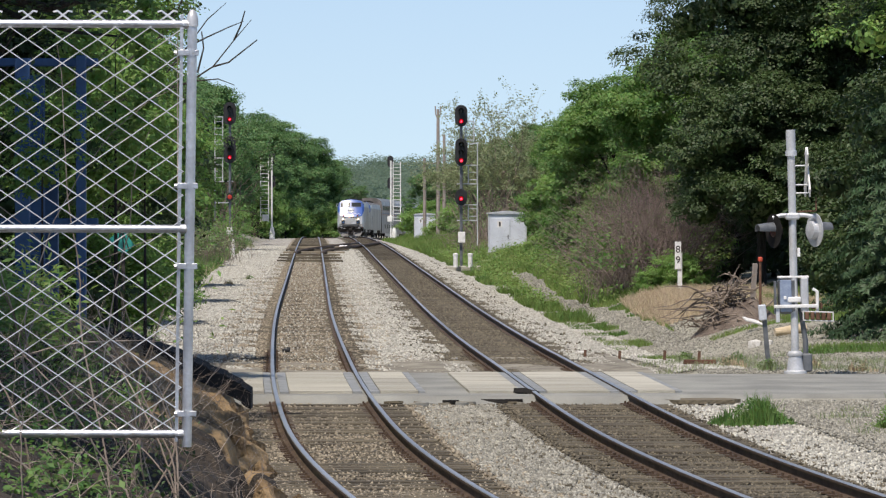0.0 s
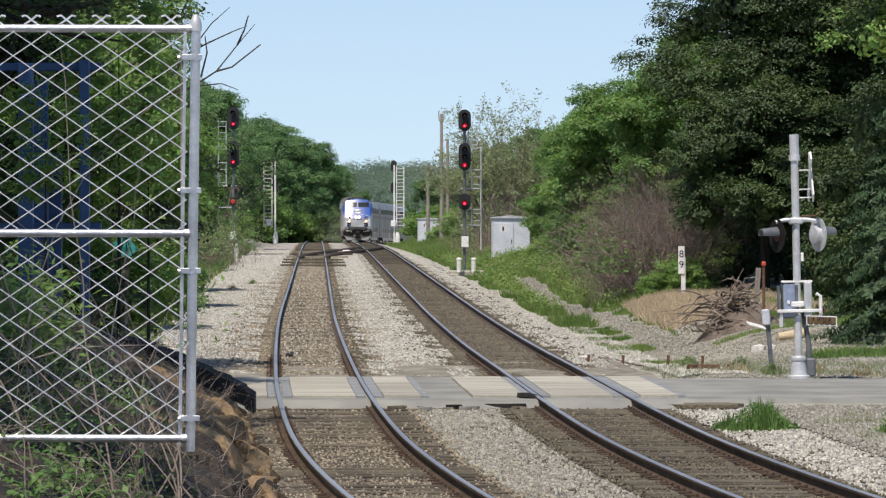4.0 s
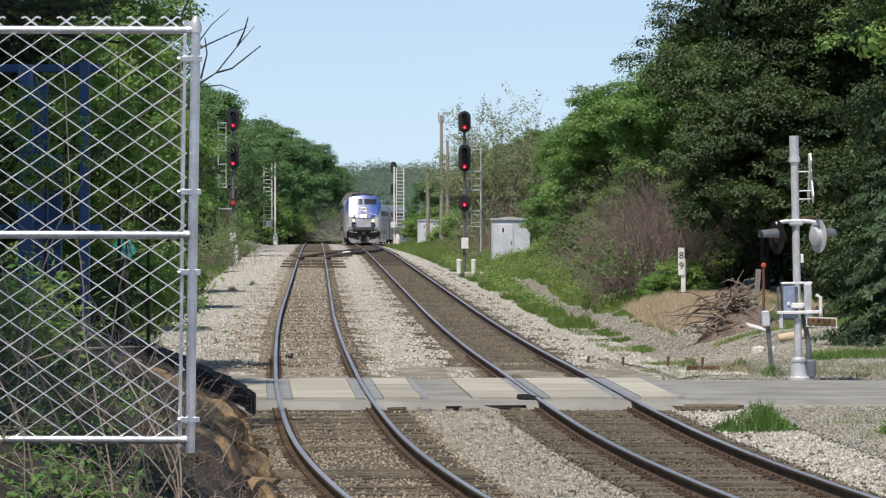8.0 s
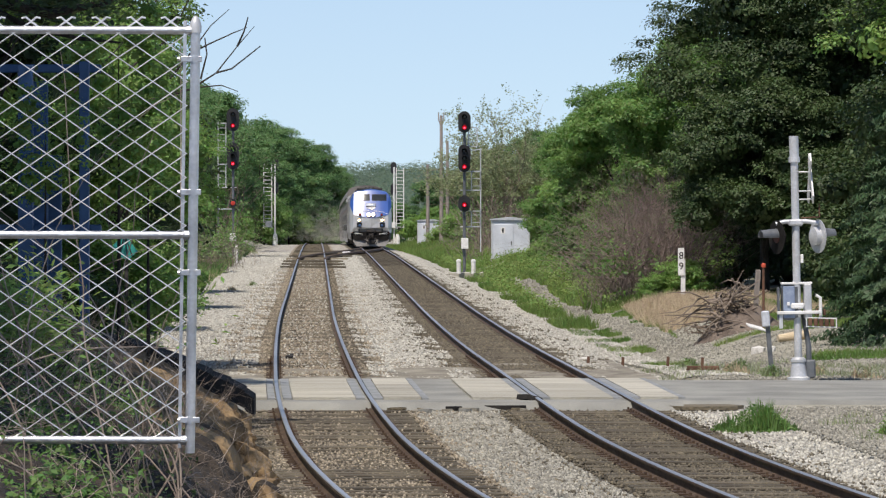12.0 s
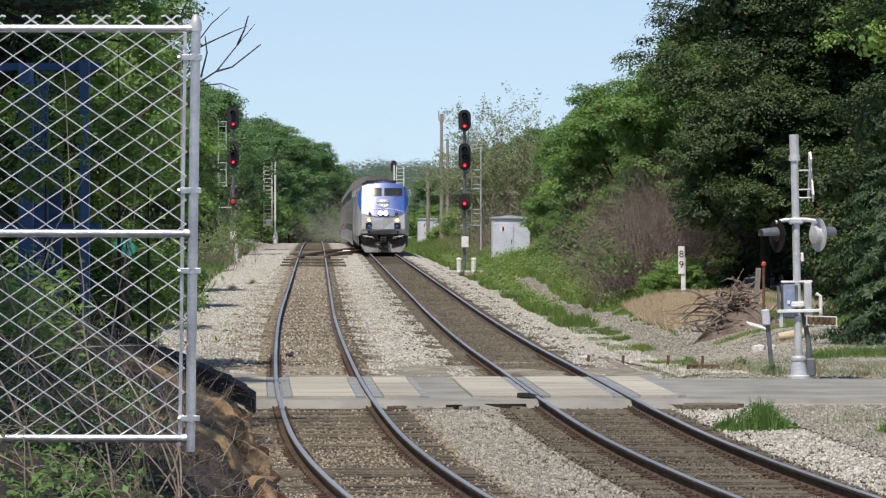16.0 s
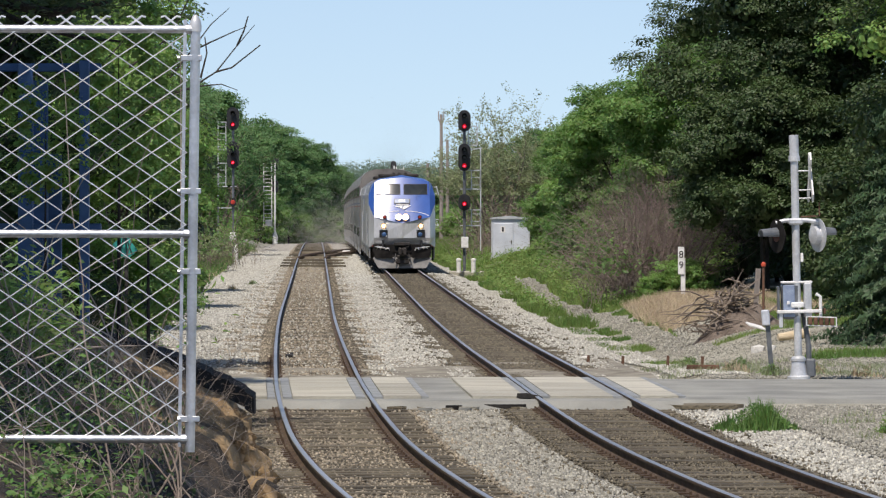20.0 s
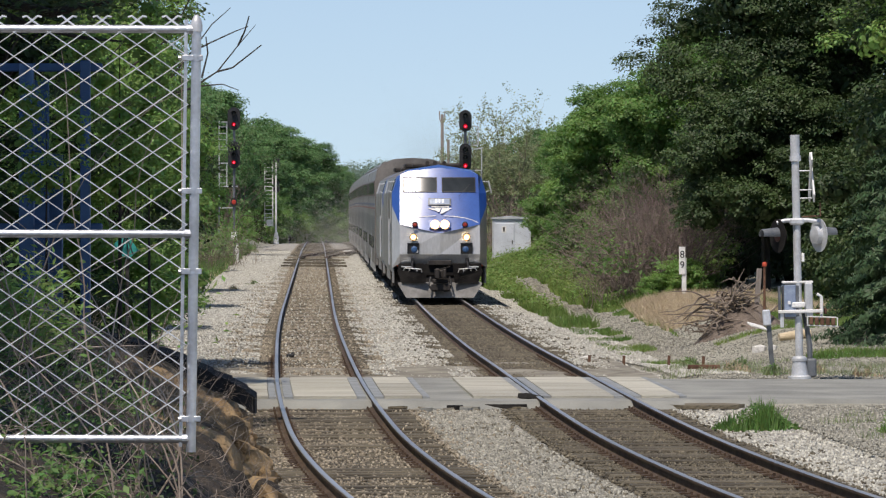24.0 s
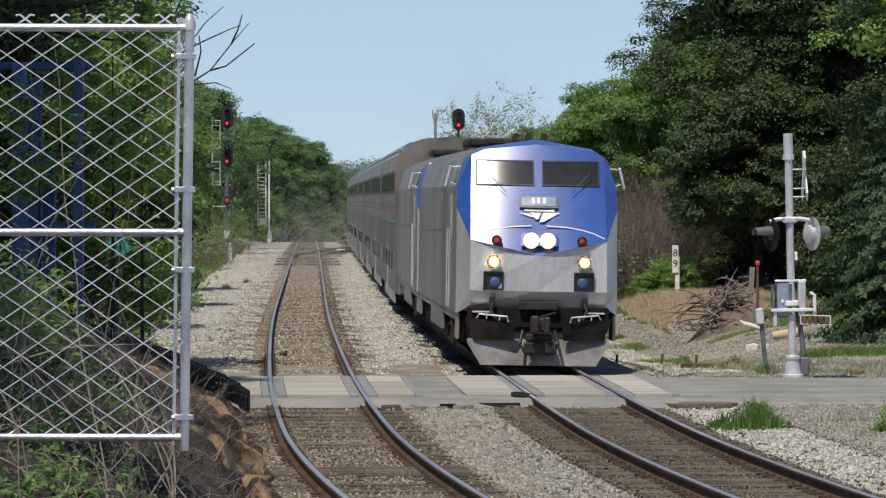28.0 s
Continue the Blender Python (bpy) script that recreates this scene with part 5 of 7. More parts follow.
# brush pile
pile = thing("brush_pile", "pile of cut dry branches by the drive", "brush pile", pose(7.05, 113, ground_z(7.05, 113)))
mound = Geo()
for j in range(9):
    for i in range(24):
        a = 6.283 * i / 24
        u = j / 8 * (1 + 0.3 * noise.noise(Vector((math.cos(a) * 2, math.sin(a) * 2, 5))))
        x, y = math.cos(a) * u * 1.2 + 0.15, math.sin(a) * u * 1.1
        mound.v.append((x, y, ground_z(x + 7.05, y + 113) - ground_z(7.05, 113) - 0.08 + 0.62 * max(0.0, 1 - u * u) ** 1.1 * (1 + 0.35 * noise.noise(Vector((x * 2.5, y * 2.5, 4)))) + 0.05 * noise.noise(Vector((x * 9, y * 9, 1)))))
mound.f = [(j * 24 + i, j * 24 + (i + 1) % 24, j * 24 + 24 + (i + 1) % 24, j * 24 + 24 + i)[::-1] for j in range(8) for i in range(24)]
part("mulch_mound", mound, M["mulch"], pile, "brown mulch and soil under the branches")
rs = np.random.RandomState(51)
for k in range(170):
    u, a = rs.uniform(), rs.uniform(0, 6.283)
    top = 1.25 * (1 - u ** 1.2) + 0.05
    c = Vector((math.cos(a) * u * 1.05 + (0.2 if k % 2 else -0.05), math.sin(a) * u * 0.9, top * rs.uniform(0.2, 1.0)))
    d = Vector((rs.normal(), rs.normal() * 0.7, rs.normal() * 0.35 + 0.1)).normalized()
    ln = rs.uniform(0.35, 1.1)
    bend = Vector(rs.normal(size=3) * 0.08)
    g = Geo().tube([c - d * ln / 2, c + bend, c + d * ln / 2], [rs.uniform(0.012, 0.035), 0.018, 0.006], 5)
    part("branch", g, M["twig"], pile)
for k in range(8):
    p = Vector((-0.4 + rs.uniform(-0.2, 0.2), -0.5, 0.35 + 0.08 * k))
    d = Vector((-1, rs.uniform(-0.4, 0.2), rs.uniform(-0.25, 0.25)))
    path = [p]
    for i in range(6):
        d = (d + Vector(rs.normal(size=3) * 0.22) + Vector((0, 0, -0.06))).normalized()
        path.append(path[-1] + d * rs.uniform(0.16, 0.30))
        path[-1].z = max(path[-1].z, 0.05)
    part("branch", Geo().tube(path, [0.028, 0.024, 0.02, 0.016, 0.012, 0.008, 0.004], 6), M["twig"], pile)
litter = twig_mesh("litter", rs, 60, lambda k: (rs.uniform(-1.4, 1.2), rs.uniform(-1.1, 0.9), 0.0), 0.35, 1.6, 0.008, M["twig"], 0.4, 1)
tagged(part("litter", litter, None, pile, "fine broken twigs"), kind="stuff")


# ---- grass and weeds ----
def blades(name, label, spots, height, width, mat, seed, lean=0.35):
    """Grass blades at points; a blade is a bent triangle."""
    rs = np.random.RandomState(seed)
    n = len(spots)
    a = rs.uniform(0, 6.283, n)
    side = np.stack([np.cos(a), np.sin(a), np.zeros(n)], 1) * (width * rs.uniform(0.6, 1.3, n))[:, None] / 2
    tip = np.stack([rs.normal(size=n) * lean, rs.normal(size=n) * lean, np.ones(n)], 1) * (height * rs.uniform(0.45, 1.2, n))[:, None]
    v = np.stack([spots - side, spots + side, spots + tip], 1).reshape(-1, 3)
    f = np.arange(3 * n).reshape(-1, 3)
    return thing(name, label, "grass", kind="stuff", geo=quick_mesh(name, v, f, mat))


def scatter(n, seed, y0, y1, d0, d1, keep, power=1.0):
    rs = np.random.RandomState(seed)
    out = []
    while len(out) < n:
        y = y0 + (y1 - y0) * rs.uniform() ** power
        d = rs.uniform(d0, d1)
        x = line_x(y) + d
        if keep(x, y, d):
            out.append((x, y, ground_z(x, y) + 0.02))
    return np.array(out)


def patchy(x, y, size, level):
    return noise.noise(Vector((x / size, y / size, 7.3))) > level


def track_path(x, y):
    """The two-wheel dirt drive that leaves the road and runs beside the line."""
    if y > 205:
        return False
    c = float(np.interp(y, (88, 95, 100, 118, 132, 160, 202, 300), (8.2, 6.9, 6.3, 5.6, 5.2, 4.0, 3.5, 3.0)))
    return abs(x - c) < 0.42 + 0.3 * noise.noise(Vector((0.3 * x, y / 4, 5)))


def track_right(x, y):
    return x > float(np.interp(y, (88, 118, 132, 160, 202, 300), (8.2, 5.6, 5.2, 4.0, 3.5, 3.0)))


blades("bank_grass", "fresh green grass on the lineside bank",
       scatter(165000, 61, 118, 310, 7.3, 13.0, lambda x, y, d: not track_path(x, y) and (track_right(x, y) or (y > 136 and d > 7.3 + 0.5 * noise.noise(Vector((0, y / 3, 1))) and patchy(x, y, 3, 0.12))) and patchy(x, y, 5, -0.5) and not (5.0 < x < 9 and y < 146)), 0.30, 0.035, M["grass"], 62)
blades("far_bank_grass", "green grass round the far signals",
       scatter(26000, 181, 305, 480, 7.4, 14.0, lambda x, y, d: patchy(x, y, 6, -0.45)), 0.5, 0.06, M["grass"], 182)
blades("verge_grass", "thin green grass on the verge by the drive",
       scatter(70000, 63, 95, 150, 7.5, 16, lambda x, y, d: not track_path(x, y) and patchy(x, y, 2.4, -0.25 if track_right(x, y) else 0.2) and not (6.0 < x < 8.3 and 110 < y) and not (5.8 < x and 98 < y < 109)), 0.12, 0.018, M["grass"], 64)
blades("dry_grass", "tall dry tan grass at the milepost",
       scatter(36000, 65, 122, 144, 9.2, 14, lambda x, y, d: 5.6 < x < 10.5 and not track_path(x, y)), 0.27, 0.014, M["dry_grass"], 66, 0.5)
blades("left_grass", "grey-green grass on the wooded bank",
       scatter(26000, 67, 85, 330, -9.5, -4.4, lambda x, y, d: patchy(x, y, 5, -0.1) and d < -4.7 - 0.6 * noise.noise(Vector((0, y / 6, 2)))), 0.45, 0.03, M["leaf_grey"], 68)
blades("left_dry_grass", "dry tan grass on the wooded bank",
       scatter(16000, 69, 60, 300, -10, -4.2, lambda x, y, d: patchy(x, y, 4, 0.0)), 0.35, 0.025, M["dry_grass"], 70)
rl = np.random.RandomState(140)
p = scatter(42000, 141, 118, 290, 7.6, 12.5, lambda x, y, d: (track_right(x, y) or y > 150) and not track_path(x, y) and patchy(x, y, 3, -0.15) and not (5.2 < x < 9 and y < 146))
p[:, 2] += rl.uniform(0, 1, len(p)) ** 2 * 0.55
v, f = leaf_cloud(p, 0.11, rl, np.tile([0, -0.2, 0.7], (len(p), 1)))
thing("bank_herbs", "fresh green leafy herbs on the lineside bank", "weeds", kind="stuff", geo=quick_mesh("bank_herbs", v, f, M["grass"]))
blades("left_scrub", "dry tan and brown grass beside the far ballast",
       scatter(15000, 143, 185, 340, -12, -4.3, lambda x, y, d: patchy(x, y, 6, -0.2)), 0.28, 0.04, M["dry_grass"], 144)
blades("left_scrub", "grey-green scrub beside the far ballast",
       scatter(22000, 145, 185, 340, -12, -4.2, lambda x, y, d: patchy(x, y, 5, 0.0)), 0.55, 0.05, M["leaf"], 146)
blades("roadside_weeds", "patchy brown-green weeds beside the road",
       scatter(7000, 71, 86.3, 96, 6.6, 22, lambda x, y, d: patchy(x, y, 1.5, 0.05)), 0.13, 0.015, M["leaf_grey"], 72)
blades("gravel_weeds", "sparse weeds growing through the gravel",
       scatter(2500, 73, 58, 74, 7.2, 14, lambda x, y, d: patchy(x, y, 1.0, 0.25)), 0.12, 0.015, M["leaf_grey"], 74)


def weed(x, y, w, h, n, seed, label, z=None, mats=("grass", "leaf_light")):
    rs = np.random.RandomState(seed)
    t = thing("weed_clump", label, "weeds", pose(x, y, ground_z(x, y) if z is None else z), "weed clumps")
    m = n // 2
    heart = rs.normal(size=(9, 3)) * np.array([w * 0.30, w * 0.24, 0])
    grow = rs.uniform(0.3, 1.25, 9)
    own = rs.randint(0, 9, m)
    p = heart[own] + rs.normal(size=(m, 3)) * np.array([w * 0.08, w * 0.08, 0])
    p[:, 2] = 0
    tall = h * grow[own] * np.exp(-((p[:, 0] / (w * 0.6)) ** 2)) * rs.uniform(0.4, 1.1, m)
    a = rs.uniform(0, 6.283, m)
    side = np.stack([np.cos(a), np.sin(a), np.zeros(m)], 1) * 0.008
    lean = rs.normal(size=(m, 3)) * 0.18 * tall[:, None]
    lean[:, 2] = tall
    midp = p + lean * np.array([0.35, 0.35, 0.6])
    v = np.stack([p - side, p + side, midp + side * 1.2, midp - side * 1.2], 1).reshape(-1, 3)
    v2 = np.stack([midp - side * 1.2, midp + side * 1.2, p + lean + side * 0.1, p + lean - side * 0.1], 1).reshape(-1, 3)
    q = np.arange(8 * m).reshape(-1, 4)
    part("blade_tuft", quick_mesh("blade_tuft", np.concatenate([v, v2]), q, M[mats[0]]), None, t, "green upright blades")["kind"] = "stuff"
    lp = rs.normal(size=(m, 3)) * np.array([w * 0.24, w * 0.22, 0])
    lp[:, 2] = rs.uniform(0.05, 0.9, m) * h * np.exp(-((lp[:, 0] / (w * 0.45)) ** 2))
    v, f = leaf_cloud(lp, 0.06, rs, np.tile([0, 0, 0.5], (m, 1)), 0, 0.3)
    part("leaf_tuft", quick_mesh("leaf_tuft", v, f, M[mats[1]]), None, t, "small green leaves")["kind"] = "stuff"


weed(4.66, 68.5, 1.05, 0.52, 4200, 81, "bushy green weeds in the gravel by the road", mats=("leaf", "leaf"))
weed(6.45, 66.0, 0.6, 0.42, 900, 82, "green weeds at the gravel's edge")
for k, (x, y) in enumerate(((5.6, 89.0), (6.2, 87.5), (7.1, 88.5), (4.9, 93.5), (7.9, 87), (5.9, 92), (-8.0, 176), (-7.6, 186))):
    weed(x, y, 0.5, 0.26, 300, 90 + k, "small olive and brown weeds beside the road", mats=("leaf_grey", "leaf") if k % 2 else ("dry_grass", "leaf_grey"))

# trees out of view, placed so that their shade falls on the near bank
shade = tree("unseen tree placed to shade the near bank", 9.5, 6.0, 4.2, 16, M["leaf_dark"], 60000, 0.12, 44, 0.16)
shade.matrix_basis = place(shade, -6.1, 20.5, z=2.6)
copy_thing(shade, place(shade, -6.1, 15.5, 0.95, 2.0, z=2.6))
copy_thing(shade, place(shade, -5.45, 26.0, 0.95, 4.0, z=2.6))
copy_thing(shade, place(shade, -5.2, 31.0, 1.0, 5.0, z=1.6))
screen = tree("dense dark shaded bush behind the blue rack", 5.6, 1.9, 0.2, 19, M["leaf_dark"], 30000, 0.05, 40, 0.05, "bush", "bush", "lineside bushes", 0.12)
screen.matrix_basis = place(screen, -3.35, 32.4, z=1.2)
copy_thing(screen, place(screen, -4.3, 33.5, 1.1, 2.0, z=1.0))
# a shaded tree whose lowest bough hangs into view
low_tree = thing("leaning_tree", "shaded tree with a low leafy bough over the bank", "tree")
part("trunk", Geo().tube([(-4.3, 23.2, 1.9), (-4.2, 23.0, 3.4), (-4.0, 22.8, 4.6), (-3.7, 22.6, 7.0)], [0.16, 0.14, 0.12, 0.06], 10), M["bark"], low_tree, "dark bark trunk")
part("bough", Geo().tube([(-4.05, 22.8, 4.3), (-3.2, 22.5, 4.45), (-2.4, 22.4, 4.25), (-1.9, 22.4, 4.12), (-1.62, 22.4, 4.18), (-1.45, 22.4, 4.32)], [0.07, 0.05, 0.035, 0.024, 0.014, 0.008], 8)
     .tube([(-2.4, 22.4, 4.25), (-2.0, 22.3, 4.06), (-1.75, 22.3, 4.0), (-1.55, 22.3, 3.98)], [0.02, 0.014, 0.010, 0.005], 7), M["bark"], low_tree, "dark low bough")
rs = np.random.RandomState(77)
p = np.stack([-1.55 - rs.uniform(0, 1, 5200) ** 0.9 * 2.2, 22.4 + rs.normal(size=5200) * 0.45, 4.24 + rs.normal(size=5200) * 0.12], 1)
p[:, 2] -= np.maximum(0, -1.95 - p[:, 0]) * 0.10
v, f = leaf_cloud(p, 0.042, rs, np.tile([0, -0.2, 0.8], (len(p), 1)), 0.3)
part("crown", quick_mesh("crown", v, f, M["leaf_dark"]), None, low_tree, "dark drooping leaves")

# added tree, wholly out of view: its crown dapples the bank with shade
bt = thing("bank_tree", "unseen slender tree added to shade the near bank", "tree")
part("trunk", Geo().tube([(-5.4, 11.6, 3.2), (-5.0, 11.8, 5.0), (-4.6, 13.0, 7.0), (-3.8, 14.4, 8.2)], [0.09, 0.08, 0.06, 0.02], 9), M["bark"], bt, "dark bark trunk")
rs = np.random.RandomState(78)
p = rs.normal(size=(17000, 3))
p = p / np.linalg.norm(p, axis=1)[:, None] * rs.uniform(0, 1, 17000)[:, None] ** 0.4 * np.array([1.55, 1.7, 0.9]) + np.array([-3.75, 14.0, 8.2])
v, f = leaf_cloud(p, 0.09, rs, np.tile([0, 0, 0.8], (len(p), 1)))
part("crown", quick_mesh("crown", v, f, M["leaf_dark"]), None, bt, "dense leafy crown")

# vines, twigs and weeds on the near bank
rs = np.random.RandomState(101)
spots = []
while len(spots) < 300:
    y = rs.uniform(12.6, 26)
    x = bank_edge(y) - 0.15 - rs.uniform(0, 1) ** 0.7 * 1.7
    spots.append((x, y, bank_top(x, y) - 0.02))
tang = thing("dead_vines", "tangle of dead vines and twigs on the bank", "vines")
for k0 in range(0, 300, 30):
    tagged(part("vine_clump", twig_mesh("vine_clump", rs, 30, lambda k: spots[k0 + k], 0.5, 1.3, 0.0030, M["vine"], 0.35, 2), None, tang), kind="stuff")
pts = []
while len(pts) < 7000:
    y = rs.uniform(12.6, 24)
    x = bank_edge(y) - 0.55 - rs.uniform(0, 1.4)
    if noise.noise(Vector((x * 3, y * 1.2, 9))) > 0.24:
        pts.append((x, y, bank_top(x, y) + abs(rs.normal()) * 0.09))
v, f = leaf_cloud(np.array(pts), 0.027, rs, np.tile([0, -0.2, 0.7], (len(pts), 1)))
thing("bank_weeds", "light green seedlings and weeds on the bank", "weeds", kind="stuff", geo=quick_mesh("bank_weeds", v, f, M["leaf"]))
p2 = np.array([(-1.92 + rs.normal() * 0.13, 21 + rs.normal() * 0.5, 2.66 + rs.normal() * 0.13) for _ in range(2600)])
v, f = leaf_cloud(p2, 0.05, rs, np.tile([0, -0.2, 0.6], (len(p2), 1)), 0.2, 0.3)
bsh = thing("bank_bush", "small green bush behind the fence", "bush")
part("foliage", quick_mesh("foliage", v, f, M["leaf_light"]), None, bsh, "narrow green leaves")
part("stem", twig_mesh("stem", rs, 22, lambda k: (-1.92 + rs.normal() * 0.08, 21 + rs.normal() * 0.2, 2.3), 0.5, 0.4, 0.004, M["bark"], 0.2, 1), None, bsh)
for k in range(30):
    x, y = -0.8 - rs.uniform(0, 1.05), rs.uniform(14.0, 17.5)
    path = [Vector((x, y, bank_top(x, y) - 0.02))]
    tall, bend = rs.uniform(0.5, 1.5), rs.uniform(-1.1, 0.55)
    d = Vector((rs.normal() * 0.25 - 0.05, 0.05, 1)).normalized()
    for i in range(16):
        d = (d + Vector((bend * 0.11 + rs.normal() * 0.10, rs.normal() * 0.10, -0.055 + rs.normal() * 0.05))).normalized()
        nxt = path[-1] + d * tall / 13
        nxt.x = min(nxt.x, -0.0565 * nxt.y)
        nxt.z = max(nxt.z, bank_top(nxt.x, nxt.y) + 0.01)
        path.append(nxt)
    thing("climbing_vine", "bare pale vine stem arching over the bank", "vine", group="bare vines", geo=Geo().tube(path, [0.0036 - 0.00015 * i for i in range(17)], 5), mat=M["vine" if k % 3 else "twig"])
pts = []
while len(pts) < 3500:
    y = rs.uniform(12.6, 22)
    x = bank_edge(y) - 0.40 - rs.uniform(0, 1.6)
    if noise.noise(Vector((x * 2.2, y * 1.0, 4))) > -0.1:
        pts.append((x, y, bank_top(x, y) + rs.uniform(0, 1) ** 1.5 * 0.2))
v, f = leaf_cloud(np.array(pts), 0.022, rs, np.tile([0, -0.1, 0.4], (len(pts), 1)))
thing("bank_ivy", "dark green low growth in the litter on the bank", "weeds", kind="stuff", geo=quick_mesh("bank_ivy", v, f, M["leaf_dark"]))

sap = tree("slender light green sapling on the bank", 2.3, 0.7, 1.15, 17, M["leaf_light"], 2200, 0.036, 22, 0.014, "sapling", "sapling", "saplings", 0.09)
sap.matrix_basis = place(sap, -2.02, 28.9, z=2.25)
copy_thing(sap, place(sap, -1.78, 28.0, 0.8, 1.3, z=2.15))
copy_thing(sap, place(sap, -2.35, 27.4, 0.7, 3.3, z=2.35))

# bare boughs of a dead tree that reach over the bank
dead = thing("dead_tree", "leaning dead tree with bare dark boughs", "tree")
dg = Geo().tube([(-5.6, 46, -0.2), (-5.2, 45.6, 2.0), (-4.7, 45.4, 3.6), (-3.9, 45.2, 4.0), (-3.0, 45, 4.15), (-2.45, 45, 4.3)], [0.12, 0.10, 0.05, 0.025, 0.016, 0.012], 8)
part("trunk", dg, M["bark"], dead, "dark bark trunk")
bow = Geo()
root = Vector((-2.45, 45, 4.3))
for pts in ([(0, 0, 0), (0.25, 0, 0.16), (0.45, 0.1, 0.42), (0.62, 0.1, 0.62)], [(0.25, 0, 0.16), (0.40, 0, 0.20), (0.68, 0, 0.42)], [(-0.1, 0, -0.02), (0.08, 0, 0.02), (0.30, 0, 0.04), (0.46, 0, -0.02)],
            [(-0.2, 0, 0.1), (0.0, 0, 0.35), (0.20, 0, 0.62), (0.38, 0, 0.78)], [(0.0, 0, 0.35), (0.18, 0, 0.44), (0.42, 0, 0.55), (0.55, 0, 0.60)], [(0.1, 0, 0.1), (0.16, 0, 0.34), (0.14, 0, 0.5)],
            [(0.45, 0.1, 0.42), (0.52, 0, 0.56), (0.56, 0, 0.7)], [(-0.6, 0, 0.2), (-0.2, 0, 0.5), (0.0, 0, 0.9), (0.1, 0, 1.1)], [(-1.2, 0, -0.1), (-0.7, 0, 0.4), (-0.3, 0, 0.9), (-0.2, 0, 1.3)]):
    bow.tube([root + Vector(p) for p in pts], [0.011, 0.008, 0.006, 0.003][:len(pts)], 5)
part("bough", bow, M["bark"], dead, "bare dark boughs")

# far woods over the crest
rs_far = np.random.RandomState(8)
lob = []
for k in range(420):
    y = rs_far.uniform(680, 1500)
    x = rs_far.uniform(-75, 90)
    hgt = rs_far.uniform(6, 10)
    lob.append(((x, y, ground_z(0, y) + hgt * 0.5), (rs_far.uniform(4, 7), rs_far.uniform(4, 7), hgt * 0.55)))
p, d = crown_points(rs_far, lob, 230000, spread=0.8, clump=6)
v, f = leaf_cloud(p, 0.62, rs_far, d + np.array([0, 0, 0.5]))
thing("far_woods", "distant green woods beyond the curve, haze put into their leaf colour", "woods", kind="stuff", geo=quick_mesh("far_woods", v, f, M["far_wood"]))


# ---- loose stones ----
def stones(name, label, n, seed, y0, y1, d0, d1, size, mat, zf, power=1.0, keep=None):
    rs = np.random.RandomState(seed)
    y = y0 + (y1 - y0) * rs.uniform(size=n) ** power
    d = rs.uniform(d0, d1, n)
    ok = ~((y > 74.9) & (y < 85.2))
    if keep:
        ok &= keep(y, d)
    y, d = y[ok], d[ok]
    n = len(y)
    lx, dz = np.array([line_x(k) for k in y]), np.array([dip(k) for k in y])
    c = np.stack([lx + d, y, dz + zf(d, y)], 1)
    s = size * rs.uniform(0.5, 1.4, n)[:, None, None]
    base = np.array([[1, 0, 0], [-0.5, 0.87, 0.1], [-0.5, -0.87, -0.1], [0.1, 0.1, 0.75], [-0.1, 0, -0.75]])
    q = rs.normal(size=(n, 3, 3))
    q, _ = np.linalg.qr(q)
    q[:, :, 0] *= np.sign(np.linalg.det(q))[:, None]
    v = np.einsum("nij,kj->nki", q, base) * rs.uniform(0.75, 1.25, (n, 5, 1)) * s * 0.5 + c[:, None, :]
    t = np.array([[0, 1, 3], [1, 2, 3], [2, 0, 3], [1, 0, 4], [2, 1, 4], [0, 2, 4]])
    f = (np.arange(n)[:, None, None] * 5 + t[None]).reshape(-1, 3)
    thing(name, label, "ballast stones", kind="stuff", geo=quick_mesh(name, v.reshape(-1, 3), f, mat))


def shoulder(d, y):
    return -0.19 - np.maximum(0, d - 6.1) * 0.30 * np.clip((y - 86) / 14, 0, 1)


flat = lambda d, y: -0.19 + 0 * d
stones("loose_ballast", "grey loose ballast stones between the tracks", 15000, 111, 46, 75, 1.45, 2.75, 0.06, M["grey_stone"], flat)
stones("loose_ballast", "pale loose ballast stones between the tracks", 18000, 117, 85, 190, 1.5, 2.7, 0.07, M["stone"], flat, 1.3)
stones("loose_ballast", "pale ballast stones along the far tracks", 22000, 118, 188, 300, 1.5, 2.7, 0.10, M["stone"], flat)
stones("loose_ballast", "pale ballast stones along the far shoulder", 40000, 119, 188, 320, -4.4, -1.5, 0.10, M["stone"], lambda d, y: -0.2 - 0.06 * (d < -3.9))
stones("loose_ballast", "pale ballast stones on the far sloping shoulder", 22000, 133, 188, 320, 5.6, 7.5, 0.10, M["stone"], shoulder)
stones("loose_ballast", "pale loose ballast stones on the wide shoulder", 34000, 112, 60, 190, -4.4, -1.5, 0.07, M["stone"], lambda d, y: -0.2 - 0.06 * (d < -3.9), 1.3)
stones("loose_ballast", "pale loose ballast stones on the sloping shoulder", 34000, 113, 46, 190, 5.6, 7.3, 0.068, M["stone"], shoulder, 1.5)
for k, (a, b, n) in enumerate(((-1.65, -1.12, 7000), (1.12, 1.6, 6000), (2.6, 3.05, 6000), (5.35, 5.7, 4000))):
    mixed = lambda y, d, a=a: np.sin(y * 1.7 + d * 5) + np.sin(y * 0.61 + a) + np.sin(y * 4.3 + d * 11) * 0.7 > 0.0
    stones("loose_ballast", "pale stones strewn over the tie ends", n, 160 + k, 85, 290, a, b, 0.075, M["stone"], lambda d, y: -0.155 + 0 * d, 1.4, mixed)
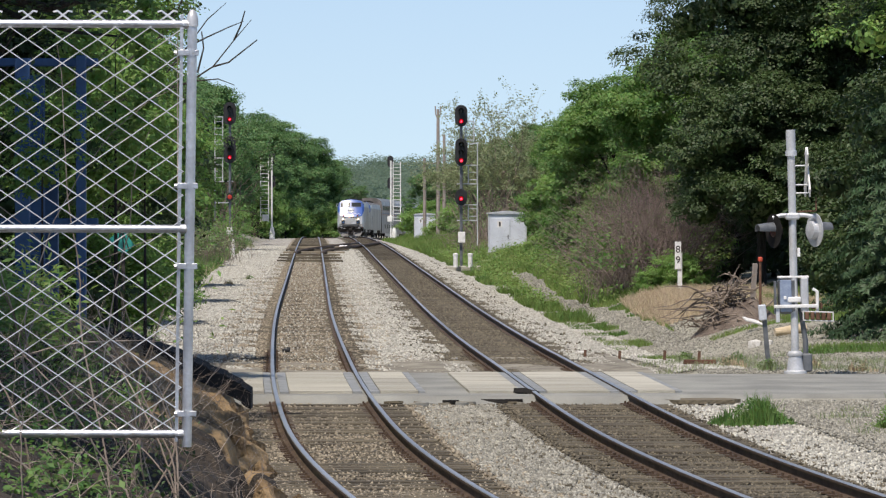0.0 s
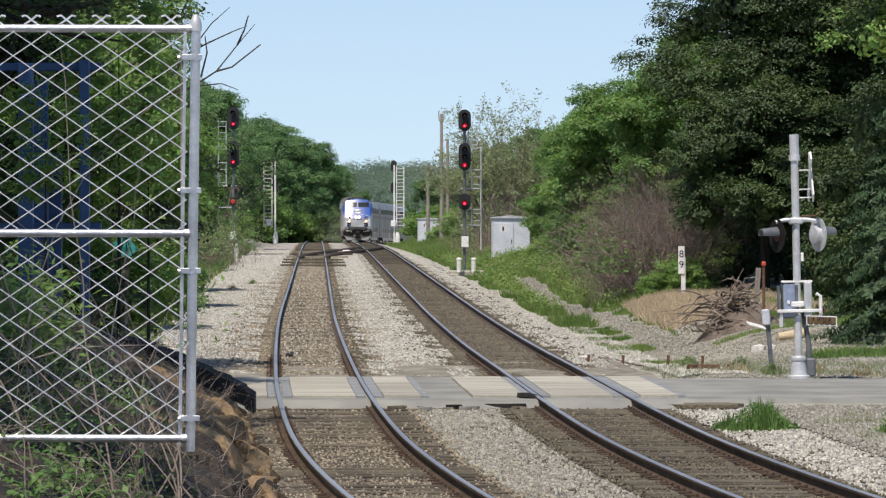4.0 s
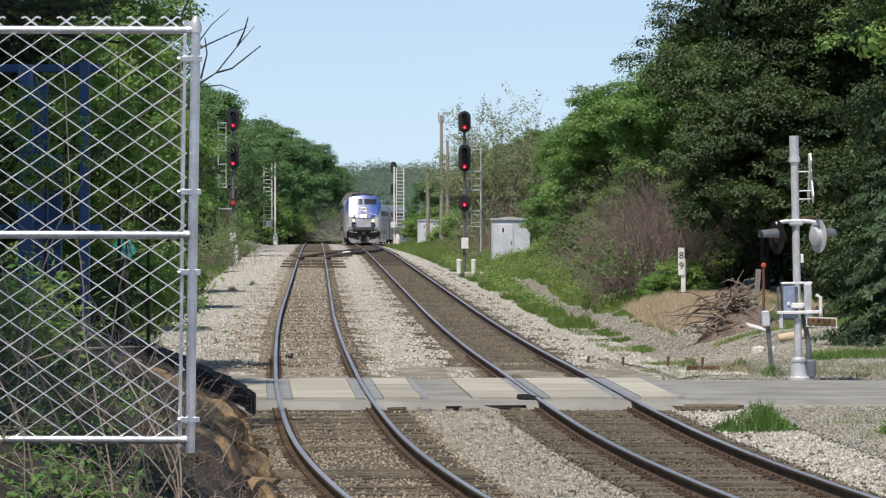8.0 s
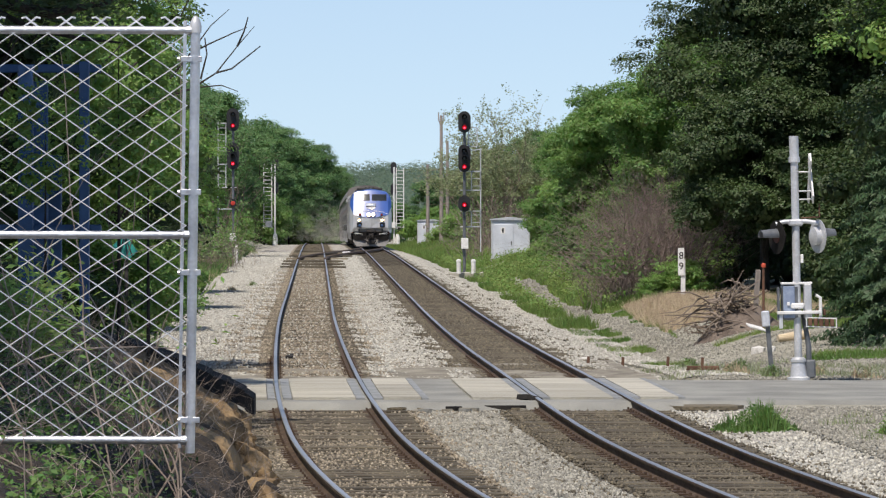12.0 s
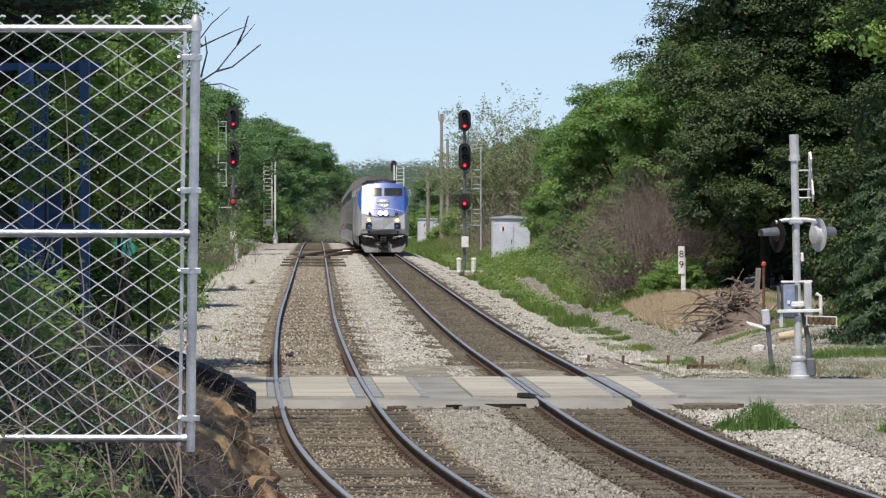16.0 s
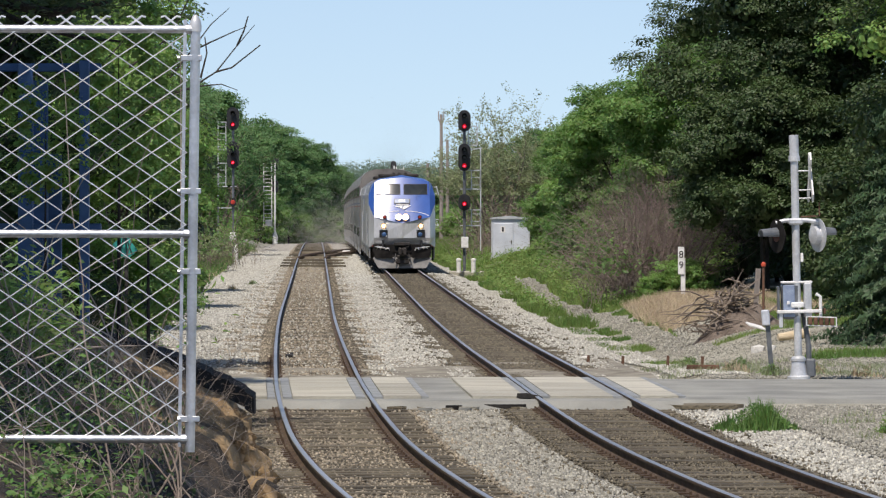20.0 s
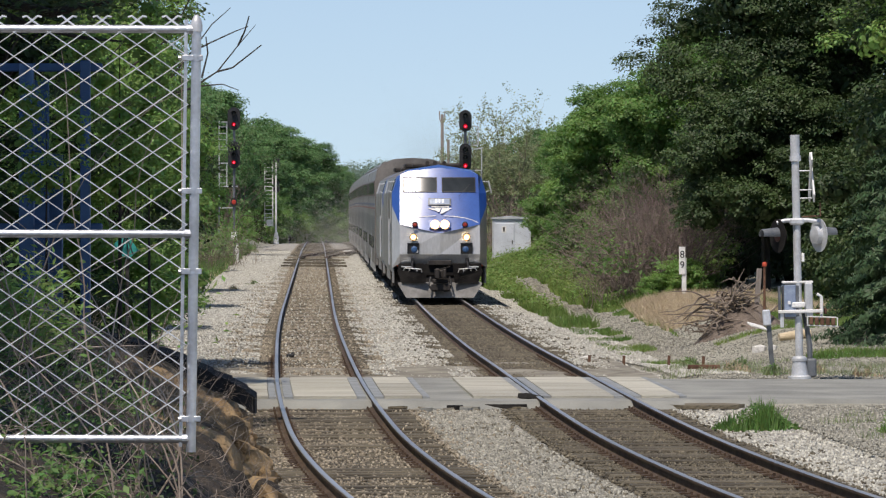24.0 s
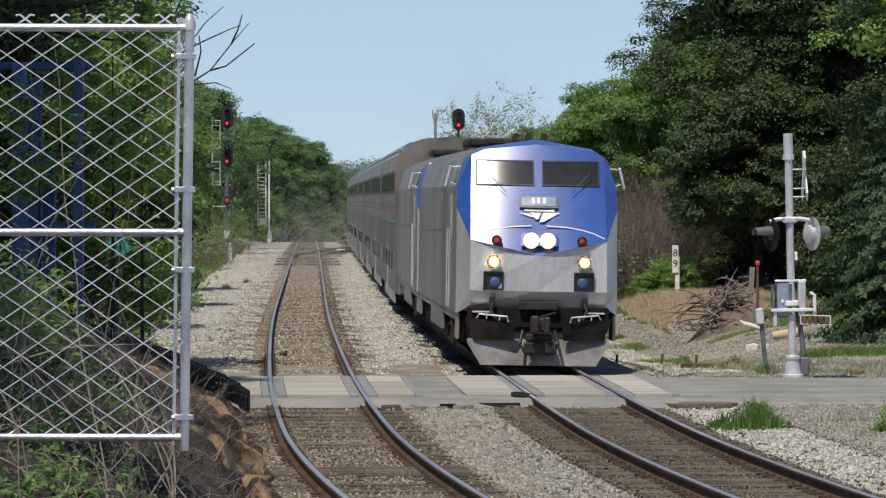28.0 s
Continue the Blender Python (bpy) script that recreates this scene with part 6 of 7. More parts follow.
stones("loose_ballast", "pale stones strewn between the rails", 1600, 170, 85, 270, -0.65, 0.65, 0.06, M["stone"], lambda d, y: -0.15 + 0 * d, 1.3)
stones("loose_gravel", "grey loose gravel over the shoulder's edge", 9000, 172, 46, 75, 6.8, 8.0, 0.055, M["grey_stone"], lambda d, y: -0.12 + 0 * d)
stones("loose_gravel", "grey loose gravel beside the road", 30000, 114, 50, 75, 7.2, 13, 0.05, M["grey_stone"], lambda d, y: -0.11 + 0 * d, 1.0)
for k, o in enumerate((0.0, SPACING)):
    clear = lambda y, d, o=o: (np.abs(np.abs(d - o) - GAUGE / 2) > 0.11) & ~((d - o > 0.84) & (d - o < 1.34) & (np.sin(y * 37.1 + d * 91) < 0.55))
    stones("track_stones", "brown stained stones between the rails", 11000, 115 + 2 * k, 46, 75, o - 1.4, o + 1.4, 0.05, M["dark_stone" if k else "brown_stone"], lambda d, y: -0.172 + 0 * d, 1.0, clear)
    stones("track_stones", "brown stained stones between the rails", 30000, 120 + k, 85, 240, o - 1.5, o + 1.5, 0.07, M["dark_stone" if k else "brown_stone"], lambda d, y: -0.17 + 0 * d, 1.4, clear)
    edge = lambda y, d, o=o: (np.abs(d - o) > 1.3) & (np.sin(y * 3.1) * 0.25 + np.sin(y * 0.83 + o) * 0.3 + np.abs(d - o) < 1.9)
    stones("track_stones", "brown stones strewn at the track's edge", 14000, 125 + k, 46, 240, o - 2.2, o + 2.2, 0.07, M["dark_stone" if k else "brown_stone"], lambda d, y: -0.18 + 0 * d, 1.4, edge)
stones("verge_gravel", "grey gravel on the drive and verge", 26000, 130, 86, 125, 7.2, 16, 0.045, M["grey_stone"],
       lambda d, y: np.array([ground_z(line_x(b) + a, b) for a, b in zip(d, y)]) + 0.01, 1.3)
stones("path_gravel", "grey gravel on the drive beside the line", 30000, 190, 108, 206, 7.2, 10.4, 0.06, M["grey_stone"],
       lambda d, y: np.array([ground_z(line_x(b) + a, b) - dip(b) for a, b in zip(d, y)]) + 0.015, 1.2,
       lambda y, d: np.array([track_path(line_x(b) + a, b) for a, b in zip(d, y)]))
stones("verge_gravel", "grey gravel beside the wide shoulder", 14000, 131, 60, 190, -6.0, -4.2, 0.07, M["grey_stone"],
       lambda d, y: np.array([ground_z(line_x(b) + a, b) - dip(b) for a, b in zip(d, y)]) + 0.0, 1.3)
stones("verge_gravel", "pale gravel at the foot of the sloping shoulder", 26000, 174, 88, 290, 6.9, 8.2, 0.08, M["stone"],
       lambda d, y: np.maximum(shoulder(np.minimum(d, 7.4), y), np.array([ground_z(line_x(b) + a, b) - dip(b) for a, b in zip(d, y)])) + 0.02, 1.3)
stones("verge_gravel", "grey gravel strip beside the ballast", 9000, 132, 130, 280, 7.0, 8.3, 0.07, M["grey_stone"],
       lambda d, y: np.array([ground_z(line_x(b) + a, b) - dip(b) for a, b in zip(d, y)]) + 0.01, 1.2)


# ---- the train ----
def wheelset(parent, y, r, name="wheelset"):
    g = Geo()
    for s in (-1, 1):
        g.spun((s * 0.68, 0, 0), (s, 0, 0), [(0.2, 0.0), (r + 0.025, 0.0), (r + 0.025, 0.03), (r, 0.035), (r - 0.01, 0.13), (r - 0.1, 0.14), (r - 0.13, 0.10), (0.2, 0.10), (0.16, 0.17), (0.05, 0.18)], 20)
        for k in range(5):
            a = 2 * math.pi * k / 5
            g.box((s * 0.80, math.cos(a) * r * 0.55, math.sin(a) * r * 0.55), (0.03, 0.06, 0.06), 0.0)
    g.tube([(-0.7, 0, 0), (0.7, 0, 0)], 0.09, 10)
    return part(name, g, M["dark_steel"], parent, "dark steel wheels on an axle", m=pose(0, y, r))


def bogie(parent, y, base, r, name="truck_frame"):
    g = Geo()
    for s in (-1, 1):
        x = s * 1.02
        g.plate([(-base / 2 - 0.6, 0.62), (-base / 2 - 0.5, 0.42), (-base / 2 + 0.5, 0.42), (-0.5, 0.30), (0.5, 0.30), (base / 2 - 0.5, 0.42),
                 (base / 2 + 0.5, 0.42), (base / 2 + 0.6, 0.62), (base / 2, 0.82), (0.6, 0.78), (-0.6, 0.78), (-base / 2, 0.82)],
                0.14, pose(x, y, 0, 0, 0, 90))
        for e in (-1, 1):
            g.box((x + s * 0.06, y + e * base / 2, r), (0.16, 0.34, 0.36), 0.03)
            g.tube([(x, y + e * 0.35, 0.4), (x, y + e * 0.35, 0.95)], 0.11, 10)
            g.tube([(x, y + e * base / 2 - 0.4, 0.75), (x + s * 0.08, y + e * base / 2, 0.5)], 0.04, 6)
    g.box((0, y, 0.7), (2.0, 0.5, 0.25), 0.03)
    part(name, g, M["dark_steel"], parent, "grimy dark truck frame with springs")
    return [wheelset(parent, y + e * base / 2, r) for e in (-1, 1)]


def quad_geo(*quads):
    g = Geo()
    for q in quads:
        g.add(q, [tuple(range(len(q)))])
    return g


def face_z(z, x=0.0):
    """How far the sloped, slightly bowed face of the cab lies behind the nose at height z."""
    return max(0.0, (z - 2.30) * 0.58) + 0.15 * (x / 1.27) ** 2


def on_face(x0, x1, z0, z1, thick, lift=0.0):
    """A slab that follows the sloped, bowed cab face."""
    g = Geo()
    n = Vector((0, -1, 0.58)).normalized()
    k = max(1, round((x1 - x0) / 0.13))
    for i in range(k + 1):
        x = x0 + (x1 - x0) * i / k
        for z, d in ((z0, 0.0), (z0, thick), (z1, thick), (z1, 0.0)):
            g.v.append(tuple(Vector((x, face_z(z, x), z)) + n * (lift + d)))
    for i in range(k):
        g.f += [(i * 4 + j, i * 4 + (j + 1) % 4, i * 4 + 4 + (j + 1) % 4, i * 4 + 4 + j)[::-1] for j in range(4)]
    g.f += [(0, 1, 2, 3)[::-1], (k * 4, k * 4 + 1, k * 4 + 2, k * 4 + 3)]
    return g


def locomotive(lead):
    loco = thing("locomotive", "silver and blue diesel passenger locomotive with " + ("bright headlights" if lead else "unlit lamps"),
                 "locomotive", group="train")
    tail = 20.6
    fz = face_z
    nose, mask, sides, roof, front = Geo(), Geo(), Geo(), Geo(), Geo()
    for s in (-1, 1):
        B, B0 = (1.28 * s, fz(2.42, 1.28), 2.42), (0, 0.0, 2.14)
        A1, B1, C1, D1, E1 = (1.52 * s, 0.6, 1.02), (1.52 * s, 0.9, 3.02), (1.52 * s, 1.15, 3.42), (1.36 * s, 1.5, 3.95), (1.05 * s, 1.6, 4.17)
        C, D, E = (1.27 * s, fz(3.42, 1.27), 3.42), (1.25 * s, fz(4.02, 1.25), 4.02), (1.0 * s, fz(4.13, 1.0), 4.13)
        C0, D0, E0 = (0, fz(3.42), 3.42), (0, fz(4.02), 4.02), (0, fz(4.24), 4.24)
        E2 = (0, 1.6, 4.34)
        def q(g, *p):
            g.add(p if s > 0 else p[::-1], [tuple(range(len(p)))])
        N0, N = (0, -0.03, 1.47), (1.28 * s, 0.05, 1.47)
        q(nose, (0, 0.13, 1.18), (1.28 * s, 0.17, 1.18), N, N0)
        q(nose, N0, N, B, B0)
        q(nose, (1.28 * s, 0.17, 1.18), A1, (1.52 * s, 0.66, 1.47), N)
        q(nose, N, (1.52 * s, 0.66, 1.47), B1, B)
        grid = [(B0, B), (C0, C), (D0, D), (E0, E)]
        for (a0, a1), (b0, b1) in zip(grid, grid[1:]):
            for i in range(5):
                u0, u1 = i / 5, (i + 1) / 5
                def at_u(m0, m1, u):
                    zz = m0[2] + (m1[2] - m0[2]) * u
                    xx = m1[0] * u
                    return (xx, fz(zz, xx), zz)
                q(front, at_u(a0, a1, u0), at_u(a0, a1, u1), at_u(b0, b1, u1), at_u(b0, b1, u0))
        q(mask, B, B1, C)
        q(mask, B1, C1, C)
        q(mask, C, C1, D1, D)
        q(mask, D, D1, E1, E)
        q(mask, E0, E, E1, E2)
        q(sides, A1, (1.52 * s, tail, 1.02), (1.52 * s, tail, 3.42), C1, B1)
        q(sides, C1, (1.52 * s, tail, 3.42), (1.36 * s, tail, 3.95), D1)
        q(roof, D1, (1.36 * s, tail, 3.95), (1.05 * s, tail, 4.17), E1)
        q(roof, E1, (1.05 * s, tail, 4.17), (0, tail, 4.34), E2)
        q(sides, (0, tail, 1.02), (0, tail, 4.34), (1.05 * s, tail, 4.17), (1.36 * s, tail, 3.95), (1.52 * s, tail, 3.42), (1.52 * s, tail, 1.02))
        q(sides, (0, 0.6, 1.02), (0, tail, 1.02), (1.52 * s, tail, 1.02), A1)
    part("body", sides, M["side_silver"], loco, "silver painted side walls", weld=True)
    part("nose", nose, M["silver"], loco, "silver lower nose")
    part("cab_mask", mask, M["blue"], loco, "glossy blue corner panels of the cab")
    fm = part("cab_front", front, M["blue"], loco, "glossy blue cab front")
    bm = bmesh.new()
    bm.from_mesh(fm.data)
    bmesh.ops.remove_doubles(bm, verts=bm.verts, dist=0.001)
    bm.to_mesh(fm.data)
    bm.free()
    fm.data.shade_smooth()
    part("roof", roof, M["roof_grey"], loco, "grey sooty roof")
    # cab glazing
    for s in (-1, 1):
        a, b = (0.10, 1.14) if s > 0 else (-1.14, -0.10)
        fr = Geo()
        for x0, x1, z0, z1 in ((a - 0.025, b + 0.025, 3.445, 3.47), (a - 0.025, b + 0.025, 3.90, 3.925), (a - 0.025, a, 3.47, 3.90), (b, b + 0.025, 3.47, 3.90)):
            bar = on_face(x0, x1, z0, z1, 0.018)
            fr.add(bar.v, bar.f)
        win = part("windscreen", on_face(a, b, 3.47, 3.90, 0.012), M["glass"], loco, "dark windscreen glass", smooth=True)
        part("window_frame", fr, M["black"], win, "black rubber window frame")
        wp = Geo().tube([Vector((s * 0.62, face_z(3.3), 3.3)) + Vector((0, -0.05, 0.03)), Vector((s * 0.86, face_z(3.55), 3.55)) + Vector((0, -0.05, 0.03))], 0.007, 6)
        wp.tube([Vector((s * 0.80, face_z(3.48), 3.48)) + Vector((0, -0.05, 0.04)), Vector((s * 0.98, face_z(3.66), 3.66)) + Vector((0, -0.05, 0.04))], 0.009, 6)
        part("wiper", wp, M["black"], loco)
        mir = Geo().box((s * 1.66, 1.75, 3.62), (0.05, 0.12, 0.42), 0.02, Matrix.Rotation(s * radians(-14), 3, "Y"))
        mir.tube([(s * 1.48, 1.75, 3.45), (s * 1.64, 1.75, 3.5)], 0.015, 6).tube([(s * 1.42, 1.75, 3.8), (s * 1.62, 1.75, 3.78)], 0.015, 6)
        part("mirror", mir, M["alu"], loco, "pale folding side mirror")
        sw = Geo()
        for y0, y1 in ((1.75, 2.45), (2.7, 2.95)):
            pts = [(s * (1.493 + 0.012), y0, 3.50), (s * (1.493 + 0.012), y1, 3.50), (s * (1.378 + 0.012), y1, 3.89), (s * (1.378 + 0.012), y0, 3.89)]
            inn = [(x - s * 0.05, y, z - 0.02) for x, y, z in pts]
            sw.hull(pts + inn, [(0, 1, 2, 3), (4, 5, 6, 7), (0, 1, 5, 4), (1, 2, 6, 5), (2, 3, 7, 6), (3, 0, 4, 7)])
        part("side_window", sw, M["glass"], loco, "dark cab side window")
        # grilles, doors, handrails along the side
        gr = Geo()
        for k in range(16):
            gr.box((s * 1.525, 4.6, 1.68 + k * 0.052), (0.03, 0.42, 0.03), 0.0)
        vent = part("grille", Geo().box((s * 1.521, 4.6, 2.07), (0.012, 0.5, 0.9), 0.004), M["black"], loco, "dark louvred grille")
        part("louvre", gr, M["dark_steel"], vent)
        for y0, w, z0, hh in ((3.3, 0.75, 1.25, 2.0), (9.4, 3.2, 2.55, 0.75), (14.6, 3.6, 2.5, 0.85)):
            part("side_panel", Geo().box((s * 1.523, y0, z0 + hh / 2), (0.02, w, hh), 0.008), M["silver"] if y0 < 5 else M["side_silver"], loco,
                 "pale cab door" if y0 < 5 else "silver air intake panel")
        for y0 in (2.85, 3.78):
            part("handrail", Geo().tube([(s * 1.57, y0, 1.1), (s * 1.57, y0, 2.6)], 0.016, 6), M["alu"], loco)
        sk = Geo()
        for y0, y1 in ((0.62, 1.5), (7.4, 13.4), (19.6, 20.5)):
            sk.box((s * 1.47, (y0 + y1) / 2, 0.79), (0.06, y1 - y0, 0.50), 0.015)
        for y0, y1 in ((1.5, 7.4), (13.4, 19.6)):
            sk.box((s * 1.47, (y0 + y1) / 2, 0.96), (0.06, y1 - y0, 0.16), 0.015)
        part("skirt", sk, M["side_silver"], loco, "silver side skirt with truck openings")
        st = Geo()
        for z in (0.45, 0.75):
            st.box((s * 1.42, 3.3, z), (0.2, 0.55, 0.04), 0.005)
        st.box((s * 1.47, 3.0, 0.7), (0.05, 0.05, 0.6), 0.0).box((s * 1.47, 3.6, 0.7), (0.05, 0.05, 0.6), 0.0)
        part("step", st, M["dark_steel"], loco)
        part("red_stripe", Geo().box((s * 1.30, 0.30, 1.11), (0.34, 0.03, 0.055), 0.004, Matrix.Rotation(s * radians(62), 3, "Z")), M["orange_red"], loco, "thin red stripe")
        # nose lights
        bez = Geo().spun((s * 0.80, -0.02 + face_z(2.42), 2.42), (0, -1, 0), [(0.095, 0.0), (0.095, 0.05), (0.07, 0.06), (0.065, 0.03)], 18)
        mk = part("marker_light", bez, M["black"], loco, "round marker light")
        part("marker_lens", Geo().spun((s * 0.80, -0.02 + face_z(2.42), 2.42), (0, -1, 0), [(0.064, 0.0), (0.064, 0.04), (0.03, 0.055)], 16), M["dull_red"], mk, "dull red lens")
        dl = part("ditch_light", Geo().spun((s * 0.85, 0.03, 2.02), (0, -1, 0), [(0.125, 0.0), (0.125, 0.07), (0.1, 0.085), (0.095, 0.05)], 20), M["dark_steel"], loco, "round ditch light, lit")
        # on the leading engine this ring glows to imitate the lamp's halo
        part("lamp_ring", Geo().spun((s * 0.85, 0.02, 2.02), (0, -1, 0), [(0.118, 0.05), (0.118, 0.066), (0.085, 0.06)], 18), M["warm_ring"] if lead else M["alu"], dl, "glowing ring imitating the lamp's warm halo" if lead else "unlit reflector")
        part("ditch_lens", Geo().spun((s * 0.85, 0.03, 2.02), (0, -1, 0), [(0.09, 0.0), (0.09, 0.055), (0.04, 0.075)], 18),
             (M["glow"] if s < 0 else M["soft_glow"]) if lead else M["alu"], dl, "glowing warm lamp" if lead else "unlit lamp")
        bx = Geo()
        for c, sz in (((0, 0, 0.16), (0.38, 0.05, 0.03)), ((0, 0, -0.16), (0.38, 0.05, 0.03)), ((-0.175, 0, 0), (0.03, 0.05, 0.29)), ((0.175, 0, 0), (0.03, 0.05, 0.29)), ((0, 0.015, 0), (0.33, 0.01, 0.29))):
            bx.box((s * 0.85 + c[0], 0.01 + c[1], 1.66 + c[2]), sz, 0.0)
        bxp = part("lamp_box", bx, M["black"], loco, "square black lamp recess")
        part("lamp_lens", Geo().spun((s * 0.85 + 0.03 * -s, 0.03, 1.63), (0, -1, 0), [(0.10, 0.0), (0.10, 0.02), (0.05, 0.04)], 16), M["blue_steel"], bxp, "blue tinted lens")
        # pilot plates, hoses, grab irons
        part("plow_plate", Geo().hull([(s * 0.46, -0.30, 0.56), (s * 1.22, -0.16, 0.56), (s * 1.37, -0.12, 0.98), (s * 0.42, -0.36, 0.92),
                                       (s * 0.46, -0.26, 0.56), (s * 1.22, -0.12, 0.56), (s * 1.37, -0.08, 0.98), (s * 0.42, -0.32, 0.92)],
                                      [(0, 1, 2, 3), (4, 5, 6, 7), (0, 1, 5, 4), (1, 2, 6, 5), (2, 3, 7, 6), (3, 0, 4, 7)]), M["matt_black"], loco, "black deflector plate")
        gi = Geo().tube([(s * 0.58, -0.34, 0.90), (s * 0.60, -0.38, 1.0), (s * 1.12, -0.22, 1.04), (s * 1.16, -0.16, 0.96)], 0.016, 6)
        gi.tube([(s * 0.74, -0.32, 0.93), (s * 0.74, -0.34, 1.01)], 0.012, 6).tube([(s * 0.98, -0.25, 0.95), (s * 0.98, -0.27, 1.03)], 0.012, 6)
        part("grab_iron", gi, M["white"], loco, "white grab iron")
        hs = Geo().tube([(s * 0.86, 0.0, 1.28), (s * 0.90, -0.16, 1.12), (s * 0.84, -0.24, 0.98), (s * 0.7, -0.26, 0.86)], 0.03, 8)
        part("hose", hs, M["black"], loco, "black air hose")
        hs = Geo().tube([(s * 0.3, -0.3, 0.75), (s * 0.36, -0.42, 0.5), (s * 0.26, -0.44, 0.32), (s * 0.12, -0.42, 0.3)], 0.03, 8)
        part("hose", hs, M["black"], loco, "black air hose")
        part("socket", Geo().box((s * 0.87, -0.02, 1.26), (0.11, 0.08, 0.24), 0.02), M["black"], loco, "black cable socket")
        br = Geo()
        br.box((s * 1.06, -0.02, 1.075), (0.36, 0.16, 0.03), 0.005)
        part("end_step", br, M["alu"], loco, "pale end step")
    hl = part("headlight", on_face(-0.34, 0.34, 2.30, 2.54, 0.05), M["blue"], loco, "twin headlight housing")
    for s in (-1, 1):
        part("lamp_ring", Geo().spun((s * 0.155, -0.075 + face_z(2.42), 2.42), (0, -1, 0.1), [(0.15, 0.0), (0.15, 0.02), (0.11, 0.03)], 20), M["warm_ring"] if lead else M["alu"], hl, "glowing ring imitating the lamp's warm halo" if lead else "unlit reflector")
        part("headlight_lens", Geo().spun((s * 0.155, -0.08 + face_z(2.42), 2.42), (0, -1, 0.1), [(0.112, 0.0), (0.112, 0.03), (0.05, 0.05)], 20),
             M["glow"] if lead else M["alu"], hl, "glowing round headlight" if lead else "unlit headlight")
    nb = part("number_board", on_face(-0.36, 0.36, 3.02, 3.24, 0.04), M["grey_mast"], loco, "number board in a metal frame")
    part("number_field", on_face(-0.32, 0.32, 3.05, 3.21, 0.01, 0.04), M["board"], nb)
    for x in (-0.13, -0.03, 0.08):
        part("number_bar", on_face(x, x + 0.05, 3.09, 3.20, 0.006, 0.05), M["alu"], nb)
    # plain emblem: a bar and three swept stripes
    em = Geo()
    def swept(x0, x1, z0, x2, x3, z1):
        n = Vector((0, -1, 0.58)).normalized() * 0.004
        em.add([Vector((x, face_z(z, x), z)) + n for x, z in ((x0, z0), (x1, z0), (x3, z1), (x2, z1))], [(0, 1, 2, 3)])
    swept(-0.27, 0.30, 2.965, -0.27, 0.30, 3.0)
    swept(-0.14, -0.08, 2.86, -0.39, -0.20, 2.935)
    swept(-0.06, -0.01, 2.815, -0.17, 0.05, 2.945)
    swept(0.01, 0.09, 2.77, 0.08, 0.40, 2.945)
    part("emblem", em, M["white"], loco, "plain white swept emblem")
    for s in (-1, 1):
        ar = Geo()
        pts = [(0.14, 2.69), (0.50, 2.665), (0.8, 2.62), (1.05, 2.55), (1.24, 2.46)]
        n = Vector((0, -1, 0.58)).normalized() * 0.004
        for (xa, za), (xb, zb) in zip(pts, pts[1:]):
            q4 = [Vector((s * x, face_z(z, x), z)) + n for x, z in ((xa, za), (xb, zb), (xb, zb + 0.02), (xa, za + 0.02))]
            ar.add(q4 if s > 0 else q4[::-1], [(0, 1, 2, 3)])
        part("white_stripe", ar, M["white"], loco, "thin pale stripe")
    # dark underframe front, coupler, snow plow
    fr = Geo().box((0, 0.45, 0.78), (2.5, 0.7, 0.50), 0.03).box((0, -0.02, 1.20), (0.74, 0.12, 0.16), 0.02)
    part("end_beam", fr, M["dark_steel"], loco, "dark underframe end")
    cp = Geo().box((0, -0.35, 0.86), (0.30, 0.5, 0.26), 0.04).box((-0.10, -0.66, 0.86), (0.16, 0.28, 0.34), 0.05).box((0.13, -0.58, 0.86), (0.12, 0.16, 0.30), 0.04)
    cp.tube([(0.0, -0.5, 1.0), (0.30, -0.25, 1.08)], 0.02, 6).box((0, -0.30, 0.62), (0.5, 0.3, 0.12), 0.02).box((0.02, -0.45, 0.42), (0.62, 0.12, 0.22), 0.03)
    part("coupler", cp, M["dark_steel"], loco, "dark knuckle coupler")
    part("snow_plow", Geo().hull([(-1.08, -0.22, 0.09), (1.08, -0.22, 0.09), (1.33, -0.12, 0.50), (1.33, -0.10, 0.58), (-1.33, -0.10, 0.58), (-1.33, -0.12, 0.50),
                                  (-1.08, -0.12, 0.09), (1.08, -0.12, 0.09), (1.31, 0.0, 0.50), (-1.31, 0.0, 0.50)],
                                 [(0, 1, 2, 3, 4, 5), (6, 7, 8, 9), (0, 1, 7, 6), (1, 2, 8, 7), (0, 5, 9, 6), (3, 4, 9, 8)]), M["dull_silver"], loco, "grimy silver snow plow pilot")
    # black sheet put where the space under the nose lies in shade
    part("shadow_plate", Geo().box((0, 0.10, 0.98), (2.66, 0.10, 0.40), 0.02), M["matt_black"], loco, "black sheet standing in for shade behind the coupler")
    part("fuel_tank", Geo().box((0, 10.5, 0.62), (2.7, 5.4, 0.7), 0.12), M["dark_steel"], loco, "dark fuel tank")
    part("roof_hatch", Geo().box((0.0, 6.0, 4.34), (1.5, 1.4, 0.12), 0.03), M["dark_steel"], loco, "dark roof hatch")
    part("radiator_hatch", Geo().box((0.0, 10.2, 4.36), (1.9, 3.0, 0.16), 0.04), M["dark_steel"], loco, "dark radiator hatch")
    for x in (-0.35, -0.1, 0.2):
        rf = Geo()
        rf.tube([(x, 3.0, 4.26), (x, 3.0, 4.40)], 0.03, 6)
        part("horn_post", rf, M["dark_steel"], loco)
        rf = Geo()
        rf.spun((x, 2.6, 4.40), (0, -1, 0), [(0.03, 0.0), (0.05, 0.25), (0.07, 0.3)], 10)
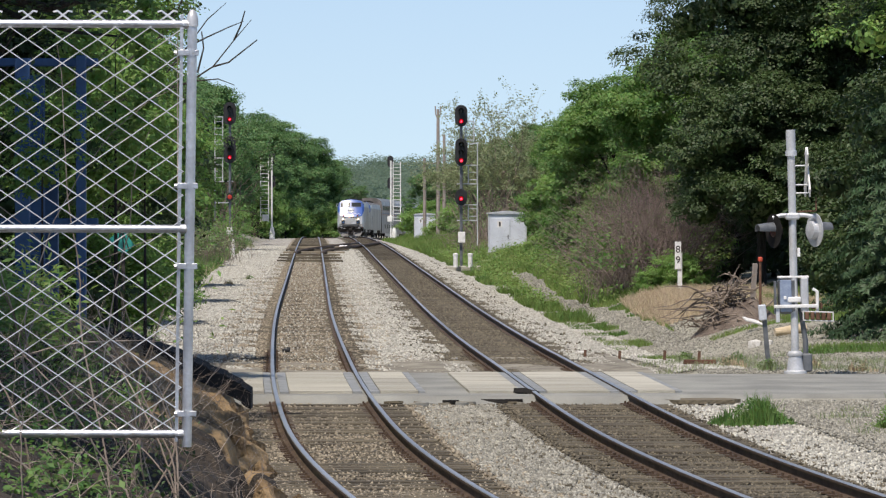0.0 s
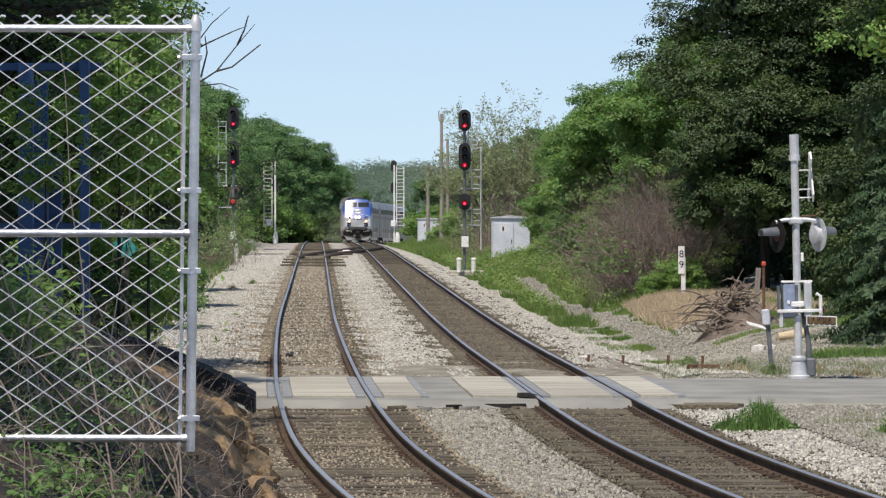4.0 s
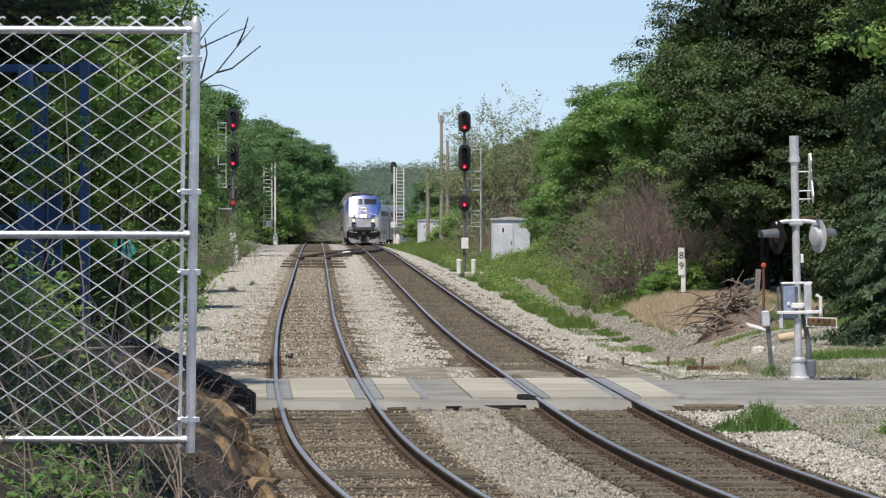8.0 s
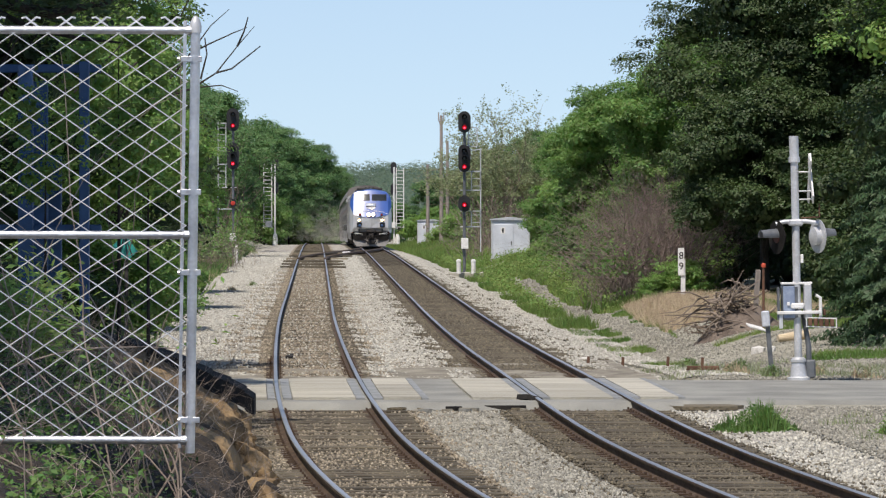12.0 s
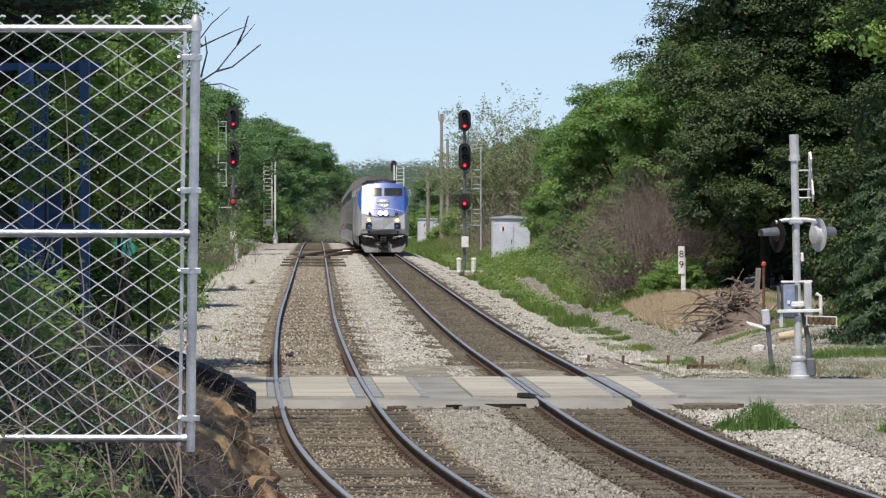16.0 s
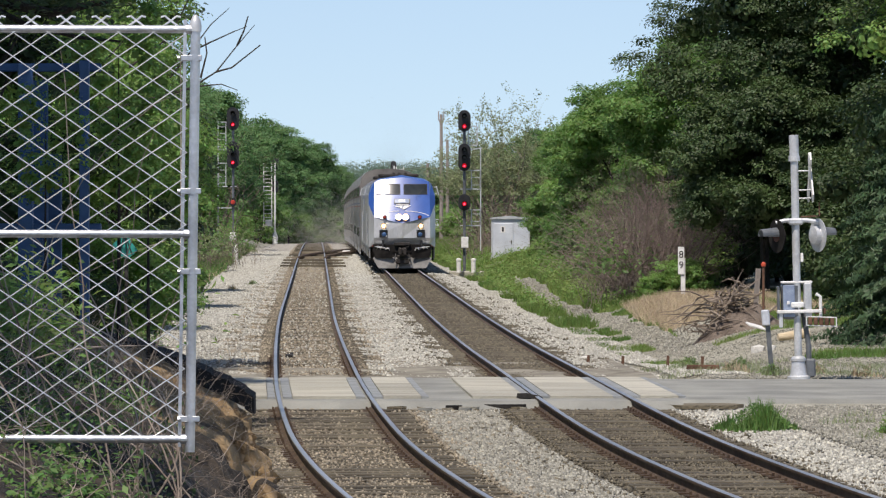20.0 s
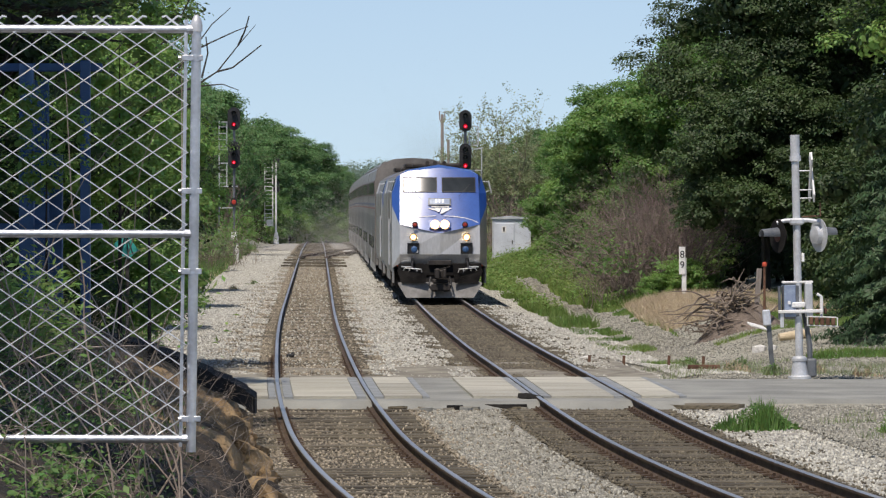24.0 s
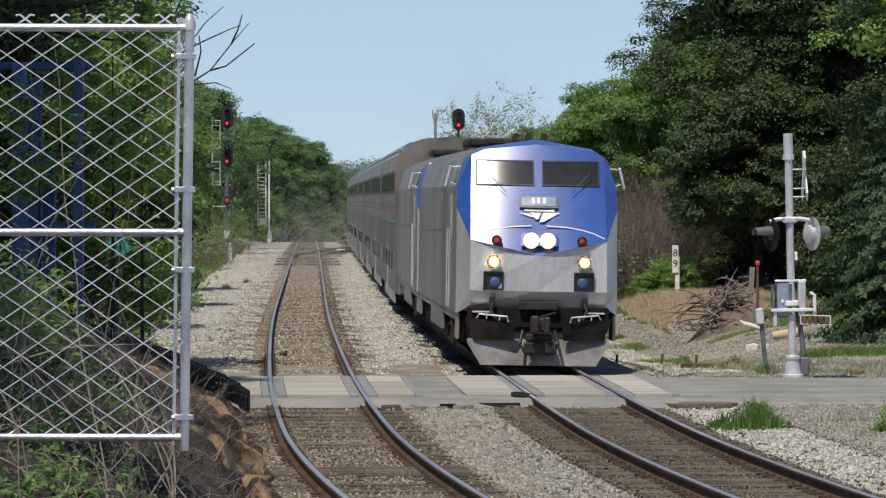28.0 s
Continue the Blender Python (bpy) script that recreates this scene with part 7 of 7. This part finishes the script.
        part("air_horn", rf, M["dark_steel"], loco, "small air horn")
    wheels = []
    for y in (4.4, 16.2):
        wheels += bogie(loco, y, 2.8, 0.51)
    return loco, wheels


def passenger_car(first):
    car = thing("passenger_car", "stainless steel double-deck passenger car with dark window bands", "train car", group="train")
    L = 25.4
    sec = [(1.53, 0.55), (1.55, 1.0), (1.55, 3.95), (1.47, 4.42), (1.25, 4.70), (0.8, 4.87), (0, 4.93)]
    side, roof = Geo(), Geo()
    for s in (-1, 1):
        for (xa, za), (xb, zb) in zip(sec, sec[1:]):
            p = [(s * xa, 0.25, za), (s * xa, L, za), (s * xb, L, zb), (s * xb, 0.25, zb)]
            (side if zb < 4.0 else roof).add(p if s > 0 else p[::-1], [(0, 1, 2, 3)])
    for y, flip in ((0.25, False), (L, True)):
        pts = [(x, y, z) for x, z in sec] + [(-x, y, z) for x, z in sec[::-1][1:]]
        part("end_wall", Geo().add(pts if not flip else pts[::-1], [tuple(range(len(pts)))]), M["roof_grey"], car, "grimy brown-grey end wall")
    part("body", side, M["stainless"], car, "stainless steel car side")
    part("roof", roof, M["car_roof"], car, "rounded ribbed grey roof", smooth=False)
    door = Geo().box((0, 0.17, 3.35), (0.95, 0.16, 2.2), 0.05).box((0, 0.14, 3.3), (0.6, 0.14, 1.9), 0.02)
    part("gangway", door, M["dark_steel"], car, "dark rubber gangway between cars")
    rib = Geo()
    for x, z in ((1.40, 4.56), (1.10, 4.775), (0.6, 4.895)):
        for s in (-1, 1):
            rib.box((s * x, L / 2, z), (0.03, L - 0.6, 0.03), 0.0)
    part("roof_ribs", rib, M["car_roof"], car)
    for s in (-1, 1):
        for k in range(9):
            part("flute", Geo().box((s * 1.558, L / 2, 1.86 + k * 0.085), (0.03, L - 0.8, 0.04), 0.0), M["stainless"], car)
        part("stripe", Geo().box((s * 1.552, L / 2, 2.86), (0.008, L - 0.6, 0.07), 0.0), M["faded_red"], car, "faded red stripe")
        part("stripe", Geo().box((s * 1.552, L / 2, 3.02), (0.008, L - 0.6, 0.10), 0.0), M["faded_blue"], car, "faded blue stripe")
        part("window_band", Geo().box((s * 1.553, L / 2, 3.68), (0.012, L - 2.4, 0.62), 0.0), M["band"], car, "dull brown window band")
        for k in range(14):
            part("window", Geo().box((s * 1.556, 2.2 + k * 1.62, 3.68), (0.03, 1.15, 0.50), 0.01), M["glass"], car, "dark tinted window")
        for k in range(7):
            part("lower_window", Geo().box((s * 1.556, 4.2 + k * 2.7, 1.42), (0.03, 1.0, 0.5), 0.01), M["glass"], car, "dark tinted lower window")
        part("side_door", Geo().box((s * 1.554, 12.9, 1.35), (0.02, 0.95, 1.7), 0.008), M["alu"], car, "pale side door")
        sk = Geo()
        for y0, y1 in ((4.6, 10.4), (10.8, 15.2), (15.6, 20.9)):
            sk.box((s * 1.48, (y0 + y1) / 2, 0.40), (0.06, y1 - y0, 0.40), 0.02)
        part("skirt", sk, M["silver"], car, "silver equipment skirt")
    for y in (2.9, 22.6):
        bogie(car, y, 2.6, 0.46)
    return car


lead_loco, lead_wheels = locomotive(True)
second_loco, second_wheels = locomotive(False)
cars = [passenger_car(True)]
for k in range(6):
    cars.append(copy_thing(cars[0], pose(0, 700 + 30 * k, 0)))

# dust whirled up beside the train, and the thin exhaust over its roof: countless tiny specks
rs = np.random.RandomState(301)
n = 62000
p = np.stack([-1.2 - np.abs(rs.normal(0, 2.2, n)) + rs.normal(0, 0.6, n), 58 + 85 * rs.uniform(0, 1, n) ** 0.9, np.abs(rs.normal(0, 1.7, n)) + 0.05], 1)
p[:, 0] += 1.6 * np.array([noise.noise(Vector((b * 0.09, c * 0.5, 2.0))) for b, c in zip(p[:, 1], p[:, 2])])
v, f = leaf_cloud(p, 0.012 + 0.010 * np.clip((p[:, 1] - 58) / 60, 0, 1), rs, np.zeros((n, 3)), 0, 0.9)
dust = thing("dust_cloud", "brown-grey dust whirled up along the train", "dust", kind="stuff", geo=quick_mesh("dust_cloud", v, f, M["dust"]))
n = 26000
u = rs.uniform(0, 1, n)
p = np.stack([rs.normal(0, 0.35 + 0.9 * u, n), 7 + 26 * u, 4.4 + 0.3 * np.abs(rs.normal(size=n)) + np.abs(rs.normal(0, 0.25 + 1.3 * u, n))], 1)
v, f = leaf_cloud(p, 0.0065 + 0.002 * u, rs, np.zeros((n, 3)), 0, 0.9)
smoke = thing("exhaust_smoke", "thin brown-grey exhaust smoke over the engine roof", "smoke", kind="stuff", geo=quick_mesh("exhaust_smoke", v, f, M["soot"]))

# the train's way: distance along its track, measured from a far point towards the camera
WAY_Y = np.concatenate([np.arange(1000, 300, -4.0), np.arange(300, 20, -2.0)])
WAY = np.array([on_line(y, SPACING) for y in WAY_Y])
WAY_S = np.concatenate([[0], np.cumsum(np.linalg.norm(np.diff(WAY, axis=0), axis=1))])


def on_way(s):
    return Vector([float(np.interp(s, WAY_S, WAY[:, k])) for k in range(3)])


NOSE_T = [0, 3, 6, 11, 15, 17, 21, 25, 28]
NOSE_Y = [530, 484, 438, 359, 292, 259, 195, 133, 86.2]
T_FIT = np.polyfit(NOSE_T, NOSE_Y, 4)


def nose_s(t):
    y = float(np.polyval(T_FIT, t))
    return float(np.interp(-y, -WAY_Y, WAY_S))


def stand(s, a, b):
    """The pose of a vehicle whose front is at s and whose trucks are a and b behind it."""
    p, q = on_way(s - a), on_way(s - b)
    d = (q - p).normalized()
    side = Vector((d.y, -d.x, 0)).normalized()
    up = side.cross(d)
    r = Matrix((side, d, up)).transposed().to_4x4()
    cant = 1.0 * (1 - smooth_step(95, 135, p.y))
    return Matrix.Translation(p - d * a) @ r @ pose(0, 0, 0, 0, cant, 0)


def motions():
    """The train comes up the right-hand track all through the clip; the wheels of the leading engine roll."""
    times = [k * 0.5 for k in range(57)]
    at = 0.0
    for ob, a, b, length in [(lead_loco, 4.4, 16.2, 21.05), (second_loco, 4.4, 16.2, 21.05)] + [(c, 2.9, 22.6, 25.9) for c in cars]:
        walk(ob, [(t, stand(nose_s(t) - at, a, b)) for t in times])
        at += length
    for ob in (dust, smoke):
        walk(ob, [(t, stand(nose_s(t), 4.4, 16.2)) for t in times])
    steps = [k / FPS for k in range(28 * FPS + 1)]
    start = nose_s(0)
    for w in lead_wheels[:2]:
        base = w.matrix_basis.copy()
        walk(w, [(t, base @ Matrix.Rotation((nose_s(t) - start) / 0.51, 4, "X")) for t in steps])


motions()
